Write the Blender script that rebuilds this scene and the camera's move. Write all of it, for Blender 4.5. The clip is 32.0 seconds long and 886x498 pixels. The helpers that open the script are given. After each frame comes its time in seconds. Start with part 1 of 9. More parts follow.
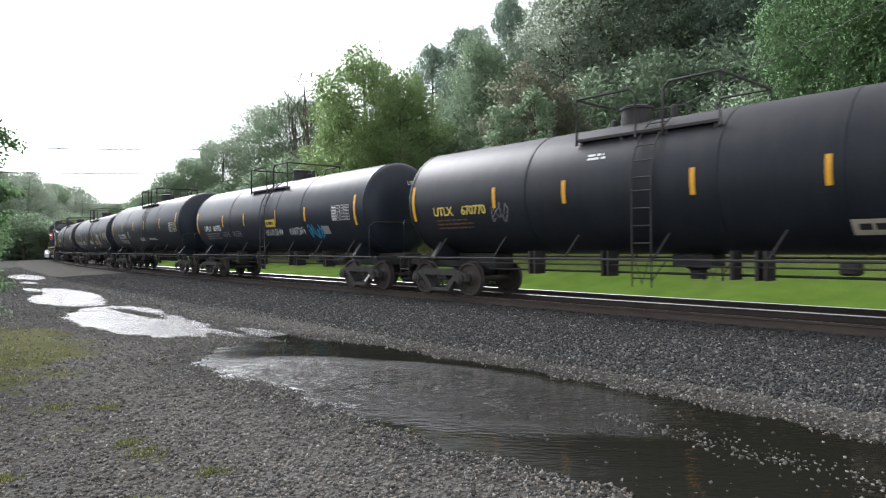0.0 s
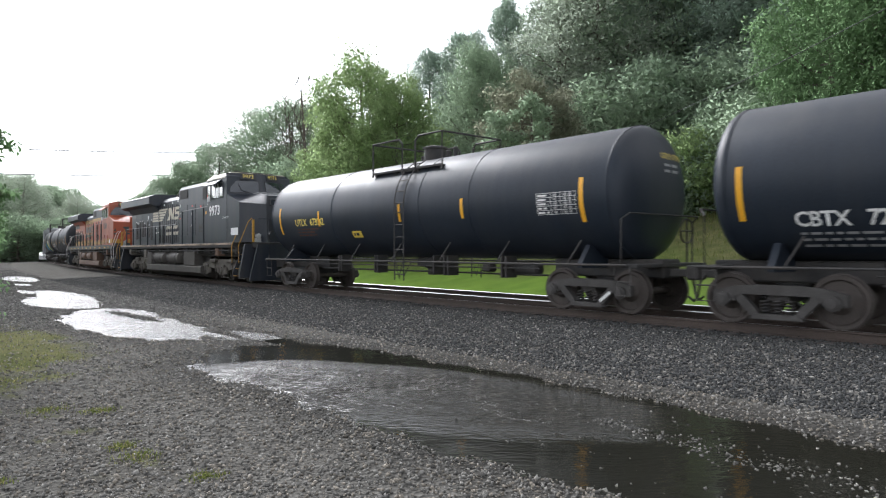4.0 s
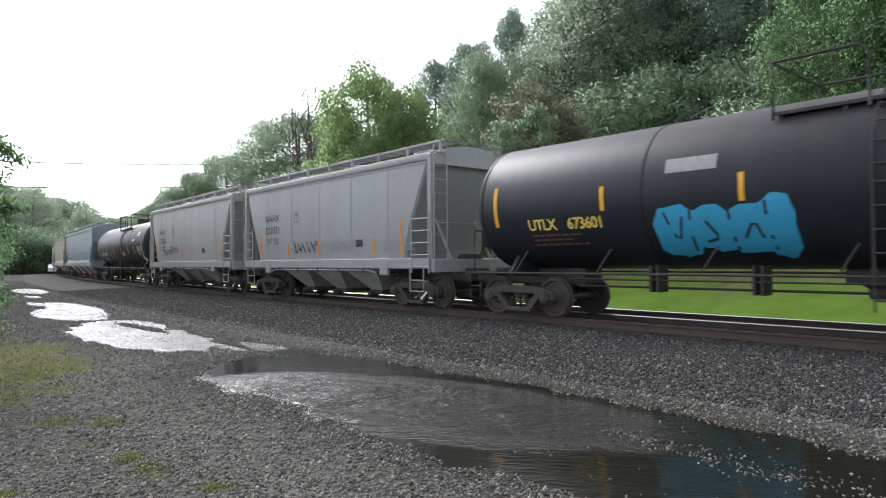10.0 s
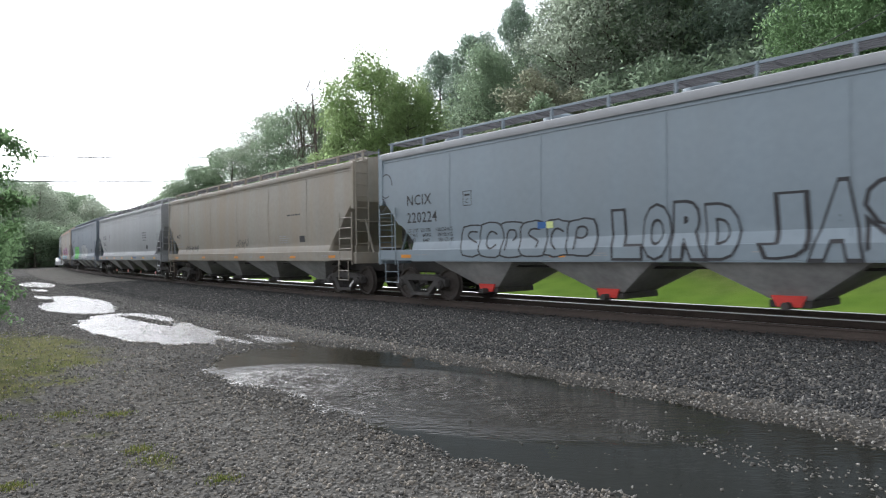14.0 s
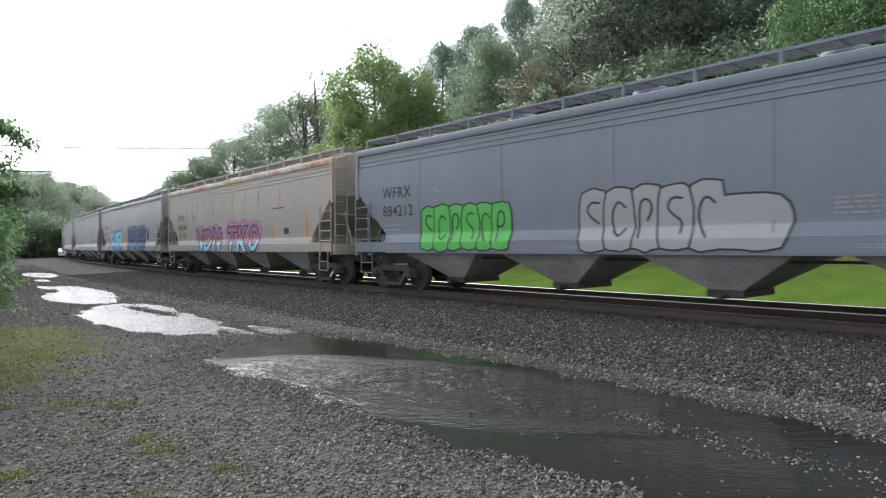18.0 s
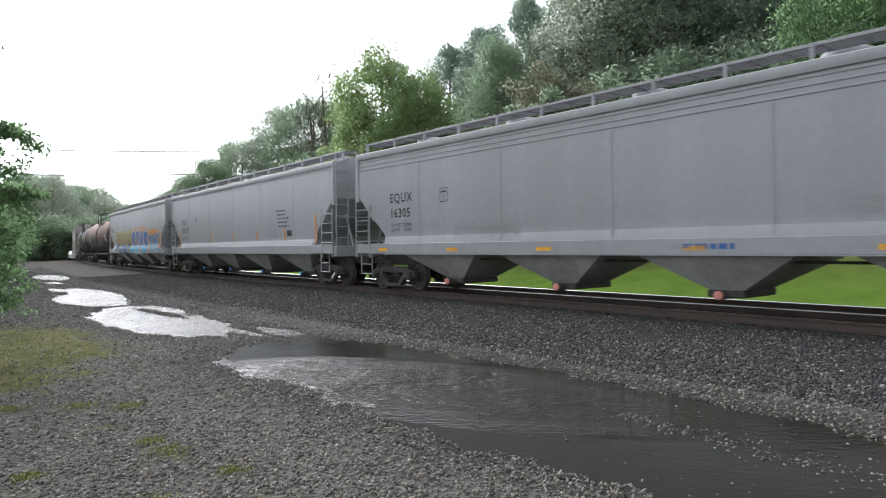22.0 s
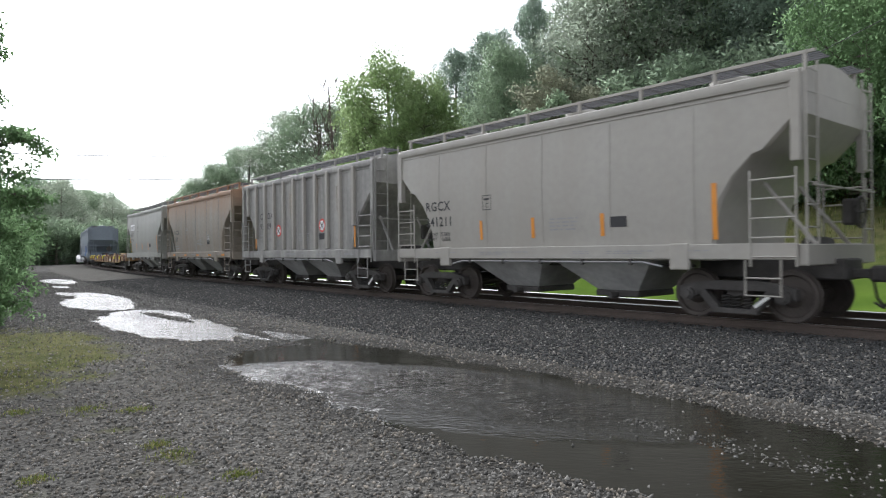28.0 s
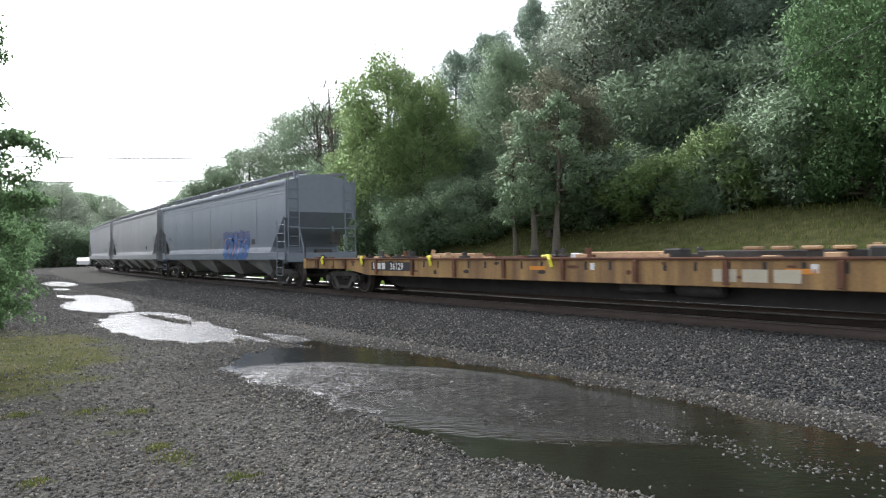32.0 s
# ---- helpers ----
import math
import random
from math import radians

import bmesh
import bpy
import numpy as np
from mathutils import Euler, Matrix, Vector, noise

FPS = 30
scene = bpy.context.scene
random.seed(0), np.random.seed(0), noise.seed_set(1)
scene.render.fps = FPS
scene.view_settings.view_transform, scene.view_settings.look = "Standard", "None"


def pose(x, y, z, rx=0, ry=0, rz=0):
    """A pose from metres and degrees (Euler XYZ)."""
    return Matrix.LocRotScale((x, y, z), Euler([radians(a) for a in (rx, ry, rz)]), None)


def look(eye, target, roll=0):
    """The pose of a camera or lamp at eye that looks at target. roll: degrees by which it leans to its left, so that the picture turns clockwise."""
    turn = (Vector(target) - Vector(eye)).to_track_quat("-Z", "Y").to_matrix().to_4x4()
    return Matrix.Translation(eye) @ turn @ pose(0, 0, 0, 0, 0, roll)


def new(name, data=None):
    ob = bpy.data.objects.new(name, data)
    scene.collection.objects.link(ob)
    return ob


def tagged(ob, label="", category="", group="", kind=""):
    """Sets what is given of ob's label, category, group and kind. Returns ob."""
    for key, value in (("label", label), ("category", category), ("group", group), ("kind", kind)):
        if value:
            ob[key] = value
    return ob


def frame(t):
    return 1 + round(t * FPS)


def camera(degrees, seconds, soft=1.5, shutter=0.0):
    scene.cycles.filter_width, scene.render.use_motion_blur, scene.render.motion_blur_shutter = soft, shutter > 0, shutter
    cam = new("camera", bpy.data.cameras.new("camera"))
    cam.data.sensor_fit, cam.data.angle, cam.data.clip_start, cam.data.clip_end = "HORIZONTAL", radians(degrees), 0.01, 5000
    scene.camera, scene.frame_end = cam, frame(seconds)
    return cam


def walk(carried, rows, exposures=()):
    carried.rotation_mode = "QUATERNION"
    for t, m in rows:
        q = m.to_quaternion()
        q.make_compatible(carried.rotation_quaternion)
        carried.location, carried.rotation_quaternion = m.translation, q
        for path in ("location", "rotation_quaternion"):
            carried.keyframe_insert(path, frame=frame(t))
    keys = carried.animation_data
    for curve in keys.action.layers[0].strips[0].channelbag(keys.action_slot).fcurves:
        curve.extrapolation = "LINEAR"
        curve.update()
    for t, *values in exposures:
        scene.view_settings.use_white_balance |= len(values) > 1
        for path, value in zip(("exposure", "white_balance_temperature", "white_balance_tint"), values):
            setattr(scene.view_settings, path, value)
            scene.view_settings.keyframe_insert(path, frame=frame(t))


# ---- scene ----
cam = camera(68.28, 32.0, soft=1.1, shutter=0.12)
PATH = [(t, pose(0, 0, 1.323, rx, ry, rz)) for t, rx, ry, rz in (
    (0, 89.784, 0.469, -0.312), (0.5, 89.781, 0.235, -0.317), (1, 89.772, 0.150, -0.367), (1.5, 89.745, 0.125, -0.371),
    (2, 89.736, 0.072, -0.567), (2.5, 89.742, 0.219, -0.650), (3, 89.815, 0.206, -0.618), (3.5, 90.017, 0.091, -0.696),
    (5.5, 90.384, 0.096, -0.372), (6, 90.470, -0.175, -0.405), (6.5, 90.587, -0.007, -0.204), (7, 90.840, -0.057, -0.042),
    (7.5, 91.132, 0.102, 0.097), (8, 91.169, 0.275, 0.216), (8.5, 91.141, 0.057, 0.114), (9, 91.071, 0.038, 0.056),
    (9.5, 91.025, 0.260, -0.057), (10, 91.052, 0.430, -0.074), (10.5, 91.013, 0.315, -0.086), (11, 90.966, 0.310, -0.179),
    (11.5, 90.947, 0.330, -0.221), (12, 90.772, 0.326, -0.077), (12.5, 90.723, 0.350, -0.053), (13, 90.682, 0.667, 0.008),
    (13.5, 90.541, 0.715, 0.347), (14, 90.353, 0.682, 0.391), (14.5, 90.281, 0.324, 0.357), (16.5, 90.005, 0.343, -0.514),
    (17, 89.571, 0.538, -0.300), (17.5, 89.472, 0.703, 0.401), (18, 89.634, 0.460, 0.567), (18.5, 89.702, 0.161, 0.570),
    (19, 89.623, -0.161, 0.625), (19.5, 89.580, -0.207, 0.291), (20, 89.460, -0.156, 0.239), (20.5, 89.516, 0.457, 0.487),
    (21, 89.618, 0.719, 0.923), (21.5, 89.764, 0.591, 1.110), (22, 89.773, 0.645, 1.249), (22.5, 89.792, 0.539, 1.404),
    (23, 89.779, 0.698, 1.621), (23.5, 89.733, 0.534, 1.595), (24, 89.662, 0.514, 1.513), (24.5, 89.619, 0.465, 1.387),
    (25, 89.675, 0.611, 1.254), (25.5, 89.877, 0.359, 1.253), (27.5, 90.182, 0.782, 1.632), (28, 90.172, 0.587, 1.770),
    (28.5, 90.257, 0.628, 1.839), (29, 90.307, 0.613, 1.898), (29.5, 90.371, 0.511, 1.912), (30, 90.465, 0.480, 1.945),
    (30.5, 90.454, 0.651, 1.902), (31, 90.422, 0.754, 1.812), (31.5, 90.379, 0.867, 1.667), (32, 90.294, 0.758, 1.795),
)]
walk(cam, PATH, tuple((t, stops, 6150, 12) for t, stops in ((0.0, 0.1), (0.7, 0.22), (8.5, 0.22), (11.0, 0.06), (32.0, 0.05))))

# ---- light: a white, misty morning sky; the low sun stands ahead on the left ----
SUN_AZ, SUN_EL = -35.0, 38.0
world = bpy.data.worlds.new("sky")
scene.world = world
world.use_nodes = True
wn, wl = world.node_tree.nodes, world.node_tree.links
sky_tex = wn.new("ShaderNodeTexSky")
sky_tex.sky_type = "NISHITA"
sky_tex.sun_disc = False
sky_tex.sun_elevation = radians(SUN_EL)
sky_tex.sun_rotation = radians(SUN_AZ)
sky_tex.air_density, sky_tex.dust_density, sky_tex.ozone_density = 1.0, 1.5, 1.0
grey = wn.new("ShaderNodeHueSaturation")
grey.inputs["Saturation"].default_value = 0.12
wl.new(sky_tex.outputs[0], grey.inputs["Color"])
wl.new(grey.outputs[0], wn["Background"].inputs[0])
wn["Background"].inputs[1].default_value = 0.285
sun_data = bpy.data.lights.new("sun", "SUN")
sun_data.energy, sun_data.angle, sun_data.color = 2.6, radians(25), (1.0, 0.98, 0.95)
sun = new("sun", sun_data)
sun.matrix_world = look((0, 0, 0), (-math.sin(radians(SUN_AZ)) * math.cos(radians(SUN_EL)), -math.cos(radians(SUN_AZ)) * math.cos(radians(SUN_EL)), -math.sin(radians(SUN_EL))))

# ---- materials ----
MATS = {}


def surface(name, base, rough=0.6, metal=0.0, var=0.18, scale=2.0, fine=40.0, dirt=None, dirt_amount=0.35, streak=False, bump=0.15, bump_dist=0.01, tint=0.0, spec=0.5, trans=0.0, leaf=False):
    """Principled surface with variation at two scales, stains and fine relief."""
    m = bpy.data.materials.new(name)
    m.use_nodes = True
    n, l = m.node_tree.nodes, m.node_tree.links
    b = n["Principled BSDF"]
    b.inputs["Roughness"].default_value = rough
    b.inputs["Metallic"].default_value = metal
    b.inputs["Specular IOR Level"].default_value = spec
    tc = n.new("ShaderNodeTexCoord")
    mp = n.new("ShaderNodeMapping")
    l.new(tc.outputs["Object"], mp.inputs["Vector"])
    if streak:
        mp.inputs["Scale"].default_value = (1.0, 1.0, 0.16)
    big = n.new("ShaderNodeTexNoise")
    big.inputs["Scale"].default_value, big.inputs["Detail"].default_value = scale, 6.0
    small = n.new("ShaderNodeTexNoise")
    small.inputs["Scale"].default_value, small.inputs["Detail"].default_value = fine, 4.0
    l.new(mp.outputs[0], big.inputs["Vector"])
    l.new(tc.outputs["Object"], small.inputs["Vector"])
    add = n.new("ShaderNodeMath")
    add.operation = "ADD"
    l.new(big.outputs[0], add.inputs[0])
    l.new(small.outputs[0], add.inputs[1])
    ramp = n.new("ShaderNodeMapRange")
    ramp.inputs["From Min"].default_value, ramp.inputs["From Max"].default_value = 0.6, 1.4
    ramp.inputs["To Min"].default_value, ramp.inputs["To Max"].default_value = 1 - var, 1 + var
    l.new(add.outputs[0], ramp.inputs["Value"])
    hsv = n.new("ShaderNodeHueSaturation")
    hsv.inputs["Color"].default_value = (*base, 1)
    out = ramp.outputs[0]
    if tint:
        info = n.new("ShaderNodeObjectInfo") if not leaf else n.new("ShaderNodeNewGeometry")
        rnd = info.outputs["Random"] if not leaf else info.outputs["Random Per Island"]
        mr = n.new("ShaderNodeMapRange")
        mr.inputs["To Min"].default_value, mr.inputs["To Max"].default_value = 1 - tint, 1 + tint
        l.new(rnd, mr.inputs["Value"])
        mul = n.new("ShaderNodeMath")
        mul.operation = "MULTIPLY"
        l.new(out, mul.inputs[0])
        l.new(mr.outputs[0], mul.inputs[1])
        out = mul.outputs[0]
    l.new(out, hsv.inputs["Value"])
    col = hsv.outputs[0]
    if dirt:
        dn = n.new("ShaderNodeTexNoise")
        dn.inputs["Scale"].default_value, dn.inputs["Detail"].default_value, dn.inputs["Roughness"].default_value = scale * 0.7, 8.0, 0.65
        m2 = n.new("ShaderNodeMapping")
        m2.inputs["Location"].default_value = (7.3, 2.1, 4.4)
        if streak:
            m2.inputs["Scale"].default_value = (1.6, 1.6, 0.12)
        l.new(tc.outputs["Object"], m2.inputs["Vector"])
        l.new(m2.outputs[0], dn.inputs["Vector"])
        dr = n.new("ShaderNodeMapRange")
        dr.inputs["From Min"].default_value, dr.inputs["From Max"].default_value = 0.42, 0.66
        dr.inputs["To Max"].default_value = dirt_amount
        l.new(dn.outputs[0], dr.inputs["Value"])
        mix = n.new("ShaderNodeMix")
        mix.data_type = "RGBA"
        l.new(dr.outputs[0], mix.inputs["Factor"])
        l.new(col, mix.inputs["A"])
        mix.inputs["B"].default_value = (*dirt, 1)
        col = mix.outputs["Result"]
    l.new(col, b.inputs["Base Color"])
    if bump:
        bp = n.new("ShaderNodeBump")
        bp.inputs["Strength"].default_value, bp.inputs["Distance"].default_value = bump, bump_dist
        l.new(small.outputs[0], bp.inputs["Height"])
        l.new(bp.outputs[0], b.inputs["Normal"])
    if trans:
        tr = n.new("ShaderNodeBsdfTranslucent")
        lift = n.new("ShaderNodeHueSaturation")
        lift.inputs["Value"].default_value = 1.75
        l.new(col, lift.inputs["Color"])
        l.new(lift.outputs[0], tr.inputs["Color"])
        ms = n.new("ShaderNodeMixShader")
        ms.inputs[0].default_value = trans
        l.new(b.outputs[0], ms.inputs[1])
        l.new(tr.outputs[0], ms.inputs[2])
        l.new(ms.outputs[0], n["Material Output"].inputs["Surface"])
    MATS[name] = m
    return m


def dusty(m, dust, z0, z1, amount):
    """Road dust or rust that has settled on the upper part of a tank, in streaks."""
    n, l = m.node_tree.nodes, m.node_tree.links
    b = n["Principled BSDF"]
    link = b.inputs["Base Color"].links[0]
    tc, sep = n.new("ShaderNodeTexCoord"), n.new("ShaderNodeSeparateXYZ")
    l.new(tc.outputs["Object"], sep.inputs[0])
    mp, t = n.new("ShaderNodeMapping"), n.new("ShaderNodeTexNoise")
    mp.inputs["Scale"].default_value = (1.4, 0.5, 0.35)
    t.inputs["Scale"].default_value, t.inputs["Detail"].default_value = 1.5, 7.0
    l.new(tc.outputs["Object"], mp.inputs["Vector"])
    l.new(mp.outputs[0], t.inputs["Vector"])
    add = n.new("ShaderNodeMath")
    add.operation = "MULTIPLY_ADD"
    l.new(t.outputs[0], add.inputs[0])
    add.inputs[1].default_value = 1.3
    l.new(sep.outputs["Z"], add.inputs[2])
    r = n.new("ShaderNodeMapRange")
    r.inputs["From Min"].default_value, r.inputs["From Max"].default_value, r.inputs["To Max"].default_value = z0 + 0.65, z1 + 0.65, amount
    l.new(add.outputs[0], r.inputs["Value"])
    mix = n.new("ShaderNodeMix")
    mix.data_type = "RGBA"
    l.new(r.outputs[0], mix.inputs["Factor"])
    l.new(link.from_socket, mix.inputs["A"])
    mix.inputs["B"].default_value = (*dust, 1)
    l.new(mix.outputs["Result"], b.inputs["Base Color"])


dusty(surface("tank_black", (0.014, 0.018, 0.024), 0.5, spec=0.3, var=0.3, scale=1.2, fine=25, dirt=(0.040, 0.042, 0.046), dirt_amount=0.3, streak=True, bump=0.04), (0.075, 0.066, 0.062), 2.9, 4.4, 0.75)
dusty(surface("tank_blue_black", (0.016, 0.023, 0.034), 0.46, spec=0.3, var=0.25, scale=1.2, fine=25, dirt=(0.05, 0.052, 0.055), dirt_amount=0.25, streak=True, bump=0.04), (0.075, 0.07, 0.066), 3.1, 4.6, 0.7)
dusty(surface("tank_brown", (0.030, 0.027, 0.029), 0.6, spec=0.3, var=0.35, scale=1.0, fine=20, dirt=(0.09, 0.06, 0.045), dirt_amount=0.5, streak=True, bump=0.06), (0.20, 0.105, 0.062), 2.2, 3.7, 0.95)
surface("rust", (0.165, 0.075, 0.045), 0.9, var=0.35, scale=2, fine=25, dirt=(0.075, 0.045, 0.033), dirt_amount=0.6, bump=0.2)
surface("steel_dark", (0.033, 0.0323, 0.0315), 0.75, var=0.35, scale=3, fine=30, dirt=(0.075, 0.063, 0.054), dirt_amount=0.5, bump=0.12)
surface("steel_grime", (0.072, 0.0675, 0.063), 0.8, var=0.35, scale=3, fine=30, dirt=(0.0375, 0.033, 0.03), dirt_amount=0.6, bump=0.15)
surface("wheel", (0.075, 0.063, 0.0555), 0.65, 0.3, var=0.3, scale=4, fine=30, bump=0.1)
surface("bright_steel", (0.62, 0.62, 0.62), 0.34, 1.0, var=0.1, scale=2, fine=60, bump=0.02)
surface("rail_rust", (0.075, 0.057, 0.0465), 0.85, var=0.3, scale=2, fine=40, dirt=(0.0525, 0.042, 0.036), dirt_amount=0.5, bump=0.15)
surface("tie_wood", (0.054, 0.0465, 0.0405), 0.95, var=0.4, scale=3, fine=30, bump=0.4, tint=0.3)
surface("hopper_grey", (0.314, 0.326, 0.335), 0.5, var=0.1, scale=0.8, fine=6, dirt=(0.265, 0.265, 0.258), dirt_amount=0.4, streak=True, bump=0.04)
surface("hopper_white", (0.340, 0.350, 0.362), 0.48, var=0.08, scale=0.8, fine=6, dirt=(0.308, 0.308, 0.308), dirt_amount=0.35, streak=True, bump=0.03)
surface("hopper_light", (0.335, 0.336, 0.332), 0.52, var=0.1, scale=0.8, fine=6, dirt=(0.284, 0.264, 0.245), dirt_amount=0.6, streak=True, bump=0.04)
surface("hopper_blue_grey", (0.183, 0.216, 0.259), 0.5, var=0.1, scale=0.8, fine=6, dirt=(0.161, 0.181, 0.200), dirt_amount=0.35, streak=True, bump=0.04)
surface("hopper_pale_blue", (0.221, 0.272, 0.307), 0.48, var=0.08, scale=0.8, fine=6, dirt=(0.219, 0.245, 0.258), dirt_amount=0.35, streak=True, bump=0.03)
surface("hopper_tan", (0.291, 0.269, 0.226), 0.6, var=0.12, scale=0.8, fine=6, dirt=(0.310, 0.219, 0.129), dirt_amount=0.45, streak=True, bump=0.05)
dusty(surface("hopper_rusty", (0.275, 0.250, 0.212), 0.65, var=0.2, scale=0.9, fine=6, dirt=(0.26, 0.18, 0.115), dirt_amount=0.5, streak=True, bump=0.06), (0.34, 0.18, 0.09), 3.0, 4.5, 0.85)
surface("hopper_cream", (0.352, 0.336, 0.301), 0.55, var=0.1, scale=0.8, fine=6, dirt=(0.331, 0.304, 0.262), dirt_amount=0.55, streak=True, bump=0.04)
surface("hopper_weathered", (0.345, 0.335, 0.31), 0.65, var=0.25, scale=1.6, fine=6, dirt=(0.17, 0.165, 0.16), dirt_amount=0.8, streak=True, bump=0.06)
surface("hopper_green_grey", (0.335, 0.335, 0.305), 0.52, var=0.1, scale=0.8, fine=6, dirt=(0.245, 0.239, 0.206), dirt_amount=0.4, streak=True, bump=0.04)
surface("hopper_stained", (0.357, 0.347, 0.322), 0.58, var=0.12, scale=0.55, fine=6, dirt=(0.455, 0.345, 0.221), dirt_amount=0.5, streak=True, bump=0.04)
surface("hopper_lead", (0.222, 0.227, 0.233), 0.65, var=0.15, scale=0.9, fine=6, dirt=(0.18, 0.165, 0.15), dirt_amount=0.6, streak=True, bump=0.05)
surface("bay_grime", (0.405, 0.405, 0.393), 0.65, var=0.2, scale=1.2, fine=8, dirt=(0.165, 0.1575, 0.15), dirt_amount=0.6, bump=0.06)
surface("roof_rust", (0.6, 0.5775, 0.525), 0.7, var=0.2, scale=1.6, fine=18, dirt=(0.54, 0.225, 0.075), dirt_amount=1.0, bump=0.05)
surface("grating", (0.15, 0.15, 0.1575), 0.7, 0.2, var=0.2, scale=4, fine=30, bump=0.1)
surface("reflector", (0.82, 0.414, 0.023), 0.4, var=0.12, scale=5, fine=40, bump=0.02)
surface("reflector_orange", (0.713, 0.276, 0.0345), 0.4, var=0.12, scale=5, fine=40, bump=0.02)
surface("lettering_white", (0.775, 0.775, 0.75), 0.6, var=0.12, scale=8, fine=60, bump=0.0)
surface("lettering_yellow", (0.82, 0.63, 0.135), 0.6, var=0.12, scale=8, fine=60, bump=0.0)
surface("lettering_black", (0.03, 0.03, 0.033), 0.6, var=0.2, scale=8, fine=60, bump=0.0)
surface("stencil_grey", (0.3, 0.3, 0.3), 0.6, var=0.2, scale=8, fine=60, bump=0.0)
surface("placard_yellow", (0.713, 0.5175, 0.069), 0.55, var=0.1, scale=6, fine=60, bump=0.0)
surface("loco_black", (0.022, 0.028, 0.038), 0.45, spec=0.45, var=0.25, scale=1.5, fine=25, dirt=(0.075, 0.0675, 0.06), dirt_amount=0.35, streak=True, bump=0.04)
surface("loco_orange", (0.360, 0.072, 0.026), 0.42, var=0.12, scale=1.2, fine=25, dirt=(0.16, 0.062, 0.036), dirt_amount=0.5, streak=True, bump=0.04)
surface("loco_yellow", (0.44, 0.235, 0.024), 0.45, var=0.12, scale=2, fine=25, dirt=(0.300, 0.180, 0.060), dirt_amount=0.4, bump=0.03)
surface("loco_grime", (0.075, 0.0675, 0.0585), 0.8, var=0.25, scale=2, fine=25, dirt=(0.045, 0.0405, 0.0375), dirt_amount=0.5, bump=0.12)
surface("loco_dust", (0.15, 0.095, 0.066), 0.85, var=0.25, scale=2, fine=25, dirt=(0.0675, 0.054, 0.045), dirt_amount=0.5, bump=0.12)
surface("loco_frame", (0.1275, 0.114, 0.096), 0.85, var=0.3, scale=2, fine=25, dirt=(0.06, 0.054, 0.048), dirt_amount=0.6, bump=0.12)
surface("loco_dark_green", (0.03, 0.039, 0.039), 0.45, var=0.2, scale=2, fine=25, bump=0.04)
surface("white_paint", (0.82, 0.82, 0.82), 0.5, var=0.1, scale=4, fine=40, bump=0.03)
surface("sill_tan", (0.40, 0.31, 0.23), 0.8, var=0.3, scale=1.2, fine=20, dirt=(0.08, 0.065, 0.055), dirt_amount=0.8, bump=0.06)
surface("cream_paint", (0.52, 0.475, 0.37), 0.5, var=0.14, scale=3, fine=40, bump=0.03)
surface("red_paint", (0.75, 0.06, 0.045), 0.5, var=0.1, scale=4, fine=40, bump=0.02)
surface("flat_yellow", (0.38, 0.235, 0.09), 0.7, var=0.3, scale=1.8, fine=20, dirt=(0.135, 0.074, 0.047), dirt_amount=0.85, streak=True, bump=0.06)
surface("strap_yellow", (0.713, 0.644, 0.0345), 0.7, var=0.1, scale=5, fine=50, bump=0.05)
surface("timber", (0.495, 0.33, 0.195), 0.85, var=0.3, scale=3, fine=30, bump=0.2, tint=0.25)
surface("cap_pink", (0.75, 0.3, 0.255), 0.6, var=0.15, scale=5, fine=40)
surface("cap_blue", (0.09, 0.33, 0.75), 0.5, var=0.15, scale=5, fine=40)
surface("paint_cyan", (0.045, 0.36, 0.60), 0.6, var=0.15, scale=2, fine=30, bump=0.0)
surface("paint_blue", (0.042, 0.1275, 0.33), 0.6, var=0.2, scale=2, fine=30, bump=0.0)
surface("paint_green", (0.09, 0.48, 0.075), 0.6, var=0.15, scale=2, fine=30, bump=0.0)
surface("paint_lime", (0.63, 0.705, 0.3), 0.6, var=0.15, scale=2, fine=30, bump=0.0)
surface("paint_orange", (0.82, 0.33, 0.09), 0.6, var=0.15, scale=2, fine=30, bump=0.0)
surface("paint_gold", (0.3, 0.2475, 0.105), 0.6, var=0.2, scale=2, fine=30, bump=0.0)
surface("paint_teal", (0.24, 0.63, 0.705), 0.6, var=0.15, scale=2, fine=30, bump=0.0)
surface("bark", (0.13, 0.1105, 0.091), 0.95, var=0.35, scale=6, fine=30, bump=0.5, bump_dist=0.03)
surface("concrete", (0.45, 0.45, 0.4375), 0.85, var=0.12, scale=1.5, fine=20, bump=0.1)
surface("stone", (0.128, 0.124, 0.114), 0.85, var=0.25, scale=9, fine=60, bump=0.2, tint=0.5, leaf=True, spec=0.12)
surface("stone_ballast", (0.060, 0.061, 0.060), 0.85, var=0.25, scale=9, fine=60, bump=0.2, tint=0.5, leaf=True, spec=0.12)
surface("stone_warm", (0.200, 0.180, 0.150), 0.85, var=0.25, scale=9, fine=60, bump=0.2, tint=0.5, leaf=True, spec=0.12)
surface("stone_pale", (0.215, 0.207, 0.188), 0.85, var=0.25, scale=9, fine=60, bump=0.2, tint=0.5, leaf=True, spec=0.12)
surface("cable", (0.045, 0.045, 0.048), 0.6, var=0.1, scale=2, fine=20, bump=0.0)
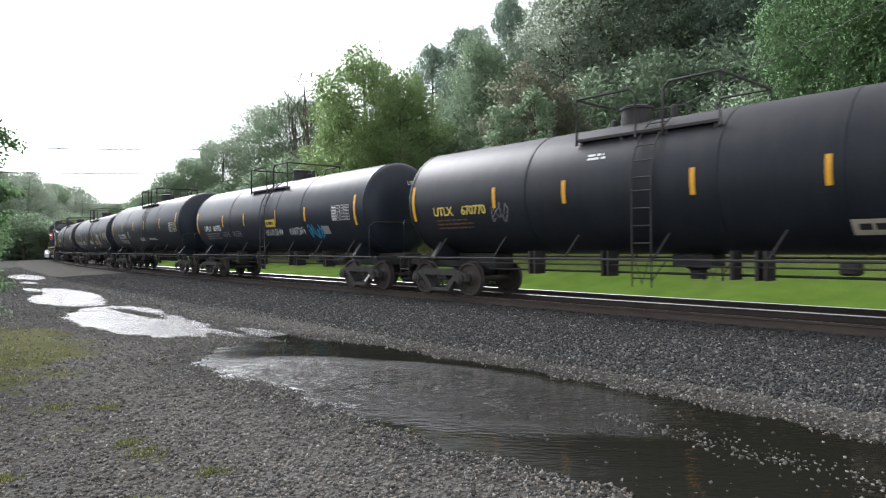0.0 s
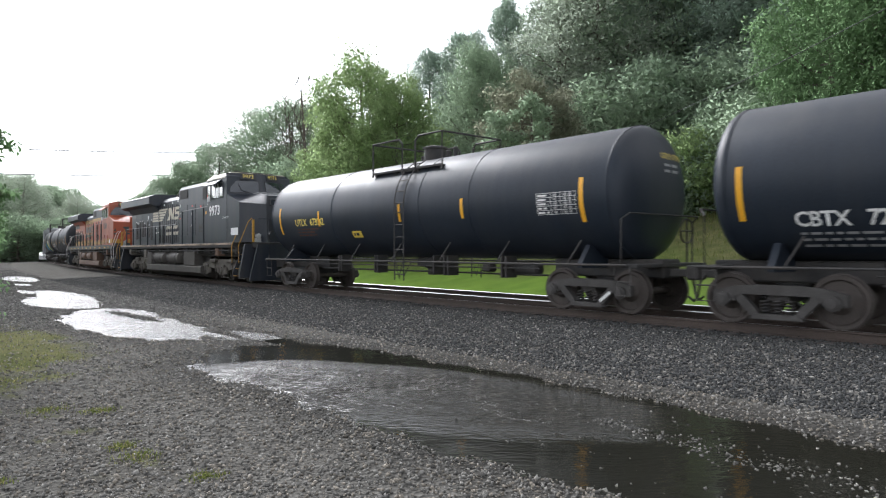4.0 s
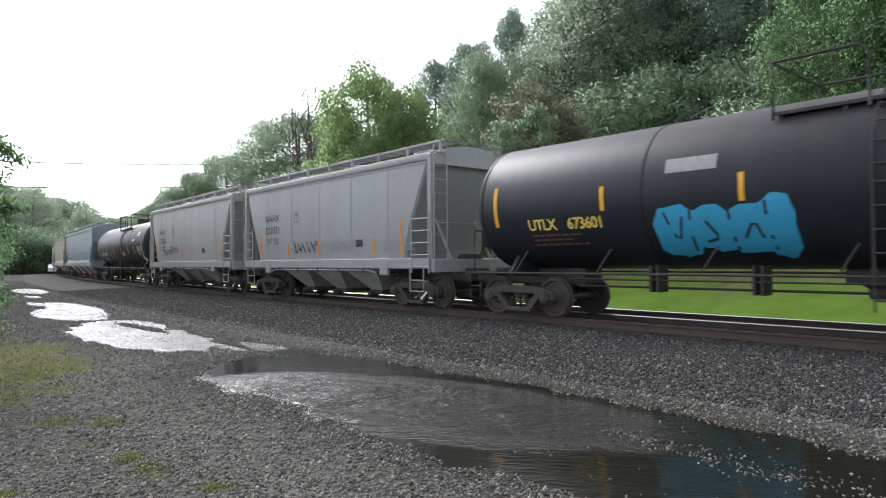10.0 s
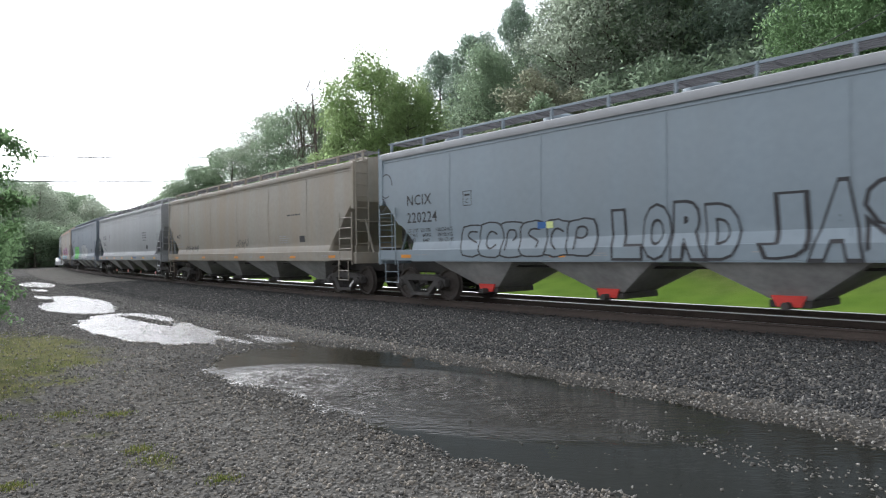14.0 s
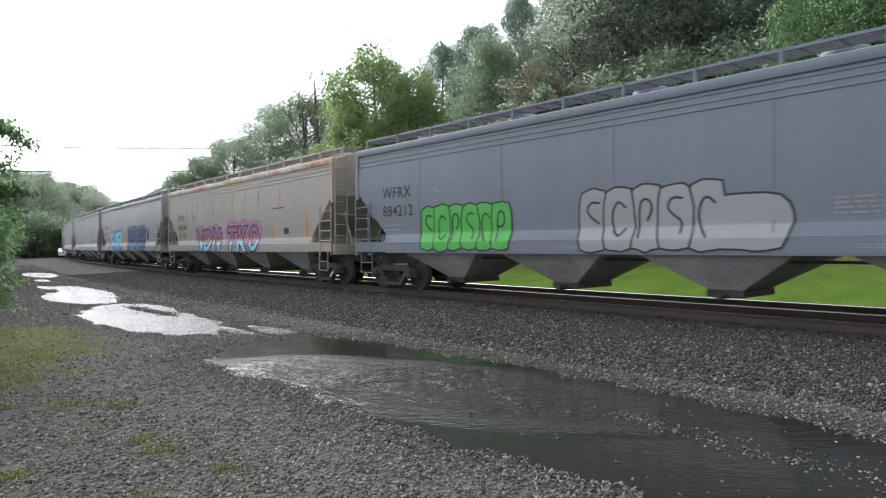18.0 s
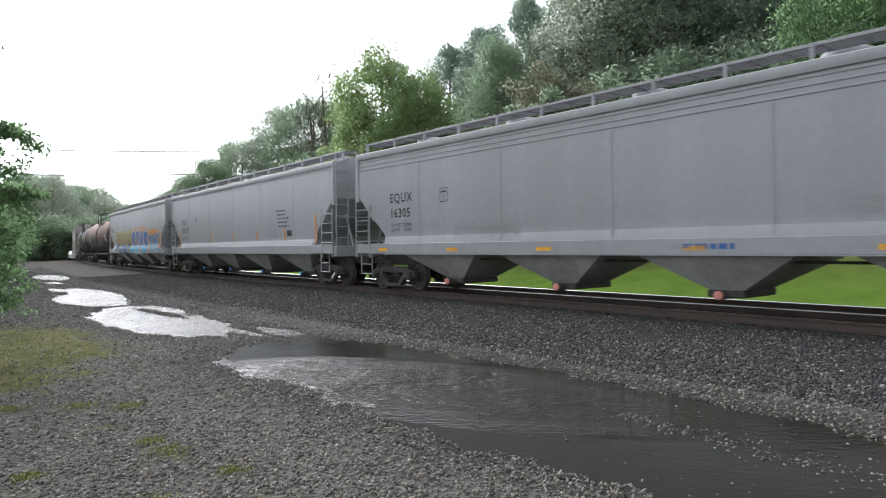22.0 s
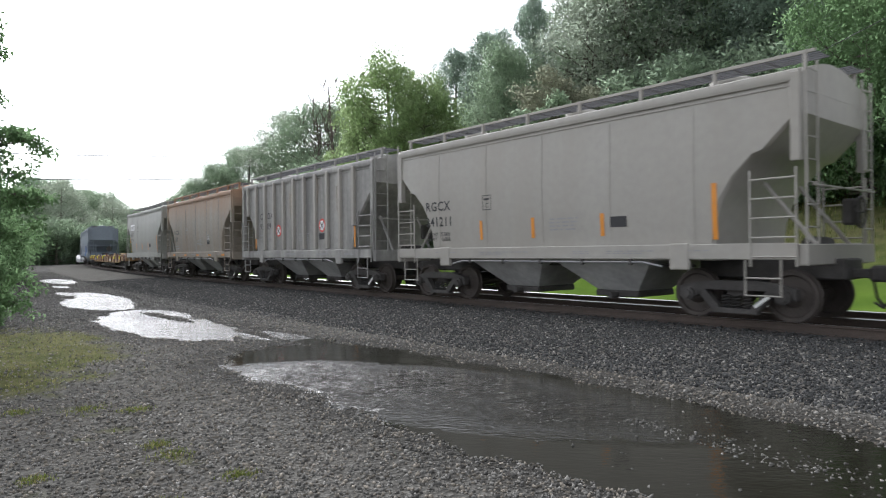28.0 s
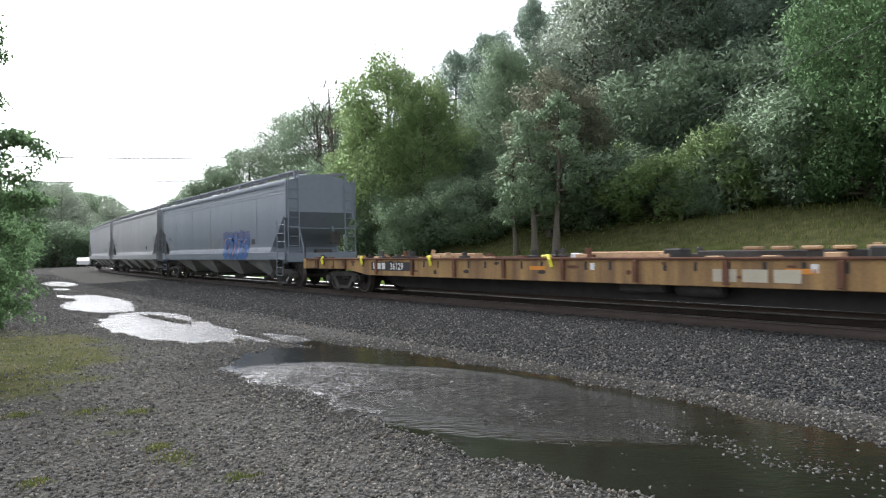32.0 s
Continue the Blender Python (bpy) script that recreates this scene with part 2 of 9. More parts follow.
# wood greens are raised and blued: the morning haze is in their colour
GREENS = (("leaf_mid_haze", (0.230, 0.293, 0.202)), ("leaf_dark_haze", (0.235, 0.293, 0.235)), ("leaf_bright_haze", (0.230, 0.300, 0.146)), ("leaf_grey_haze", (0.280, 0.319, 0.252)), ("leaf_brown", (0.196, 0.204, 0.146)), ("leaf_near", (0.123, 0.193, 0.095)))
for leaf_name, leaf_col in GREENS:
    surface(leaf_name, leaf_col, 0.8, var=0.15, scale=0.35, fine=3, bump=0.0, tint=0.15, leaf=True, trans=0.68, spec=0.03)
surface("blade", (0.115, 0.140, 0.036), 0.7, var=0.2, scale=0.6, fine=8, bump=0.0, tint=0.4, leaf=True, trans=0.35, spec=0.3)
surface("blade_dry", (0.225, 0.21, 0.09), 0.8, var=0.2, scale=0.6, fine=8, bump=0.0, tint=0.4, leaf=True, trans=0.3, spec=0.3)


def mist_paint(name, base, cover):
    """Thin sprayed paint through which the car's own colour shows in flecks."""
    m = surface(name, base, 0.6, var=0.15, scale=2, fine=30, bump=0.0)
    n, l = m.node_tree.nodes, m.node_tree.links
    t = n.new("ShaderNodeTexNoise")
    t.inputs["Scale"].default_value, t.inputs["Detail"].default_value = 38.0, 8.0
    c = n.new("ShaderNodeTexCoord")
    l.new(c.outputs["Object"], t.inputs["Vector"])
    r = n.new("ShaderNodeMapRange")
    r.inputs["From Min"].default_value, r.inputs["From Max"].default_value = 0.3, 0.62
    r.inputs["To Max"].default_value = cover
    l.new(t.outputs[0], r.inputs["Value"])
    l.new(r.outputs[0], n["Principled BSDF"].inputs["Alpha"])


mist_paint("mist_yellow", (0.75, 0.66, 0.105), 0.6)
mist_paint("mist_pink", (0.63, 0.3, 0.51), 0.95)
mist_paint("mist_orange", (0.82, 0.39, 0.09), 0.9)
mist_paint("mist_rust", (0.54, 0.33, 0.135), 0.28)
mist_paint("mist_white", (0.75, 0.75, 0.72), 0.6)
mist_paint("mist_blue", (0.12, 0.14, 0.36), 0.7)


def glass(name, base, rough):
    m = bpy.data.materials.new(name)
    m.use_nodes = True
    b = m.node_tree.nodes["Principled BSDF"]
    b.inputs["Base Color"].default_value = (*base, 1)
    b.inputs["Roughness"].default_value = rough
    b.inputs["IOR"].default_value = 1.5
    b.inputs["Coat Weight"].default_value = 1.0
    MATS[name] = m


glass("window_glass", (0.02, 0.025, 0.03), 0.05)

lamp = bpy.data.materials.new("lamp_lens")
lamp.use_nodes = True
lamp.node_tree.nodes["Principled BSDF"].inputs["Base Color"].default_value = (0.42, 0.42, 0.40, 1)
lamp.node_tree.nodes["Principled BSDF"].inputs["Roughness"].default_value = 0.15
MATS["lamp_lens"] = lamp


def water_material(name, ripple, calm, wet_rough, patch=None):
    """Shallow muddy water with wind ripples at two scales; patch: (x, y, inner, outer) of the ruffled part."""
    m = bpy.data.materials.new(name)
    m.use_nodes = True
    n, l = m.node_tree.nodes, m.node_tree.links
    b = n["Principled BSDF"]
    b.inputs["Base Color"].default_value = (0.016, 0.0155, 0.011, 1)
    b.inputs["Roughness"].default_value = wet_rough
    b.inputs["IOR"].default_value = 1.33
    tc = n.new("ShaderNodeTexCoord")

    def waves_node(scale, stretch, turn, detail):
        mp, t = n.new("ShaderNodeMapping"), n.new("ShaderNodeTexNoise")
        mp.inputs["Rotation"].default_value = (0, 0, radians(turn))
        mp.inputs["Scale"].default_value = (1.0, stretch, 1.0)
        t.inputs["Scale"].default_value, t.inputs["Detail"].default_value = scale, detail
        l.new(tc.outputs["Object"], mp.inputs["Vector"])
        l.new(mp.outputs[0], t.inputs["Vector"])
        return t.outputs[0]

    small, wide, gust = waves_node(9.0, 2.6, 28, 3.0), waves_node(2.3, 2.0, 10, 2.0), waves_node(0.8, 1.0, 0, 3.0)
    both = n.new("ShaderNodeMath")
    both.operation = "MULTIPLY_ADD"
    l.new(wide, both.inputs[0])
    both.inputs[1].default_value = 1.6
    l.new(small, both.inputs[2])
    mr = n.new("ShaderNodeMapRange")
    mr.inputs["From Min"].default_value, mr.inputs["From Max"].default_value = 0.36, 0.6
    mr.inputs["To Min"].default_value, mr.inputs["To Max"].default_value = 0.45, 1.0
    l.new(gust, mr.inputs["Value"])
    out = mr.outputs[0]
    if patch:
        far = n.new("ShaderNodeVectorMath")
        far.operation = "LENGTH"
        turn, flat = n.new("ShaderNodeMapping"), n.new("ShaderNodeMapping")
        turn.vector_type = "TEXTURE"
        turn.inputs["Location"].default_value = (patch[0], patch[1], 0)
        turn.inputs["Rotation"].default_value = (0, 0, radians(-33))
        flat.inputs["Scale"].default_value = (0.42, 1.0, 0)
        l.new(tc.outputs["Object"], turn.inputs["Vector"])
        l.new(turn.outputs[0], flat.inputs["Vector"])
        l.new(flat.outputs[0], far.inputs[0])
        fd = n.new("ShaderNodeMapRange")
        fd.inputs["From Min"].default_value, fd.inputs["From Max"].default_value = patch[2], patch[3]
        fd.inputs["To Min"].default_value, fd.inputs["To Max"].default_value = 1.0, calm
        l.new(far.outputs["Value"], fd.inputs["Value"])
        mul = n.new("ShaderNodeMath")
        mul.operation = "MULTIPLY"
        l.new(out, mul.inputs[0])
        l.new(fd.outputs[0], mul.inputs[1])
        out = mul.outputs[0]
    bp = n.new("ShaderNodeBump")
    bp.inputs["Distance"].default_value = ripple
    l.new(out, bp.inputs["Strength"])
    l.new(both.outputs[0], bp.inputs["Height"])
    l.new(bp.outputs[0], b.inputs["Normal"])
    MATS[name] = m


water_material("puddle_water", 0.10, 0.05, 0.06, (-0.35, 7.8, 0.75, 1.5))
water_material("ruffled_water", 0.03, 1.0, 0.12)


def ground_material():
    """Gravel, ballast, turf and mown grass, laid out by two vertex weights (turf, damp)."""
    m = bpy.data.materials.new("ground")
    m.use_nodes = True
    n, l = m.node_tree.nodes, m.node_tree.links
    b = n["Principled BSDF"]
    b.inputs["Specular IOR Level"].default_value = 0.02
    tc = n.new("ShaderNodeTexCoord")
    turf = n.new("ShaderNodeAttribute")
    turf.attribute_name = "turf"
    damp = n.new("ShaderNodeAttribute")
    damp.attribute_name = "damp"

    def noise_node(scale, detail=5.0):
        t = n.new("ShaderNodeTexNoise")
        t.inputs["Scale"].default_value, t.inputs["Detail"].default_value = scale, detail
        l.new(tc.outputs["Object"], t.inputs["Vector"])
        return t

    def ramp(src, a, ca, z, cz):
        r = n.new("ShaderNodeValToRGB")
        r.color_ramp.elements[0].position, r.color_ramp.elements[0].color = a, (*ca, 1)
        r.color_ramp.elements[1].position, r.color_ramp.elements[1].color = z, (*cz, 1)
        l.new(src, r.inputs[0])
        return r.outputs[0]

    def mixed(fac, a, c):
        x = n.new("ShaderNodeMix")
        x.data_type = "RGBA"
        l.new(fac, x.inputs["Factor"])
        l.new(a, x.inputs["A"])
        l.new(c, x.inputs["B"])
        return x.outputs["Result"]

    vor = n.new("ShaderNodeTexVoronoi")
    vor.inputs["Scale"].default_value = 26.0
    l.new(tc.outputs["Object"], vor.inputs["Vector"])
    gravel = ramp(vor.outputs["Color"], 0.1, (0.068, 0.066, 0.060), 0.9, (0.168, 0.162, 0.148))
    fine = ramp(noise_node(1.1).outputs[0], 0.3, (0.074, 0.069, 0.060), 0.7, (0.130, 0.121, 0.106))
    f2 = n.new("ShaderNodeMapRange")
    f2.inputs["From Min"].default_value, f2.inputs["From Max"].default_value = 0.42, 0.6
    f2.inputs["To Min"].default_value, f2.inputs["To Max"].default_value = 0.1, 0.5
    l.new(noise_node(0.5).outputs[0], f2.inputs["Value"])
    stone = mixed(f2.outputs[0], gravel, fine)
    dark = n.new("ShaderNodeHueSaturation")
    dark.inputs["Value"].default_value = 0.42
    l.new(stone, dark.inputs["Color"])
    dry = mixed(damp.outputs["Fac"], stone, dark.outputs[0])
    grass = ramp(noise_node(0.9, 8).outputs[0], 0.3, (0.092, 0.158, 0.026), 0.7, (0.128, 0.205, 0.034))
    weeds = ramp(noise_node(2.2, 8).outputs[0], 0.35, (0.0725, 0.0812, 0.0319), 0.7, (0.1377, 0.1334, 0.0609))
    mown = n.new("ShaderNodeAttribute")
    mown.attribute_name = "mown"
    green = mixed(mown.outputs["Fac"], weeds, grass)
    l.new(mixed(turf.outputs["Fac"], dry, green), b.inputs["Base Color"])
    rg = n.new("ShaderNodeMapRange")
    rg.inputs["To Min"].default_value, rg.inputs["To Max"].default_value = 0.95, 0.7
    l.new(damp.outputs["Fac"], rg.inputs["Value"])
    l.new(rg.outputs[0], b.inputs["Roughness"])
    bp = n.new("ShaderNodeBump")
    bp.inputs["Strength"].default_value, bp.inputs["Distance"].default_value = 0.8, 0.03
    l.new(vor.outputs["Distance"], bp.inputs["Height"])
    l.new(bp.outputs[0], b.inputs["Normal"])
    MATS["ground"] = m


ground_material()

# ---- mesh tools ----
class Shape:
    """Collects vertices and faces of one mesh."""

    def __init__(self):
        self.v, self.f = [], []

    def add(self, verts, faces):
        k = len(self.v)
        self.v += [tuple(p) for p in verts]
        self.f += [tuple(i + k for i in f) for f in faces]
        return self

    def box(self, x0, x1, y0, y1, z0, z1, ch=0.0, m=None):
        """A box, with its edges cut off by ch."""
        if ch:
            pts, fcs = [], []
            c = ((x0 + x1) / 2, (y0 + y1) / 2, (z0 + z1) / 2)
            h = ((x1 - x0) / 2, (y1 - y0) / 2, (z1 - z0) / 2)
            idx = {}
            for sx in (-1, 1):
                for sy in (-1, 1):
                    for sz in (-1, 1):
                        for ax in range(3):
                            s = (sx, sy, sz)
                            p = [c[i] + s[i] * (h[i] - (0 if i == ax else ch)) for i in range(3)]
                            idx[sx, sy, sz, ax] = len(pts)
                            pts.append(p)
            for ax in range(3):
                o1, o2 = (ax + 1) % 3, (ax + 2) % 3
                for s in (-1, 1):
                    q = []
                    for a, b in ((-1, -1), (1, -1), (1, 1), (-1, 1)):
                        k = [0, 0, 0]
                        k[ax], k[o1], k[o2] = s, a, b
                        q.append(idx[k[0], k[1], k[2], ax])
                    fcs.append(q if s > 0 else q[::-1])
                for a in (-1, 1):
                    for b in (-1, 1):
                        k0, k1 = [0, 0, 0], [0, 0, 0]
                        k0[ax], k1[ax] = -1, 1
                        k0[o1] = k1[o1] = a
                        k0[o2] = k1[o2] = b
                        q = [idx[(*k0, o1)], idx[(*k1, o1)], idx[(*k1, o2)], idx[(*k0, o2)]]
                        fcs.append(q if a * b > 0 else q[::-1])
            for sx in (-1, 1):
                for sy in (-1, 1):
                    for sz in (-1, 1):
                        q = [idx[sx, sy, sz, i] for i in range(3)]
                        fcs.append(q if sx * sy * sz > 0 else q[::-1])
        else:
            pts = [(x, y, z) for x in (x0, x1) for y in (y0, y1) for z in (z0, z1)]
            fcs = [(0, 1, 3, 2), (4, 6, 7, 5), (0, 4, 5, 1), (2, 3, 7, 6), (0, 2, 6, 4), (1, 5, 7, 3)]
        if m:
            pts = [m @ Vector(p) for p in pts]
        return self.add(pts, fcs)

    def tube(self, pts, r, n=8, closed=False):
        """A round bar along points."""
        pts = [Vector(p) for p in pts]
        rings = []
        for i, p in enumerate(pts):
            a = pts[(i - 1) % len(pts)] if (i or closed) else p
            b = pts[(i + 1) % len(pts)] if (i < len(pts) - 1 or closed) else p
            d = (b - a).normalized()
            u = d.cross(Vector((0, 0, 1)))
            if u.length < 0.05:
                u = d.cross(Vector((0, 1, 0)))
            u.normalize()
            w = d.cross(u)
            rr = r[i] if isinstance(r, (list, tuple)) else r
            rings.append([p + (u * math.cos(q) + w * math.sin(q)) * rr for q in (2 * math.pi * j / n for j in range(n))])
        return self.loft(rings, not closed, closed)

    def loft(self, rings, caps=True, closed=False):
        n = len(rings[0])
        verts = [p for r in rings for p in r]
        faces = []
        for i in range(len(rings) if closed else len(rings) - 1):
            k = (i + 1) % len(rings)
            for j in range(n):
                j2 = (j + 1) % n
                faces.append((i * n + j, i * n + j2, k * n + j2, k * n + j))
        if caps:
            faces.append(tuple(range(n))[::-1])
            faces.append(tuple((len(rings) - 1) * n + j for j in range(n)))
        return self.add(verts, faces)

    def lathe(self, prof, axis="x", c=(0, 0, 0), n=32):
        """Turns (along, radius) points about an axis through c."""
        rings = []
        for a, r in prof:
            ring = []
            for j in range(n):
                q = 2 * math.pi * j / n
                u, w = r * math.cos(q), r * math.sin(q)
                ring.append({"x": (c[0] + a, c[1] + u, c[2] + w), "y": (c[0] + w, c[1] + a, c[2] + u), "z": (c[0] + u, c[1] + w, c[2] + a)}[axis])
            rings.append(ring)
        return self.loft(rings)

    def plate(self, outline, y0, y1, plane="xz"):
        """A flat outline with thickness; outline in x,z (plane xz), or y,z, or x,y."""
        put = {"xz": lambda a, b, t: (a, t, b), "yz": lambda a, b, t: (t, a, b), "xy": lambda a, b, t: (a, b, t)}[plane]
        n = len(outline)
        verts = [put(a, b, y0) for a, b in outline] + [put(a, b, y1) for a, b in outline]
        faces = [tuple(range(n)), tuple(range(2 * n - 1, n - 1, -1))] + [(i, i + n, (i + 1) % n + n, (i + 1) % n) for i in range(n)]
        return self.add(verts, faces)

    def mesh(self, name, mat, smooth=35):
        me = bpy.data.meshes.new(name)
        me.from_pydata(self.v, [], self.f)
        bm = bmesh.new()
        bm.from_mesh(me)
        bmesh.ops.recalc_face_normals(bm, faces=bm.faces)
        bm.to_mesh(me)
        bm.free()
        if smooth:
            me.shade_smooth()
            me.set_sharp_from_angle(angle=radians(smooth))
        me.materials.append(MATS[mat])
        return me


def part(name, shape, mat, parent, label="", m=None):
    """One mesh object under a thing or a part. shape: a Shape or a shared mesh."""
    me = shape if isinstance(shape, bpy.types.Mesh) else shape.mesh(name, mat)
    ob = new(name, me)
    ob.parent = parent
    if m:
        ob.matrix_basis = m
    return tagged(ob, label)


def thing(name, label, category, group="", m=None, data=None, kind=""):
    ob = new(name, data)
    if m:
        ob.matrix_basis = m
    return tagged(ob, label, category, group, kind)


# ---- the lie of the track: an arc; s runs away from the eye, lat from the near rail to the far one ----
EYE_Z = 1.323
Y0, TH0, KAP = 18.315, radians(49.281), radians(0.09937)
RAD = 1 / KAP
CX, CY = RAD * math.sin(TH0), Y0 + RAD * math.cos(TH0)
GAUGE = 1.505


def on_track(s, lat=GAUGE / 2):
    th = TH0 + KAP * s
    return CX - (RAD - lat) * math.sin(th), CY - (RAD - lat) * math.cos(th)


def lat_of(x, y):
    return RAD - np.hypot(x - CX, y - CY)


def s_of(x, y):
    return (np.arctan2(CX - x, CY - y) - TH0) * RAD


def smooth_step(a, b, x):
    t = np.clip((x - a) / (b - a), 0, 1)
    return t * t * (3 - 2 * t)


def waves(x, y, f, seed=0.0):
    """Cheap smooth noise for heights, about -1..1."""
    return (np.sin(x * f + 1.3 + seed) * np.cos(y * f * 1.13 - 0.7 + seed) + 0.6 * np.sin(x * f * 2.3 - y * f * 1.7 + 2.1 + seed) + 0.4 * np.cos(x * f * 3.9 + y * f * 4.3 + seed)) / 2


# pools along the track: (s, lat) of the centre, half length, half width
WATER_Z = -0.345
TRACK_POOLS = ((-8.4, -6.92, 5.3, 1.52), (-5.2, -7.0, 2.25, 1.55), (-13.6, -7.1, 4.5, 1.35), (-2.3, -6.2, 1.7, 0.28), (-1.2, -6.75, 1.0, 0.16), (2.3, -7.45, 3.7, 1.15), (4.9, -7.0, 2.2, 0.9), (10.6, -7.3, 3.4, 1.0), (13.8, -6.6, 4.6, 0.75), (17.5, -7.3, 1.8, 0.3), (33.0, -5.9, 5.0, 0.9), (24.5, -6.6, 1.8, 0.35))
TRACK_BARS = ((4.0, -6.85, 1.9, 0.13),)


def oval(x, y, e):
    cx, cy, a, b, deg = e
    c, s = math.cos(radians(deg)), math.sin(radians(deg))
    u, w = (x - cx) * c + (y - cy) * s, -(x - cx) * s + (y - cy) * c
    return np.sqrt((u / a) ** 2 + (w / b) ** 2)


def wet_depth(x, y):
    """1 in the middle of a pool, 0 at its rim, falling to negative outside."""
    d = np.full(np.shape(x), -3.0)
    s, lat = s_of(x, y), lat_of(x, y)
    wob = 0.10 * waves(x, y, 2.1) + 0.05 * waves(x, y, 5.3, 3.0) + 0.07 * smooth_step(-3, 0, s) * waves(s * 1.3, lat * 4.0, 1.0, 5.0)
    for cs, cl, a, b in TRACK_POOLS:
        d = np.maximum(d, 1 - np.sqrt(((s - cs) / a) ** 2 + ((lat - cl) / b) ** 2) + wob)
    for cs, cl, a, b in TRACK_BARS:
        d = np.minimum(d, 1.1 * (np.sqrt(((s - cs) / a) ** 2 + ((lat - cl - 0.1 * (s - cs) * -0.6) / b) ** 2) - 1) + 1.6 * wob)
    return d


def turf_weight(x, y):
    lat = lat_of(x, y)
    w = smooth_step(1.05, 0.75, oval(x, y, (-7.9, 10.6, 4.6, 1.9, 128)) + 0.22 * waves(x, y, 1.6) + 0.12 * waves(x, y, 5.0))
    w = np.maximum(w, 0.9 * smooth_step(-19.5, -21.5, lat + 0.8 * waves(x, y, 0.7)))
    w = np.maximum(w, 0.75 * smooth_step(0.62, 0.85, waves(x, y, 3.3, 1.0) + 0.3 * waves(x, y, 9.0)) * smooth_step(-9.5, -11.0, lat))
    w = np.maximum(w, smooth_step(4.6, 5.2, lat + 0.25 * waves(x, y, 1.1)))
    return w


def ground_z(x, y):
    lat = lat_of(x, y)
    s = s_of(x, y)
    z = np.interp(lat, [-400, -26, -13, -9, -5.0, -2.6, -0.75, -0.6, 2.1, 3.75, 4.9, 6, 10, 13, 19, 30, 45, 80, 160, 560],
                  [1.5, -0.15, -0.29, -0.30, -0.315, -0.24, -0.19, -0.185, -0.185, -0.21, -0.72, -0.75, -0.45, 0.2, 2.9, 6.0, 10.5, 22, 36, 40])
    near = smooth_step(60, 15, np.abs(s)) * smooth_step(-24, -10, lat) * smooth_step(3, -1, lat)
    z = z + near * (0.014 * waves(x, y, 1.3) + 0.007 * waves(x, y, 4.1, 2.0)) * smooth_step(-0.9, -2.5, lat)
    z = z + smooth_step(5, 12, lat) * 0.12 * waves(x, y, 0.5)
    d = wet_depth(x, y)
    flat = np.where(lat < -4.2, 1.0, 0.0)
    dip = np.clip(d, -0.25, 0.35)
    z = np.where((dip > -0.25) & (flat > 0), np.minimum(z, WATER_Z - 0.11 * dip + 0.006 * waves(x, y, 7.0)), z)
    return z


def spread(parts_):
    out = []
    for a, b, step in parts_:
        out += list(np.arange(a, b, step))
    return np.array(out + [parts_[-1][1]])


def build_ground():
    ss = spread(((-1500, -300, 100), (-300, -60, 20), (-60, -20, 2.5), (-20, 8, 0.14), (8, 40, 0.4), (40, 120, 2.0), (120, 300, 12), (300, 2100, 100)))
    ll = spread(((-2500, -400, 300), (-400, -60, 20), (-60, -24, 3), (-24, -14, 0.4), (-14, -4, 0.13), (-4, 4.8, 0.2), (4.8, 14, 0.7), (14, 60, 2.5), (60, 570, 30)))
    S, L = np.meshgrid(ss, ll, indexing="ij")
    th = TH0 + KAP * S
    X, Y = CX - (RAD - L) * np.sin(th), CY - (RAD - L) * np.cos(th)
    Z = ground_z(X, Y)
    n, k = S.shape
    co = np.stack([X, Y, Z], -1).reshape(-1, 3)
    i, j = np.meshgrid(np.arange(n - 1), np.arange(k - 1), indexing="ij")
    a = (i * k + j).ravel()
    quads = np.stack([a, a + k, a + k + 1, a + 1], -1)[:, ::-1]
    me = bpy.data.meshes.new("ground")
    me.vertices.add(len(co))
    me.vertices.foreach_set("co", co.ravel())
    me.loops.add(quads.size)
    me.loops.foreach_set("vertex_index", quads.ravel())
    me.polygons.add(len(quads))
    me.polygons.foreach_set("loop_start", np.arange(0, quads.size, 4))
    me.update(calc_edges=True)
    me.validate()
    x, y = co[:, 0], co[:, 1]
    lat = lat_of(x, y)
    d = wet_depth(x, y)
    fields = (("turf", turf_weight(x, y)), ("damp", np.maximum(smooth_step(-0.7, 0.0, d), 0.75 * smooth_step(-1, 5, s_of(x, y)) * smooth_step(-12, -10, lat)) * smooth_step(-4.2, -4.8, lat)), ("mown", smooth_step(4, 5, lat) * smooth_step(15, 11, lat + 1.5 * waves(x, y, 0.4))))
    for key, val in fields:
        at = me.attributes.new(key, "FLOAT", "POINT")
        at.data.foreach_set("value", np.ascontiguousarray(val, dtype=np.float32))
    me.shade_smooth()
    me.materials.append(MATS["ground"])
    tagged(new("ground", me), "grey gravel yard with ballast bank and green grass", "ground", kind="structure")


build_ground()


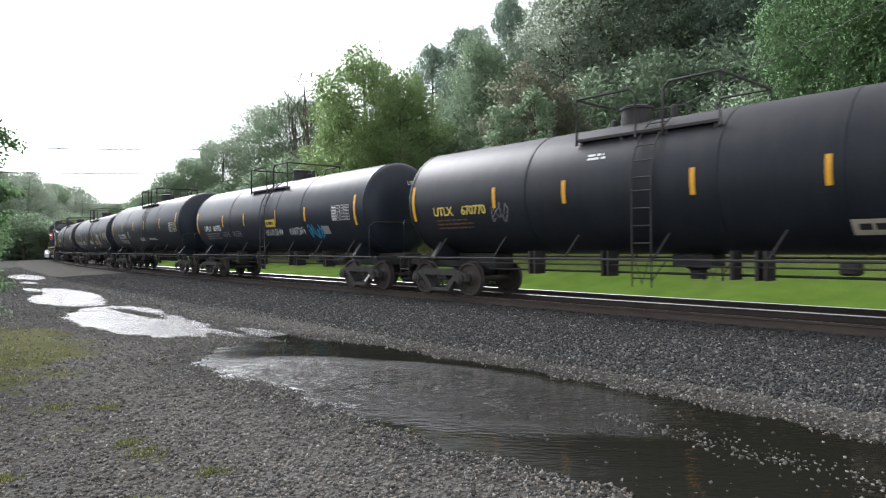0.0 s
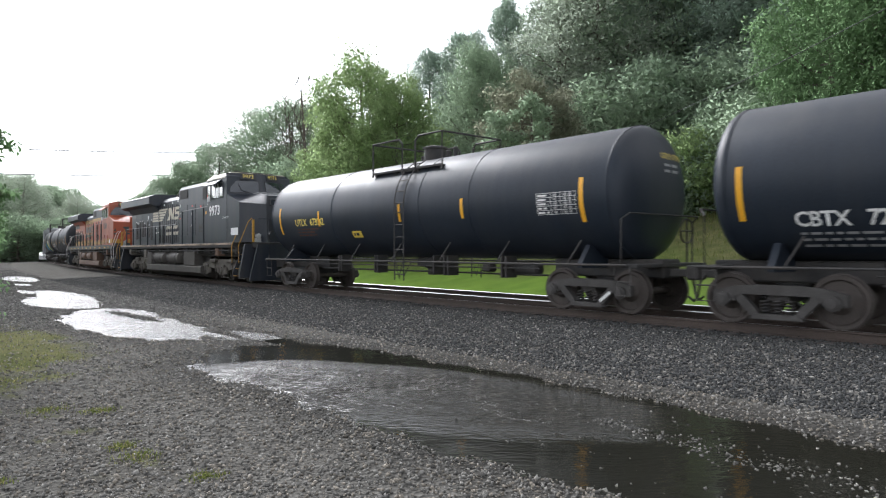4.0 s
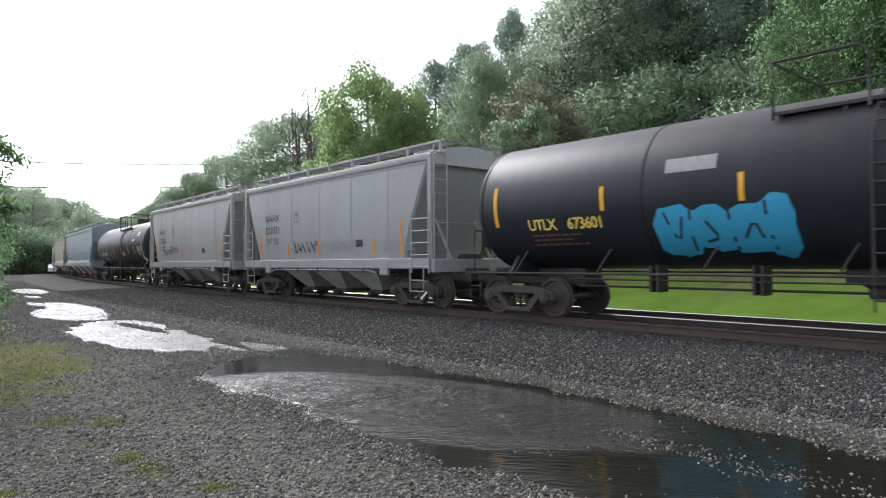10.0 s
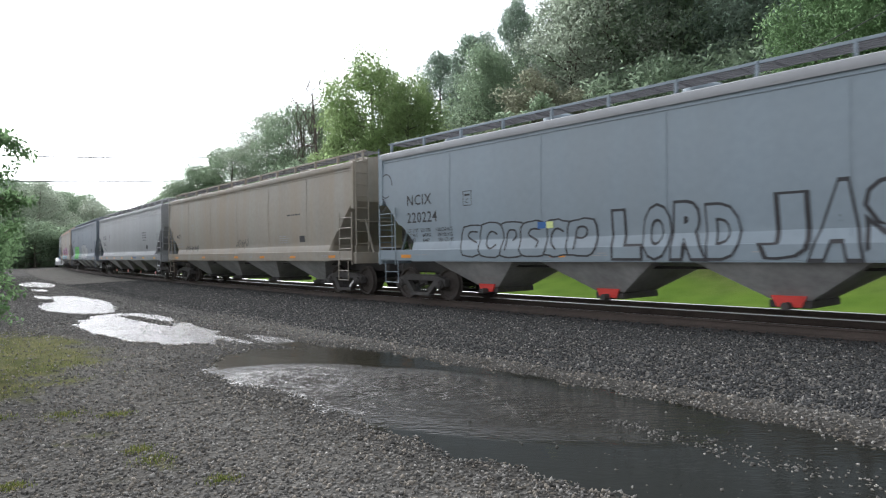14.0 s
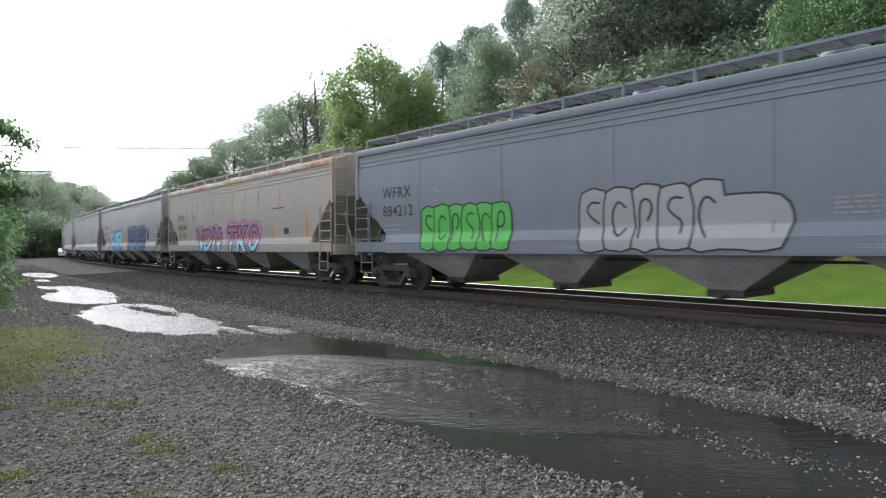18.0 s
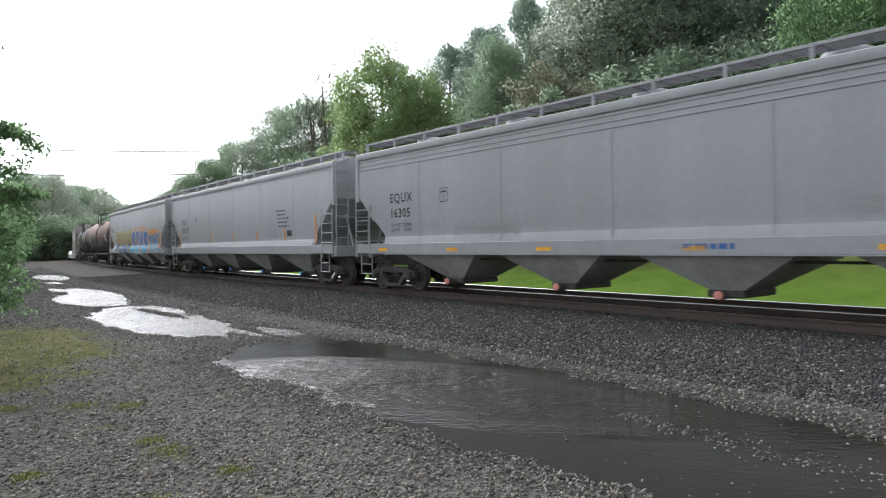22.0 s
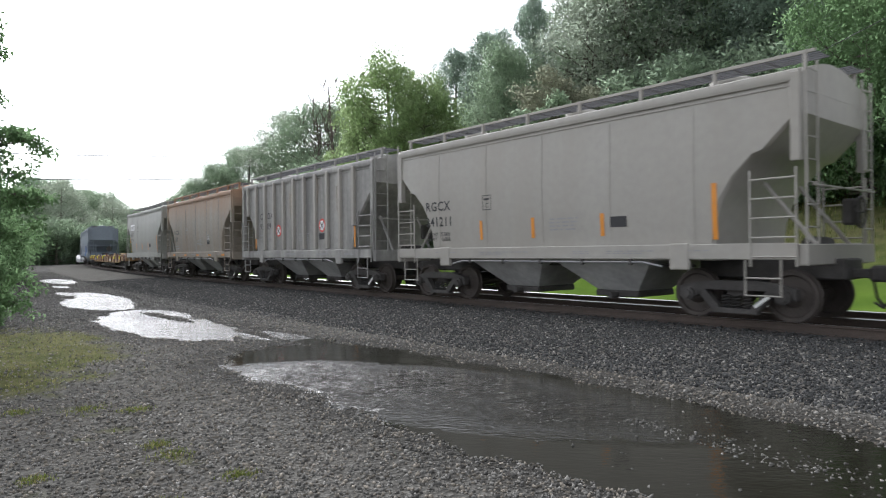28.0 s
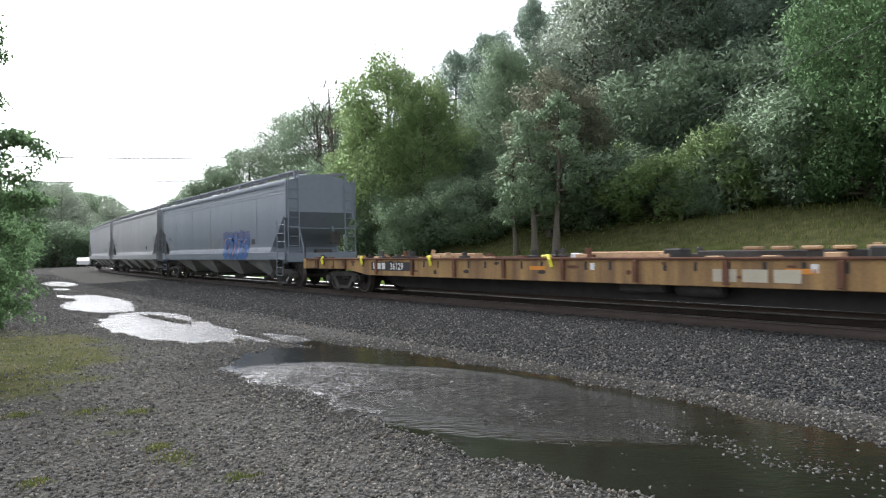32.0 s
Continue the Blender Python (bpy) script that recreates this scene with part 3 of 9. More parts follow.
def build_pools():
    """Standing water: level sheets in the hollows of the yard."""
    for i, (s0, s1, l0, l1, label) in enumerate(((-20.0, -2.45, -9.7, -4.75, "wide shallow muddy puddle with small ripples"), (-2.45, 6.9, -9.3, -5.2, "shallow rain puddle with a dark mud bar"), (6.9, 21.0, -9.3, -5.0, "shallow bright rain puddle in the yard"), (21.0, 42.0, -8.2, -4.6, "far thin rain puddle in the yard"))):
        n = 8
        edge = [on_track(s0 + (s1 - s0) * k / n, l0) for k in range(n + 1)] + [on_track(s1 + (s0 - s1) * k / n, l1) for k in range(n + 1)]
        m = len(edge)
        sh = Shape().add([(x, y, WATER_Z) for x, y in edge] + [(x, y, WATER_Z - 0.3) for x, y in edge], [tuple(range(m))] + [(k, k + m, (k + 1) % m + m, (k + 1) % m) for k in range(m)])
        name = "water_%d" % (i + 1)
        tagged(new(name, sh.mesh(name, "ruffled_water" if i else "puddle_water", 0)), label, "puddle", kind="structure")


build_pools()


def scatter_mesh(name, points, sizes, mats, seed, flat=0.7, label="", category="", kinds=None):
    """Thousands of small stones as one mesh."""
    rng = np.random.default_rng(seed)
    base = np.array([(1, 0, 0), (-1, 0, 0), (0, 1, 0), (0, -1, 0), (0, 0, 1), (0, 0, -1)], float)
    faces = np.array([(0, 2, 4), (2, 1, 4), (1, 3, 4), (3, 0, 4), (2, 0, 5), (1, 2, 5), (3, 1, 5), (0, 3, 5)])
    n = len(points)
    jit = base[None] * (1 + rng.uniform(-0.35, 0.35, (n, 6, 1))) + rng.uniform(-0.25, 0.25, (n, 6, 3))
    jit *= np.stack([np.ones(n), rng.uniform(0.6, 1, n), rng.uniform(flat - 0.2, flat + 0.2, n)], -1)[:, None]
    q = rng.normal(size=(n, 4))
    q[:, 1:3] *= 0.45
    q /= np.linalg.norm(q, axis=1, keepdims=True)
    w, x, y, z = q.T
    R = np.stack([1 - 2 * (y * y + z * z), 2 * (x * y - w * z), 2 * (x * z + w * y), 2 * (x * y + w * z), 1 - 2 * (x * x + z * z), 2 * (y * z - w * x), 2 * (x * z - w * y), 2 * (y * z + w * x), 1 - 2 * (x * x + y * y)], -1).reshape(n, 3, 3)
    co = np.einsum("nij,nkj->nki", R, jit) * sizes[:, None, None] + points[:, None]
    tri = (faces[None] + 6 * np.arange(n)[:, None, None]).reshape(-1, 3)
    me = bpy.data.meshes.new(name)
    me.vertices.add(n * 6)
    me.vertices.foreach_set("co", co.ravel())
    me.loops.add(tri.size)
    me.loops.foreach_set("vertex_index", tri.ravel())
    me.polygons.add(len(tri))
    me.polygons.foreach_set("loop_start", np.arange(0, tri.size, 3))
    for mname in mats:
        me.materials.append(MATS[mname])
    if len(mats) > 1:
        me.polygons.foreach_set("material_index", np.repeat(rng.choice(len(mats), n, p=kinds), 8))
    me.update(calc_edges=True)
    return tagged(new(name, me), label, category, kind="stuff")


def build_stones():
    rng = np.random.default_rng(5)
    # ballast bank, denser towards the eye
    n = 90000
    s = -16 + 46 * rng.random(n) ** 1.7
    lat = rng.uniform(-4.9, -0.55, n)
    th = TH0 + KAP * s
    x, y = CX - (RAD - lat) * np.sin(th), CY - (RAD - lat) * np.cos(th)
    p = np.stack([x, y, ground_z(x, y) + 0.006], -1)
    scatter_mesh("ballast_stones", p, rng.uniform(0.012, 0.032, n), ("stone_ballast", "stone_pale"), 1, label="crushed grey stone ballast beside the track", category="gravel", kinds=(0.92, 0.08))
    n = 30000
    s = -17 + 60 * rng.random(n) ** 1.5
    lat = rng.uniform(-0.6, 4.0, n)
    th = TH0 + KAP * s
    x, y = CX - (RAD - lat) * np.sin(th), CY - (RAD - lat) * np.cos(th)
    p = np.stack([x, y, ground_z(x, y) + 0.008], -1)
    scatter_mesh("crib_stones", p, rng.uniform(0.018, 0.045, n), ("stone_ballast",), 2, label="dark stone ballast between the sleepers", category="gravel")
    # gravel of the yard
    n = 95000
    r = 2.0 + 17 * rng.random(n) ** 1.25
    az = np.radians(rng.uniform(-48, 42, n))
    x, y = r * np.sin(az), r * np.cos(az)
    keep = (lat_of(x, y) < -4.6) & (rng.random(n) > 0.75 * np.minimum(turf_weight(x, y), 1))
    x, y = x[keep], y[keep]
    z = ground_z(x, y)
    d = wet_depth(x, y)
    keep = (d < 0.05) | (rng.random(len(x)) < 0.012)
    x, y, z = x[keep], y[keep], z[keep]
    size = (0.008 + 0.018 * rng.random(len(x)) ** 1.6) * (0.85 + 0.03 * np.hypot(x, y))
    scatter_mesh("gravel_stones", np.stack([x, y, z + 0.003], -1), size, ("stone", "stone_pale", "stone_warm"), 3, label="loose grey gravel of the yard", category="gravel", kinds=(0.4, 0.25, 0.35))
    # coarser gravel towards the far end of the yard
    n = 60000
    s = -2 + 62 * rng.random(n) ** 1.5
    lat = rng.uniform(-15, -4.6, n)
    th = TH0 + KAP * s
    x, y = CX - (RAD - lat) * np.sin(th), CY - (RAD - lat) * np.cos(th)
    keep = (np.hypot(x, y) > 16) & (wet_depth(x, y) < 0.03)
    x, y = x[keep], y[keep]
    scatter_mesh("yard_stones", np.stack([x, y, ground_z(x, y)], -1), rng.uniform(0.018, 0.042, len(x)), ("stone", "stone_pale"), 6, label="dark wet gravel between the puddles", category="gravel", kinds=(0.85, 0.15))
    # stones that stand out of the shallow end of the large puddle
    n = 620
    s = rng.uniform(-14.5, -9.9, n)
    lat = -6.66 + 0.07 * (s + 10) + rng.normal(0, 1, n) * (0.07 + 0.05 * np.abs(s + 10))
    s2, lat2 = rng.uniform(-14.5, -8.8, 160), rng.uniform(-8.1, -5.8, 160)
    s, lat = np.concatenate([s, s2]), np.concatenate([lat, lat2])
    th = TH0 + KAP * s
    x, y = CX - (RAD - lat) * np.sin(th), CY - (RAD - lat) * np.cos(th)
    scatter_mesh("puddle_stones", np.stack([x, y, np.full(len(x), WATER_Z - 0.002)], -1), rng.uniform(0.007, 0.024, len(x)), ("stone", "stone_pale"), 4, label="wet stones standing out of the puddle", category="gravel", kinds=(0.85, 0.15))


build_stones()


def blades(name, x, y, heights, mats, kinds, seed, label, category, width=0.006):
    rng = np.random.default_rng(seed)
    n = len(x)
    z = ground_z(x, y)
    ang = rng.uniform(0, 2 * np.pi, n)
    lean = rng.uniform(0.1, 0.7, n) * heights
    w = np.stack([-np.sin(ang), np.cos(ang), np.zeros(n)], -1) * (width * rng.uniform(0.6, 1.4, n))[:, None]
    base = np.stack([x, y, z - 0.01], -1)
    mid = base + np.stack([np.cos(ang) * lean * 0.35, np.sin(ang) * lean * 0.35, heights * 0.6], -1)
    tip = base + np.stack([np.cos(ang) * lean, np.sin(ang) * lean, heights], -1)
    co = np.stack([base - w, base + w, mid - w * 0.7, mid + w * 0.7, tip], 1)
    tri = (np.array([(0, 1, 3), (0, 3, 2), (2, 3, 4)])[None] + 5 * np.arange(n)[:, None, None]).reshape(-1, 3)
    me = bpy.data.meshes.new(name)
    me.vertices.add(n * 5)
    me.vertices.foreach_set("co", co.ravel())
    me.loops.add(tri.size)
    me.loops.foreach_set("vertex_index", tri.ravel())
    me.polygons.add(len(tri))
    me.polygons.foreach_set("loop_start", np.arange(0, tri.size, 3))
    for k in mats:
        me.materials.append(MATS[k])
    me.polygons.foreach_set("material_index", np.repeat(rng.choice(len(mats), n, p=kinds), 3))
    me.update(calc_edges=True)
    return tagged(new(name, me), label, category, kind="stuff")


TUFTS = ((-3.95, 6.72, 0.1), (-4.62, 6.6, 0.08), (-3.4, 6.65, 0.08), (-2.6, 5.45, 0.06), (-2.35, 5.2, 0.08), (-1.65, 4.75, 0.06), (-1.98, 4.15, 0.07), (-4.2, 5.2, 0.09), (-5.0, 6.4, 0.12), (-3.1, 4.6, 0.05), (-5.8, 9.6, 0.25), (-6.4, 8.4, 0.2))


def build_grass():
    rng = np.random.default_rng(9)
    n = 60000
    x, y = rng.uniform(-16, 2, n), rng.uniform(2.5, 22, n)
    keep = (rng.random(n) < turf_weight(x, y)) & (lat_of(x, y) < -8.5) & (wet_depth(x, y) < -0.15)
    x, y = x[keep], y[keep]
    blades("yard_weeds", x, y, rng.uniform(0.012, 0.055, len(x)), ("blade", "blade_dry"), (0.4, 0.6), 1, "low yellow-green weeds in the gravel", "grass", 0.006)
    # single tufts in the gravel
    spots = TUFTS
    k = rng.integers(0, len(spots), 5200)
    cx, cy = np.array([p[0] for p in spots])[k], np.array([p[1] for p in spots])[k]
    wide = np.array([p[2] for p in spots])[k]
    x, y = cx + rng.normal(0, 1, len(k)) * wide, cy + rng.normal(0, 1, len(k)) * wide
    blades("grass_tufts", x, y, rng.uniform(0.012, 0.045, len(x)), ("blade", "blade_dry"), (0.75, 0.25), 4, "small green tufts growing in the gravel", "grass", 0.004)
    n = 26000
    s = -24 + 70 * rng.random(n) ** 1.3
    lat = rng.uniform(14.5, 22, n)
    th = TH0 + KAP * s
    x, y = CX - (RAD - lat) * np.sin(th), CY - (RAD - lat) * np.cos(th)
    tall = np.interp(lat, [11, 14, 20], [0.03, 0.1, 0.3])
    blades("field_grass", x, y, tall * rng.uniform(0.5, 1.3, n), ("blade", "blade_dry"), (0.82, 0.18), 2, "mown green grass rising to a rough bank", "grass", 0.012)


build_grass()


# ---- trees ----
def leaf_mesh(name, mat, centres, radii, count, size, seed, squash=0.8, droop=0.0):
    """Thousands of small leaves round the given clump centres, one mesh."""
    rng = np.random.default_rng(seed)
    centres, radii = np.array(centres, float), np.array(radii, float)
    pick = rng.choice(len(centres), count, p=radii ** 2 / (radii ** 2).sum())
    d = rng.normal(size=(count, 3))
    d /= np.linalg.norm(d, axis=1, keepdims=True)
    r = radii[pick] * rng.uniform(0.35, 1.0, count) ** 0.5
    r *= 1 + 0.25 * np.sin(d[:, 0] * 5 + pick) * np.cos(d[:, 2] * 4 + pick * 1.7)
    r = np.where(rng.random(count) < 0.22, r * rng.uniform(1.1, 1.7, count), r)
    p = centres[pick] + d * r[:, None] * (1, 1, squash)
    a = rng.normal(size=(count, 3)) + d * 0.4
    a[:, 2] -= droop
    a /= np.linalg.norm(a, axis=1, keepdims=True)
    b = np.cross(a, rng.normal(size=(count, 3)) + d)
    b /= np.linalg.norm(b, axis=1, keepdims=True) + 1e-9
    up = np.cross(a, b)
    sz = (size * rng.uniform(0.6, 1.35, count))[:, None]
    co = np.stack([p - a * sz, p + b * sz * 0.42 + up * sz * 0.15, p + a * sz, p - b * sz * 0.42 + up * sz * 0.15], 1)
    # leaves face outwards, and those of one clump are shaded alike
    turn = (np.cross(co[:, 1] - co[:, 0], co[:, 2] - co[:, 0]) * d).sum(1) < 0
    co[turn] = co[turn][:, ::-1]
    flat = np.cross(co[:, 1] - co[:, 0], co[:, 2] - co[:, 0])
    flat /= np.linalg.norm(flat, axis=1, keepdims=True) + 1e-9
    soft = d + (0, 0, 0.35) + flat * 0.45
    soft /= np.linalg.norm(soft, axis=1, keepdims=True) + 1e-9
    tri = (np.array([(0, 1, 2), (0, 2, 3)])[None] + 4 * np.arange(count)[:, None, None]).reshape(-1, 3)
    me = bpy.data.meshes.new(name)
    me.vertices.add(count * 4)
    me.vertices.foreach_set("co", co.ravel())
    me.loops.add(tri.size)
    me.loops.foreach_set("vertex_index", tri.ravel())
    me.polygons.add(len(tri))
    me.polygons.foreach_set("loop_start", np.arange(0, tri.size, 3))
    me.polygons.foreach_set("use_smooth", np.ones(len(tri), bool))
    me.materials.append(MATS[mat])
    me.update(calc_edges=True)
    me.normals_split_custom_set_from_vertices(np.repeat(soft, 4, axis=0).tolist())
    return me


def grow(seed, height, crown_w, crown_from, clumps, lean=0.3, bare=False):
    """Trunk, limbs and clump centres of one tree; returns Shape, centres, radii."""
    rng = random.Random(seed)
    sh, cen, rad = Shape(), [], []
    base = 0.018 * height + 0.05
    trunk = []
    for i in range(7):
        f = i / 6
        trunk.append(Vector((math.sin(f * 2.1 + seed) * lean * f, math.cos(f * 1.7 + seed) * lean * f, f * height * 0.93 - (0.4 if i == 0 else 0))))
    sh.tube(trunk, [base * (1 - 0.88 * i / 6) * (1.3 if i == 0 else 1) for i in range(7)], 8)
    for i in range(clumps):
        f = crown_from + (1 - crown_from) * ((i + rng.random()) / clumps)
        g = (f - crown_from) / (1 - crown_from)
        reach = crown_w / 2 * (math.sin(math.pi * min(0.93, 0.16 + g * 0.8)) ** 0.6) * rng.uniform(0.5, 1.0)
        ang = i * 2.4 + rng.uniform(-0.5, 0.5)
        k = min(5, int(f * 6))
        start = trunk[k].lerp(trunk[k + 1], f * 6 - k) * 1.0
        start.z = max(0.5, start.z - reach * 0.35)
        end = Vector((start.x + reach * math.cos(ang), start.y + reach * math.sin(ang), f * height * 0.94))
        mid = start.lerp(end, 0.5) + Vector((rng.uniform(-0.2, 0.2), rng.uniform(-0.2, 0.2), -0.12 * reach))
        w = base * (1 - f * 0.8) * 0.5
        sh.tube([start, mid, end], [w, w * 0.6, w * 0.2], 5)
        for j in range(3 if bare else 2):
            q = ang + rng.uniform(-1.2, 1.2)
            e2 = mid.lerp(end, rng.uniform(0.2, 0.9)) + Vector((math.cos(q), math.sin(q), rng.uniform(0.1, 0.9))) * reach * rng.uniform(0.25, 0.45)
            sh.tube([mid.lerp(end, 0.3 + 0.25 * j), e2], [w * 0.4, w * 0.1], 4)
            cen.append(e2)
            rad.append(crown_w * rng.uniform(0.08, 0.15))
        cen.append(end)
        rad.append(crown_w * rng.uniform(0.12, 0.2))
    top = trunk[-1]
    cen.append(top)
    rad.append(crown_w * 0.12)
    return sh, cen, rad


TREE_KINDS = {}


def tree_kind(key, seed, height, width, crown_from, clumps, mat, leaves, size, lean=0.4, squash=0.8):
    sh, cen, rad = grow(seed, height, width, crown_from, clumps, lean)
    TREE_KINDS[key] = (height, sh.mesh("trunk", "bark"), leaf_mesh("crown", mat, cen, rad, leaves, size, seed, squash))


tree_kind("broad", 1, 16, 10.5, 0.16, 40, "leaf_mid_haze", 44000, 0.13)
tree_kind("tall", 2, 20, 9.0, 0.18, 46, "leaf_dark_haze", 46000, 0.135)
tree_kind("bright", 3, 15, 9.5, 0.06, 42, "leaf_bright_haze", 36000, 0.14)
tree_kind("airy", 4, 18, 9.5, 0.25, 40, "leaf_grey_haze", 21000, 0.125)
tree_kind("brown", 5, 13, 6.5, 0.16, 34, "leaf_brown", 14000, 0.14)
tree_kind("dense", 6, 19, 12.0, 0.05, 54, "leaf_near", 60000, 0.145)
tree_kind("shrub", 7, 5, 6.0, 0.04, 26, "leaf_mid_haze", 18000, 0.105, squash=0.9)
tree_kind("scrub", 8, 4, 5.0, 0.04, 22, "leaf_bright_haze", 10000, 0.12, squash=0.9)
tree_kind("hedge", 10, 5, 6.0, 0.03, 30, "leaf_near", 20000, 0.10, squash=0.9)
tree_kind("thin", 9, 9, 3.4, 0.3, 18, "leaf_mid_haze", 4200, 0.12)

TREE_WORDS = {
    "broad": ("tree", "broad leafy green tree on the wooded slope", "tree"),
    "tall": ("tree", "tall dark green tree with a ragged crown", "tree"),
    "bright": ("tree", "light yellow-green leafy tree at the wood's edge", "tree"),
    "airy": ("tree", "haze-paled tree with a thin, see-through crown", "tree"),
    "brown": ("tree", "small tree with brownish spring leaves", "tree"),
    "dense": ("tree", "large dense green tree beside the grass bank", "tree"),
    "shrub": ("shrub", "rounded green bush on the slope", "shrub"),
    "scrub": ("shrub", "light green bush at the wood's edge", "shrub"),
    "hedge": ("shrub", "dense green bush at the edge of the yard", "shrub"),
    "thin": ("tree", "slender young tree with a thin trunk", "tree"),
}


def plant(key, x, y, height, turn, wide=1.0):
    h, trunk_mesh, crown_mesh = TREE_KINDS[key]
    name, label, cat = TREE_WORDS[key]
    k = height / h
    t = thing(name, label, cat, "trees of the wood" if cat == "tree" else "bushes", Matrix.Translation((x, y, float(ground_z(np.array(x), np.array(y))) - 0.1)) @ Matrix.Rotation(turn, 4, "Z") @ Matrix.Diagonal((k * wide, k * wide, k, 1)))
    part("trunk", trunk_mesh, "bark", t)
    part("crown", crown_mesh, "leaf_mid_haze", t)
    return t


def at_bearing(az, lat):
    """The point on the bearing (degrees, right of the view axis) at that distance behind the near rail."""
    u = (math.sin(radians(az)), math.cos(radians(az)))
    b = u[0] * CX + u[1] * CY
    disc = b * b - (CX * CX + CY * CY - (RAD - lat) ** 2)
    r = b - math.sqrt(max(disc, 0))
    return u[0] * r, u[1] * r, r


def plant_to(key, az, el, lat, turn, wide=1.0):
    """A tree whose top stands at that elevation above the eye's level."""
    x, y, r = at_bearing(az, lat)
    base = float(ground_z(np.array(x), np.array(y)))
    plant(key, x, y, max(2.5, r * math.tan(radians(el)) + EYE_Z - base), turn, wide)


# wood's edge, bearing by bearing
for key, az, el, lat, turn, wide in (
        ("dense", 31.5, 23.5, 21, 0.3, 0.85), ("dense", 36.5, 25, 19, 2.0, 0.8), ("dense", 42, 25, 18, 4.0, 0.8),
        ("tall", 25.5, 26, 34, 1.0, 1.0), ("tall", 21.5, 27, 36, 3.2, 1.1), ("tall", 29, 27, 33, 3.0, 1.1),
        ("broad", 17.5, 25.5, 35, 0.4, 1.0), ("airy", 14.0, 24.5, 30, 2.2, 1.1), ("airy", 10.8, 22.6, 29, 5.0, 0.95),
        ("broad", 12.5, 23.0, 38, 1.5, 1.0), ("brown", 7.6, 15.5, 17.5, 0.0, 1.1), ("brown", 10.5, 14.0, 18.5, 2.0, 1.0),
        ("tall", 6.3, 21.5, 30, 0.2, 0.52), ("tall", 2.4, 19.0, 28, 1.4, 0.8), ("tall", -0.6, 17.6, 27, 2.9, 0.75), ("broad", 4.4, 17.6, 24, 4.1, 0.8),
        ("bright", -6.2, 16.6, 17, 0.5, 0.95), ("bright", -3.6, 15.2, 17, 2.5, 0.8), ("bright", -8.6, 12.6, 16, 4.0, 0.8),
        ("broad", -12.5, 12.9, 26, 0.9, 1.1), ("airy", -15.2, 12.2, 24, 2.1, 1.25), ("broad", -18.2, 9.2, 20, 3.0, 1.1),
        ("broad", -20.4, 7.6, 17, 4.2, 1.0), ("broad", -22.3, 6.2, 14, 5.0, 1.0), ("broad", -24.1, 4.8, 11, 1.2, 1.0)):
    plant_to(key, az, el, lat, turn, wide)
# second rows and undergrowth on the slope
wood_rng = random.Random(12)
for i in range(34):
    az = -24 + i * 2.15 + wood_rng.uniform(-0.8, 0.8)
    top = np.interp(az, [-25, -20, -12, -6, -1, 3, 8, 15, 40], [3.4, 6.2, 9.4, 11.0, 13.0, 15, 18, 22, 24])
    plant_to(wood_rng.choice(("broad", "tall", "broad", "airy")), az, top * wood_rng.uniform(0.8, 0.98), np.interp(az, [-25, -10, 40], [22, 36, 44]) + wood_rng.uniform(-3, 6), wood_rng.uniform(0, 6), 1.15)
for i in range(44):
    az = -24 + i * 1.5 + wood_rng.uniform(-0.5, 0.5)
    lat = np.interp(az, [-24, -10, 5, 20, 40], [10, 13.5, 17.5, 20, 21]) + wood_rng.uniform(-0.5, 5.0)
    x, y, r = at_bearing(az, lat)
    plant(wood_rng.choice(("shrub", "shrub", "scrub")), x, y, wood_rng.uniform(2.2, 5.2), wood_rng.uniform(0, 6), wood_rng.uniform(0.9, 1.4))
for i in range(30):
    az = -20 + i * 2.1 + wood_rng.uniform(-0.6, 0.6)
    x, y, r = at_bearing(az, np.interp(az, [-24, -10, 5, 20, 40], [14, 22, 25, 28, 28]) + wood_rng.uniform(0, 4))
    plant("shrub", x, y, wood_rng.uniform(5, 8.5), wood_rng.uniform(0, 6), 1.1)
for az, lat, h in ((4.6, 15.2, 6.5), (6.2, 15.0, 8.5), (8.0, 15.4, 9.0)):
    x, y, r = at_bearing(az, lat)
    plant("thin", x, y, h, az)
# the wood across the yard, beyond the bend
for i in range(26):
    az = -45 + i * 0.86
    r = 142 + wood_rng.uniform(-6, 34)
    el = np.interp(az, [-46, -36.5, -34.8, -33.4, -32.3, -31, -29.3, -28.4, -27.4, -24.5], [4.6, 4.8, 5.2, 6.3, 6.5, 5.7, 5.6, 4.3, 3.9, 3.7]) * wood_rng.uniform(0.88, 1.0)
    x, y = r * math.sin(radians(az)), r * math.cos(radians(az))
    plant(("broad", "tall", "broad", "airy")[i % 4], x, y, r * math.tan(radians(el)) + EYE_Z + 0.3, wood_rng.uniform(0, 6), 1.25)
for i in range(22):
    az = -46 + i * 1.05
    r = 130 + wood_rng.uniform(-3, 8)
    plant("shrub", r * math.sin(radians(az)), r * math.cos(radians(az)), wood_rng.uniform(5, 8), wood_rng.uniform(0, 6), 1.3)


def bare_tree(az, el, lat):
    x, y, r = at_bearing(az, lat)
    z = float(ground_z(np.array(x), np.array(y)))
    h = r * math.tan(radians(el)) + EYE_Z - z
    sh, cen, rad = grow(21, h, 5.5, 0.35, 22, 0.5, True)
    for i, c in enumerate(cen):
        q = Vector((math.sin(i * 1.9), math.cos(i * 2.7), 1.3)) * 0.8
        sh.tube([c, c + q * 0.6, c + q * 1.1 + Vector((0.1, 0, 0.2))], [0.05, 0.035, 0.02], 4)
    t = thing("bare_tree", "leafless dead tree with thin upright branches", "tree", m=pose(x, y, z - 0.2))
    part("trunk", sh, "bark", t)


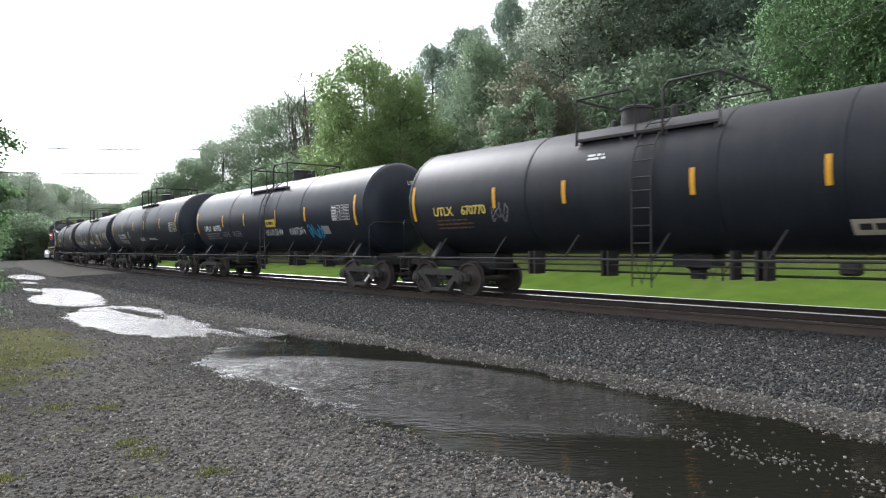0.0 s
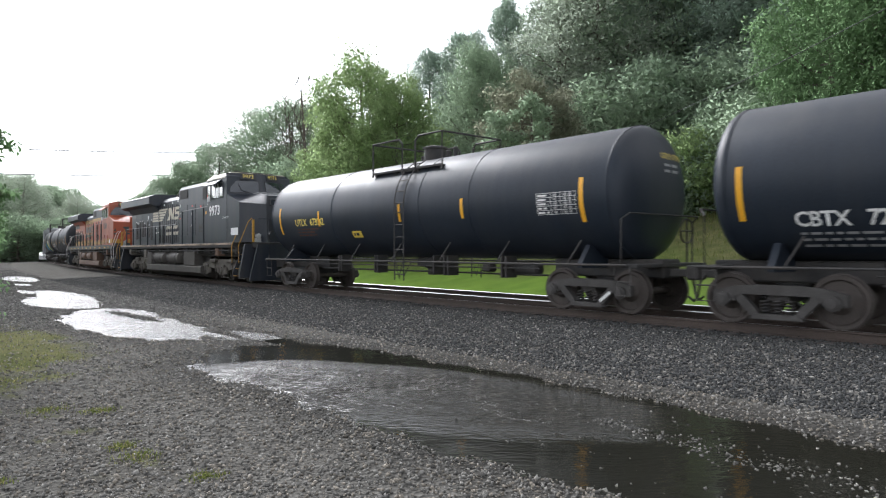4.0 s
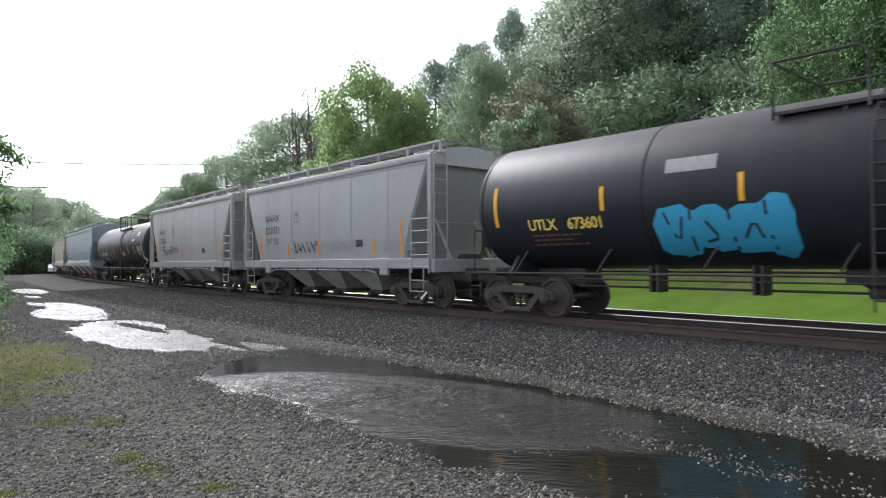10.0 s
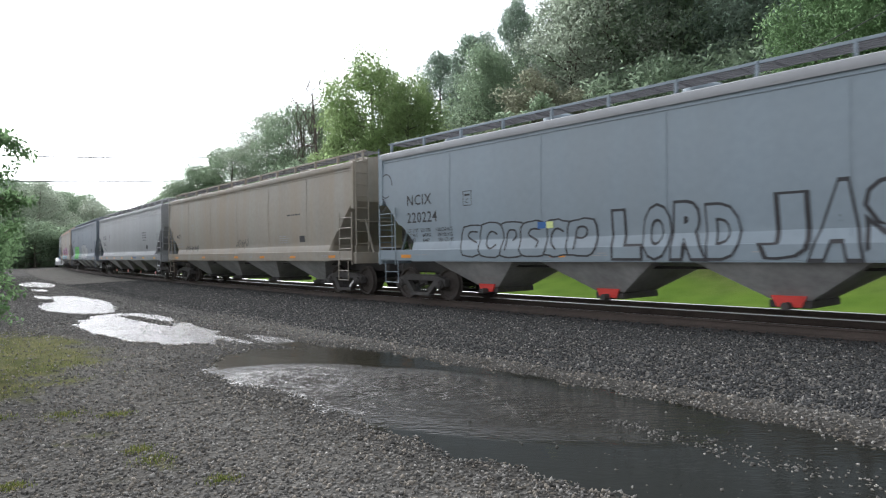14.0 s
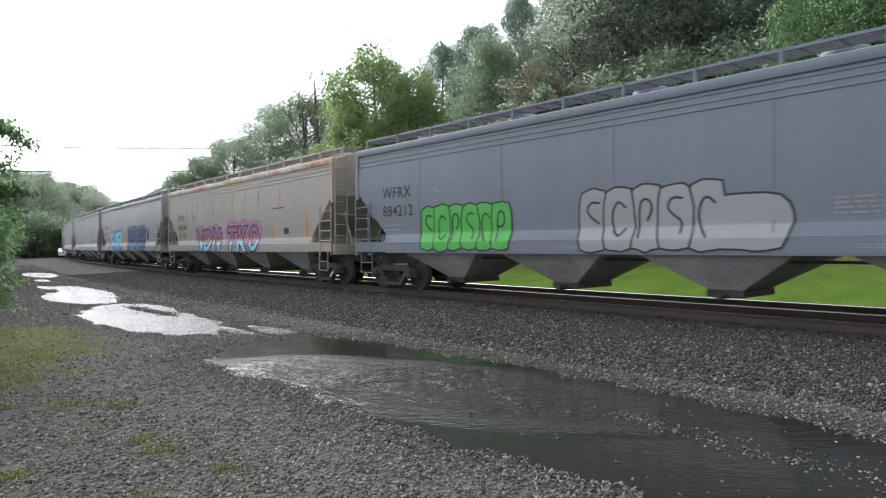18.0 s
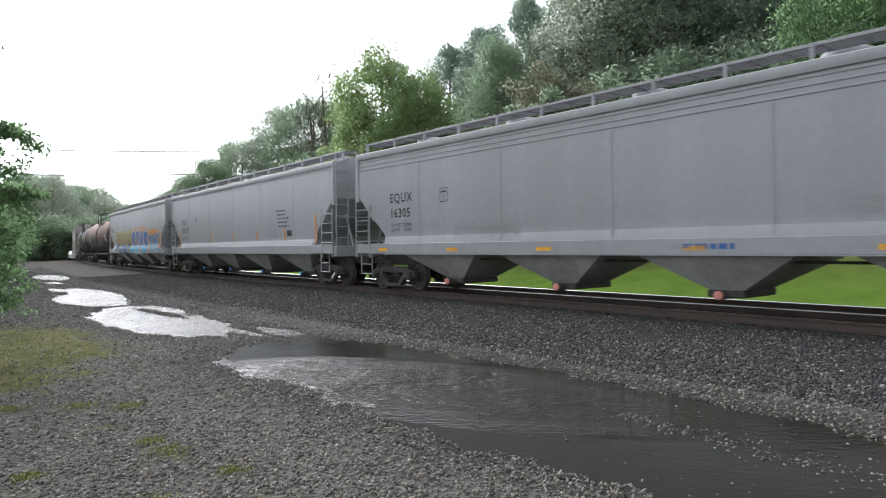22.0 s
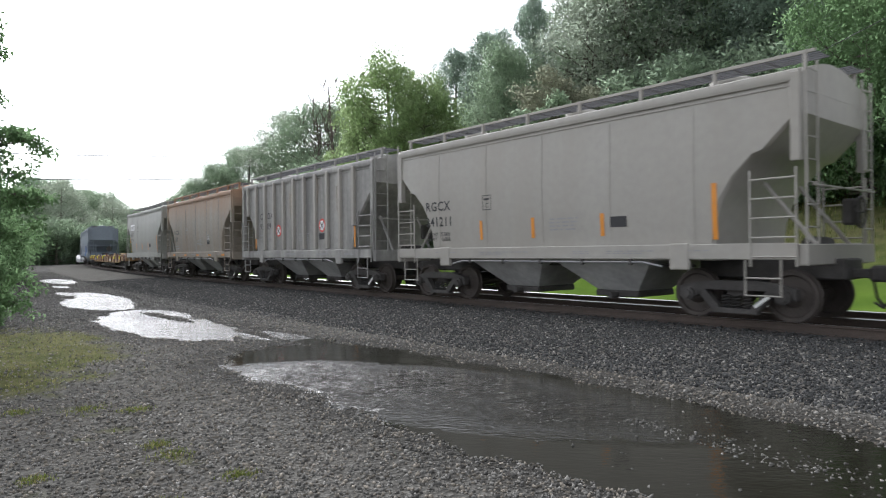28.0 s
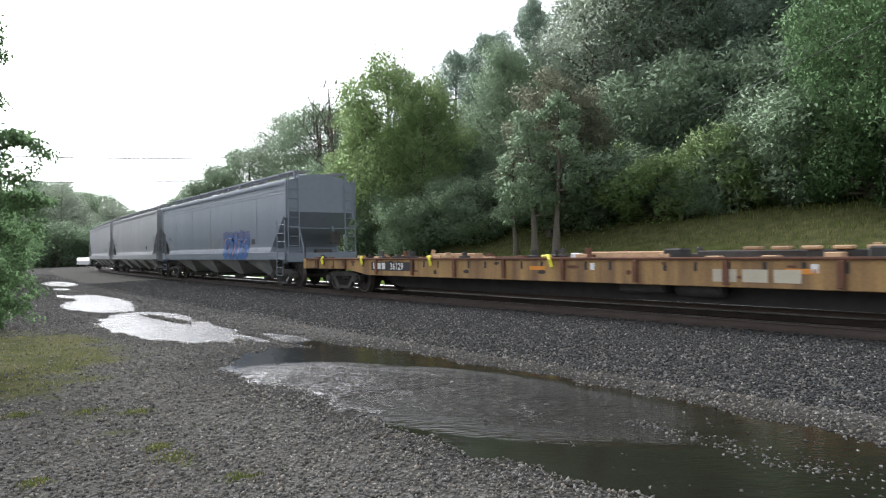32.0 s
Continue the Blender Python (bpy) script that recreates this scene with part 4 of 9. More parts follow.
bare_tree(-11.2, 15.2, 22)
bare_tree(-12.3, 12.8, 25)


# ---- leafy branches and bushes beside the yard ----
def side_tree(x, y, height, branches, seed, label):
    """A tree with long arching leafy twigs."""
    rng = random.Random(seed)
    z = float(ground_z(np.array(x), np.array(y)))
    t = thing("tree", label, "tree", m=pose(x, y, z))
    sh = Shape().tube([(0, 0, -0.3), (0.1, 0.05, height * 0.4), (0.0, 0.1, height)], [0.13, 0.1, 0.03], 8)
    cen = []
    for zz, dx, dy, rise in branches:
        a = Vector((0, 0, zz))
        c = a + Vector((dx, dy, rise))
        mid = a.lerp(c, 0.5) + Vector((0, 0, 0.18 * Vector((dx, dy, 0)).length))
        sh.tube([a, mid, c], [0.035, 0.02, 0.006], 6)
        for j in range(16):
            f = 0.25 + 0.75 * j / 15
            p = (a.lerp(mid, f * 2) if f < 0.5 else mid.lerp(c, f * 2 - 1))
            side = Vector((rng.uniform(-0.35, 0.35), rng.uniform(-0.35, 0.35), rng.uniform(-0.28, 0.2)))
            sh.tube([p, p + side * 0.5, p + side + Vector((0, 0, -0.06))], [0.006, 0.004, 0.002], 4)
            for k in range(5):
                cen.append(p + side * (0.25 + 0.2 * k))
    part("trunk", sh, "bark", t)
    part("crown", leaf_mesh("crown", "leaf_near", cen, [0.13] * len(cen), len(cen) * 13, 0.042, seed, 0.6, 0.5), "leaf_near", t)
    return t


side_tree(-7.9, 9.55, 6.2, ((2.6, 1.45, 0.3, 0.8), (2.35, 1.5, -0.2, 0.45), (2.0, 1.3, 0.3, 0.5), (1.7, 0.8, 0.4, 0.3), (1.2, 0.85, 0.2, 0.2), (4.4, 0.85, 0.2, 0.75), (4.1, 0.5, 0.2, 0.3), (3.4, 0.4, 0.1, 0.3), (2.9, -1.2, 0.4, 0.6), (4.9, -0.8, 0.0, 0.5), (3.0, 1.2, 0.2, 0.5), (2.2, 1.55, 0.1, 0.25), (3.7, 0.75, 0.1, 0.4), (1.5, 1.15, 0.3, 0.45), (1.0, 1.3, 0.2, 0.3), (0.7, 1.0, 0.3, 0.2), (4.6, 0.6, 0.3, 0.2)), 31, "young tree with arching leafy branches by the yard")
for x, y, h, w, turn in ((-10.9, 14.4, 2.2, 0.42, 0.6), (-10.0, 12.6, 1.3, 0.42, 3.1), (-13.6, 16.6, 3.2, 0.46, 0.2), (-17.6, 21.0, 3.2, 0.75, 1.7), (-22.3, 27.5, 3.8, 0.8, 2.9), (-27.5, 36.0, 5.0, 0.9, 0.9), (-20.2, 22.5, 5.5, 0.8, 2.2), (-36, 46, 6.5, 1.0, 1.2), (-26, 31, 6.5, 0.9, 4.4)):
    plant("hedge", x, y, h, turn, w)


# ---- wires, parked car and blocks at the far end of the yard ----
def wire(a, b, sag, r, label):
    pts = [Vector(a).lerp(Vector(b), i / 24) + Vector((0, 0, -sag * 4 * (i / 24) * (1 - i / 24))) for i in range(25)]
    w = thing("power_line", label, "power line", "overhead wires", data=Shape().tube(pts, r, 5).mesh("power_line", "cable"))
    return w


def far_point(az, el, r):
    return (r * math.sin(radians(az)), r * math.cos(radians(az)), EYE_Z + r * math.tan(radians(el)))


for el0, el1 in ((7.3, 8.4), (5.5, 6.6)):
    wire(far_point(-40, el0, 130), far_point(-14, el1, 120), 0.7, 0.08, "thin black overhead wire against the sky")
wire(far_point(8, 7.0, 62), far_point(46, 21, 24), 0.8, 0.016, "thin overhead wire before the wooded slope")


def parked_car(x, y, turn):
    z = float(ground_z(np.array(x), np.array(y)))
    car = thing("parked_car", "white parked car at the far end of the yard", "car", m=pose(x, y, z, 0, 0, turn))
    side = [(-2.2, 0.35), (2.2, 0.35), (2.25, 0.75), (1.3, 0.92), (0.6, 1.42), (-1.1, 1.45), (-1.9, 0.98), (-2.25, 0.9)]
    part("body", Shape().plate(side, -0.85, 0.85), "white_paint", car)
    part("window", Shape().plate([(-1.6, 0.98), (1.1, 0.95), (0.5, 1.36), (-1.0, 1.38)], -0.87, 0.87), "window_glass", car, "dark side window")
    for wx in (-1.4, 1.4):
        for wy in (-0.8, 0.8):
            part("wheel", Shape().lathe([(-0.1, 0.2), (-0.1, 0.32), (0.1, 0.32), (0.1, 0.2)], "y", (wx, wy, 0.32), 16), "steel_dark", car)


gx, gy, _ = far_point(-30.6, 0, 118)
parked_car(gx, gy, 118)
for az, r, ln in ((-28.9, 116, 2.2), (-27.9, 119, 3.4), (-27.2, 114, 2.0)):
    gx, gy, _ = far_point(az, 0, r)
    b = Shape().plate([(-0.3, 0), (0.3, 0), (0.3, 0.2), (0.14, 0.4), (0.1, 0.8), (-0.1, 0.8), (-0.14, 0.4), (-0.3, 0.2)], -ln / 2, ln / 2, "yz")
    thing("concrete_barrier", "pale concrete barrier block at the yard's end", "barrier", "barriers", pose(gx, gy, float(ground_z(np.array(gx), np.array(gy))), 0, 0, 40), b.mesh("concrete_barrier", "concrete"))


# ---- the train: every car stands at the origin, nose along +x, near side at -y, rail tops at z = 0 ----
CUTS = (-15.62, 1.6, 18.29, 35.69, 53.49, 70.5, 91.4, 114.28, 132.36, 150.3, 163.68, 177.38, 194.39, 214.45, 234.98, 255.5, 275.9, 295.44, 315.62, 336.45, 356.73, 376.67, 394.85, 411.73, 424.41, 436.69, 449.36, 462.02, 489.97, 509.87, 528.68, 548.8)
SPEED = (15.22, 15.17, 15.10, 15.02, 15.0, 15.03, 15.04, 14.91, 14.74)
WHEEL_R = 0.457


def travelled(t):
    """Metres run since the start, with the speed known every four seconds."""
    d, k = 0.0, 0
    while t > 4 and k < 7:
        d += 2 * (SPEED[k] + SPEED[k + 1])
        t -= 4
        k += 1
    return d + SPEED[k] * t + (SPEED[k + 1] - SPEED[k]) * t * t / 8


TRAIN, WHEELSETS = [], []


def side_frame_mesh(name, wb, y0, y1):
    h = wb / 2
    s = Shape()
    out = [(-h - 0.2, 0.40), (-h - 0.2, 0.60), (-h + 0.12, 0.68), (-0.42, 0.72), (0.42, 0.72), (h - 0.12, 0.68), (h + 0.2, 0.60), (h + 0.2, 0.40), (h - 0.16, 0.42), (h - 0.30, 0.55), (0.36, 0.58), (0.36, 0.30), (0.46, 0.20), (0.30, 0.14), (-0.30, 0.14), (-0.46, 0.20), (-0.36, 0.30), (-0.36, 0.58), (-h + 0.30, 0.55), (-h + 0.16, 0.42)]
    s.plate(out[0:2] + out[2:3] + [(-h + 0.30, 0.55), (-h + 0.16, 0.42)], y0, y1)
    s.plate([(-h + 0.12, 0.68), (-0.42, 0.72), (0.42, 0.72), (h - 0.12, 0.68), (h - 0.30, 0.55), (-h + 0.30, 0.55)], y0, y1)
    s.plate([(h + 0.2, 0.40), (h + 0.2, 0.60), (h - 0.12, 0.68), (h - 0.30, 0.55), (h - 0.16, 0.42)], y0, y1)
    for q in (-1, 1):
        s.plate([(q * (h - 0.30), 0.57), (q * (h - 0.16), 0.50), (q * 0.40, 0.16), (q * 0.26, 0.16), (q * 0.34, 0.30)], y0, y1)
    s.plate([(-0.44, 0.13), (0.44, 0.13), (0.36, 0.22), (-0.36, 0.22)], y0 - 0.02, y1 + 0.02)
    yo = y0 if abs(y0) > abs(y1) else y1
    sg = -1 if yo < 0 else 1
    for q in (-h, h):
        s.lathe([(0, 0.13), (sg * 0.09, 0.13), (sg * 0.10, 0.09), (sg * 0.13, 0.085), (sg * 0.14, 0.03)], "y", (q, yo, 0.457), 14)
    return s.mesh(name, "steel_grime")


def spring_mesh(y):
    s = Shape()
    for x in (-0.2, 0.0, 0.2):
        pts = [(x + 0.07 * math.cos(a * 0.9), y + 0.07 * math.sin(a * 0.9), 0.22 + 0.235 * a / 28) for a in range(29)]
        s.tube(pts, 0.017, 5)
    return s.mesh("spring", "steel_dark")


def wheelset_mesh(r=WHEEL_R):
    s = Shape()
    for q in (-1, 1):
        y = q * 0.752
        prof = [(-0.07, r * 0.2), (-0.07, r * 0.3), (-0.02, r * 0.45), (-0.02, r * 0.78), (-0.065, r * 0.84), (-0.065, r - 0.004), (0.03, r), (0.04, r + 0.025), (0.066, r + 0.024), (0.068, r * 0.84), (0.02, r * 0.78), (0.02, r * 0.4), (0.07, r * 0.3), (0.07, r * 0.2)]
        s.lathe([(-q * a if q > 0 else a, b) for a, b in prof], "y", (0, y, 0), 30)
    s.lathe([(-1.0, 0.07), (-1.0, 0.075), (1.0, 0.075), (1.0, 0.07)], "y", (0, 0, 0), 12)
    # three balance marks show the turning
    for k in range(3):
        a = k * 2.1
        for q in (-1, 1):
            s.box(-0.03, 0.03, q * 0.752 - 0.026, q * 0.752 + 0.026, -0.03, 0.03, 0.0, Matrix.Translation((math.cos(a) * r * 0.6, 0, math.sin(a) * r * 0.6)))
    return s.mesh("wheelset", "wheel")


MESH_BOLSTER = Shape().box(-0.2, 0.2, -1.0, 1.0, 0.42, 0.70, 0.03).box(-0.3, 0.3, -0.3, 0.3, 0.68, 0.86, 0.04).box(-0.7, -0.62, -0.85, 0.85, 0.36, 0.44, 0.01).box(0.62, 0.7, -0.85, 0.85, 0.36, 0.44, 0.01).mesh("truck", "steel_dark")
MESH_FRAME_N, MESH_FRAME_F = side_frame_mesh("side_frame", 1.78, -1.10, -0.94), side_frame_mesh("side_frame", 1.78, 0.94, 1.10)
MESH_SPRING_N, MESH_SPRING_F = spring_mesh(-1.0), spring_mesh(1.0)
MESH_WHEELSET = wheelset_mesh()
MESH_TAG = Shape().box(-0.16, 0.16, -1.118, -1.108, -0.03, 0.03, 0.0).mesh("stencil", "lettering_white")


def truck(car, x, tag=False):
    t = part("truck", MESH_BOLSTER, "steel_dark", car, m=pose(x, 0, 0))
    part("side_frame", MESH_FRAME_N, "steel_grime", t)
    part("side_frame", MESH_FRAME_F, "steel_grime", t)
    part("spring", MESH_SPRING_N, "steel_dark", t)
    part("spring", MESH_SPRING_F, "steel_dark", t)
    for q in (-0.89, 0.89):
        WHEELSETS.append((part("wheelset", MESH_WHEELSET, "wheel", t, m=pose(q, 0, WHEEL_R)), q, WHEEL_R))
    if tag:
        part("stencil", MESH_TAG, "lettering_white", t, m=pose(0.5, 0, 0.36, 0, -38, 0))


MESH_COUPLER = Shape().box(-0.55, 0.0, -0.09, 0.09, 0.78, 0.94, 0.02).box(-0.05, 0.18, -0.16, 0.12, 0.72, 1.0, 0.04).box(0.1, 0.26, 0.02, 0.16, 0.74, 0.98, 0.03).mesh("coupler", "steel_grime")
MESH_HOSE = Shape().tube([(0, 0.3, 0.85), (0.1, 0.32, 0.7), (0.16, 0.3, 0.42), (0.28, 0.22, 0.30), (0.42, 0.15, 0.38)], 0.025, 6).mesh("air_hose", "steel_dark")


def couplers(car, L):
    for q in (0, 180):
        part("coupler", MESH_COUPLER, "steel_grime", car, m=pose(0, 0, 0, 0, 0, q) @ pose(L / 2 - 0.12, 0, 0))
        part("air_hose", MESH_HOSE, "steel_dark", car, m=pose(0, 0, 0, 0, 0, q) @ pose(L / 2 - 0.35, 0, 0))


def letters(car, text, x, z, size, mat, side_y, lift=0.006, name="lettering", align="LEFT", slant=0.0, spacing=1.0, bold=0.0, m=None):
    """Writing on the near side, bent to its curve."""
    cu = bpy.data.curves.new("writing", "FONT")
    cu.body, cu.size, cu.align_x, cu.shear, cu.space_character, cu.space_line, cu.offset = text, size, align, slant, spacing, 0.95, bold
    cu.resolution_u = 2
    tmp = bpy.data.objects.new("writing", cu)
    scene.collection.objects.link(tmp)
    me = bpy.data.meshes.new_from_object(tmp)
    bpy.data.objects.remove(tmp)
    bpy.data.curves.remove(cu)
    bm = bmesh.new()
    bm.from_mesh(me)
    bmesh.ops.triangulate(bm, faces=bm.faces)
    for v in bm.verts:
        u, w = x + v.co.x, z + v.co.y
        v.co = (u, side_y(u, w) - lift, w)
    bm.to_mesh(me)
    bm.free()
    me.name = name
    me.materials.clear()
    me.materials.append(MATS[mat])
    return part(name, me, mat, car, m=m)


def panel(car, name, x0, x1, z0, z1, mat, side_y, lift=0.004, label="", thick=0.003, n=6):
    """A thin sheet laid on the near side, bent to its curve."""
    rows = []
    for i in range(n + 1):
        z = z0 + (z1 - z0) * i / n
        rows.append([(x0, side_y(x0, z) - lift, z), (x1, side_y(x1, z) - lift, z), (x1, side_y(x1, z) - lift + thick, z), (x0, side_y(x0, z) - lift + thick, z)])
    return part(name, Shape().loft(rows), mat, car, label)


def text_bars(car, x, z, w, lines, mat, side_y, rng, h=0.035, gap=0.062, name="stencil_lines"):
    """Small print that cannot be read: plain bars."""
    s = Shape()
    for k in range(lines):
        zz, u = z - k * gap, x
        end = x + w * rng.uniform(0.7, 1.0)
        while u < end:
            ln = min(rng.uniform(0.08, 0.3), end - u)
            s.add([(u, side_y(u, zz) - 0.006, zz), (u + ln, side_y(u + ln, zz) - 0.006, zz), (u + ln, side_y(u + ln, zz + h) - 0.006, zz + h), (u, side_y(u, zz + h) - 0.006, zz + h)], [(0, 1, 2, 3)])
            u += ln + 0.05
    return part(name, s, mat, car)


# owner's code, weights and letter height by car number
MARKS = {
    "670770": ("UTLX", "", 0.32), "669755": ("UTLX", "", 0.33), "270241": ("TILX", "LD LMT  210300 LB  95 350 KG\nLT WT    75700 LB  34 350 KG", 0.39), "726128": ("CBTX", "", 0.34), "673042": ("UTLX", "", 0.33),
    "6294": ("SHQX", "", 0.38), "673601": ("UTLX", "", 0.34), "20996": ("GATX", "", 0.35), "211056": ("", "", 0.34), "263272": ("TILX", "LD LMT  192100 LB   87100 KG\nLT WT     70100 LB   32100 KG", 0.36),
    "323071": ("NAHX", "LD LMT  220300\nLT WT     65700", 0.38), "323030": ("NAHX", "LD LMT  220300\nLT WT     65700", 0.38), "220224": ("NCIX", "LD LMT  221700     100550 KG\nLT WT     64300       29150 KG\nCUFT       6400         181 CU M", 0.41),
    "12463": ("EQUX", "LD LMT  220800\nLT WT     65200", 0.38), "884212": ("WFRX", "", 0.45), "845044": ("EPAX", "LD LMT  220100 LB\nLT WT     65900 LB", 0.42), "1410": ("NCIX", "LD LMT  199800 LB  90 650 KG\nLT WT     63200 LB  28 650 KG", 0.42),
    "16305": ("EQUX", "LD LMT  220700\nLT WT     65300", 0.38), "623172": ("TILX", "LD LMT  219000\nLT WT     67000", 0.38), "10217": ("MLLX", "LD LMT  219900 LBS\nLT WT     66100 LBS", 0.44), "341211": ("RGCX", "LD LMT  232800\nLT WT     53200", 0.36),
    "93   09": ("CR  DX", "", 0.36), "1242": ("RGCX", "", 0.34), "3217": ("MRMX", "LD LMT  234200\nLT WT     51800", 0.42),
}


# where the inspection table stands on each tank car
TABLE_AT = {"6294": (5.12, 2.02), "270241": (5.85, 2.2), "726128": (6.3, 2.05), "673601": (6.0, 2.13), "669755": (5.3, 2.2)}
# where the number stands on each tank car (code, gap to the number, height) and on each hopper car
TANK_MARK_AT = {"670770": (-6.5, 1.07, 2.13), "669755": (-6.15, 1.02, 2.1), "270241": (-5.67, 0.86, 2.0), "726128": (-6.6, 1.05, 1.72), "673601": (-6.35, 1.1, 2.0), "20996": (-6.05, 1.1, 1.88), "6294": (-6.25, 1.22, 1.9), "263272": (-6.08, 0.85, 2.08), "673042": (-5.6, 1.0, 2.2), "211056": (-5.9, 0.9, 2.2)}
HOPPER_MARK_X = {"323071": -4.1, "323030": -4.43, "220224": -8.02, "12463": -7.86, "884212": -8.05, "845044": -7.43, "1410": -7.9, "16305": -7.87, "623172": -7.62, "10217": -8.27, "341211": -4.34, "93   09": -3.65, "1242": -4.12, "3217": -4.2}


def plate_sign(car, x, z, ink, side_y):
    """The clearance plate: a small outlined square with a letter."""
    strokes(car, [[(x, z), (x + 0.3, z)], [(x + 0.3, z), (x + 0.3, z + 0.36)], [(x + 0.3, z + 0.36), (x, z + 0.36)], [(x, z + 0.36), (x, z)]], 0.018, ink, side_y, 0.006, "plate_outline")
    letters(car, "C", x + 0.09, z + 0.05, 0.17, ink, side_y, name="plate_letter")
    text_bars(car, x + 0.05, z + 0.24, 0.2, 1, ink, side_y, random.Random(2), 0.05, 0.1)


def blob(cx, cz, w, h, rng, n=16, spiky=0.0, rough=0.16):
    pts = []
    for i in range(n):
        a = 2 * math.pi * i / n
        k = 1 + rng.uniform(-rough, rough) + (spiky * rng.random() if math.sin(a) > 0.3 else 0)
        c, s = math.cos(a), math.sin(a)
        # squarish outline
        q = 1 / max(abs(c), abs(s)) ** 0.65
        pts.append((cx + w / 2 * c * k * q * 0.95, cz + h / 2 * s * k * q * 0.95))
    return pts


def painted(car, name, outlines, mat, side_y, lift, label=""):
    """Sprayed areas, each a thin film that follows the side, laid in level bands."""
    for pts in outlines:
        zs = [p[1] for p in pts]
        lo, hi = min(zs) + 1e-4, max(zs) - 1e-4
        levels = sorted({*[lo + (hi - lo) * k / 9 for k in range(10)], *[z for z in (1.395, 1.405, 1.64) if lo < z < hi], *[z for z in zs if lo < z < hi]})
        rows = []
        for z in levels:
            xs = []
            for (a, b), (c, d) in zip(pts, pts[1:] + pts[:1]):
                if (b - z) * (d - z) <= 0 and b != d:
                    xs.append(a + (c - a) * (z - b) / (d - b))
            if xs:
                rows.append((min(xs), max(xs), z))
        verts, faces = [], []
        for u, w, z in rows:
            verts += [(u, side_y(u, z) - lift, z), (w, side_y(w, z) - lift, z)]
        for k in range(len(rows) - 1):
            faces.append((2 * k, 2 * k + 1, 2 * k + 3, 2 * k + 2))
        part(name, Shape().add(verts, faces), mat, car, label)


def rounded(pts, times=2):
    """Corner cutting."""
    for _ in range(times):
        out = [pts[0]]
        for (a, b), (c, d) in zip(pts, pts[1:]):
            out += [(a * 0.75 + c * 0.25, b * 0.75 + d * 0.25), (a * 0.25 + c * 0.75, b * 0.25 + d * 0.75)]
        pts = out + [pts[-1]]
    return pts


def thick_line(car, pts, width, mat, side_y, lift, name, label=""):
    """One spray line with round ends, a single ribbon on the side."""
    pts = [p for i, p in enumerate(pts) if i == 0 or math.hypot(p[0] - pts[i - 1][0], p[1] - pts[i - 1][1]) > 1e-4]
    if len(pts) < 2:
        return None
    r, n = width / 2, len(pts)
    left, right = [], []
    for i, (u, v) in enumerate(pts):
        a, b = pts[max(0, i - 1)], pts[min(n - 1, i + 1)]
        ln = math.hypot(b[0] - a[0], b[1] - a[1]) or 1
        nx, nz = -(b[1] - a[1]) / ln * r, (b[0] - a[0]) / ln * r
        left.append((u + nx, v + nz))
        right.append((u - nx, v - nz))
    caps = []
    for (u, v), (a, b) in ((pts[0], left[0]), (pts[-1], right[-1])):
        t0 = math.atan2(b - v, a - u)
        caps.append([(u + r * math.cos(t0 + math.pi * k / 5), v + r * math.sin(t0 + math.pi * k / 5)) for k in range(1, 5)])
    flat = left + right + caps[0] + caps[1]
    faces = [(i, i + 1, n + i + 1, n + i) for i in range(n - 1)]
    faces.append((0, *range(2 * n, 2 * n + 4), n))
    faces.append((2 * n - 1, *range(2 * n + 4, 2 * n + 8), n - 1))
    s = Shape().add([(u, side_y(u, v) - lift - 0.00002 * i, v) for i, (u, v) in enumerate(flat)], faces)
    return part(name, s, mat, car, label)


def strokes(car, lines, width, mat, side_y, lift, name="spray_stroke"):
    """Spray-can lines, one after the other."""
    for pts in lines:
        thick_line(car, rounded(pts, 1), width, mat, side_y, lift, name)


GLYPHS = (
    ((0.95, 0.95), (0.35, 1.0), (0.05, 0.75), (0.4, 0.55), (0.9, 0.4), (0.8, 0.1), (0.1, 0.0)),
    ((0.05, 0.0), (0.1, 1.0), (0.85, 0.05), (0.9, 1.0)),
    ((0.0, 0.0), (0.35, 1.0), (0.6, 1.0), (0.95, 0.0)),
    ((0.1, 0.0), (0.1, 0.95), (0.75, 1.0), (0.9, 0.7), (0.6, 0.45), (0.15, 0.5)),
    ((0.9, 0.95), (0.15, 0.9), (0.1, 0.5), (0.7, 0.55), (0.1, 0.45), (0.15, 0.05), (0.95, 0.05)),
    ((0.1, 0.0), (0.1, 1.0), (0.15, 0.5), (0.85, 1.0), (0.3, 0.5), (0.9, 0.0)),
    ((0.95, 0.8), (0.5, 1.0), (0.1, 0.7), (0.1, 0.3), (0.5, 0.0), (0.95, 0.25)),
    ((0.0, 1.0), (0.95, 1.0), (0.5, 0.95), (0.5, 0.0)),
)


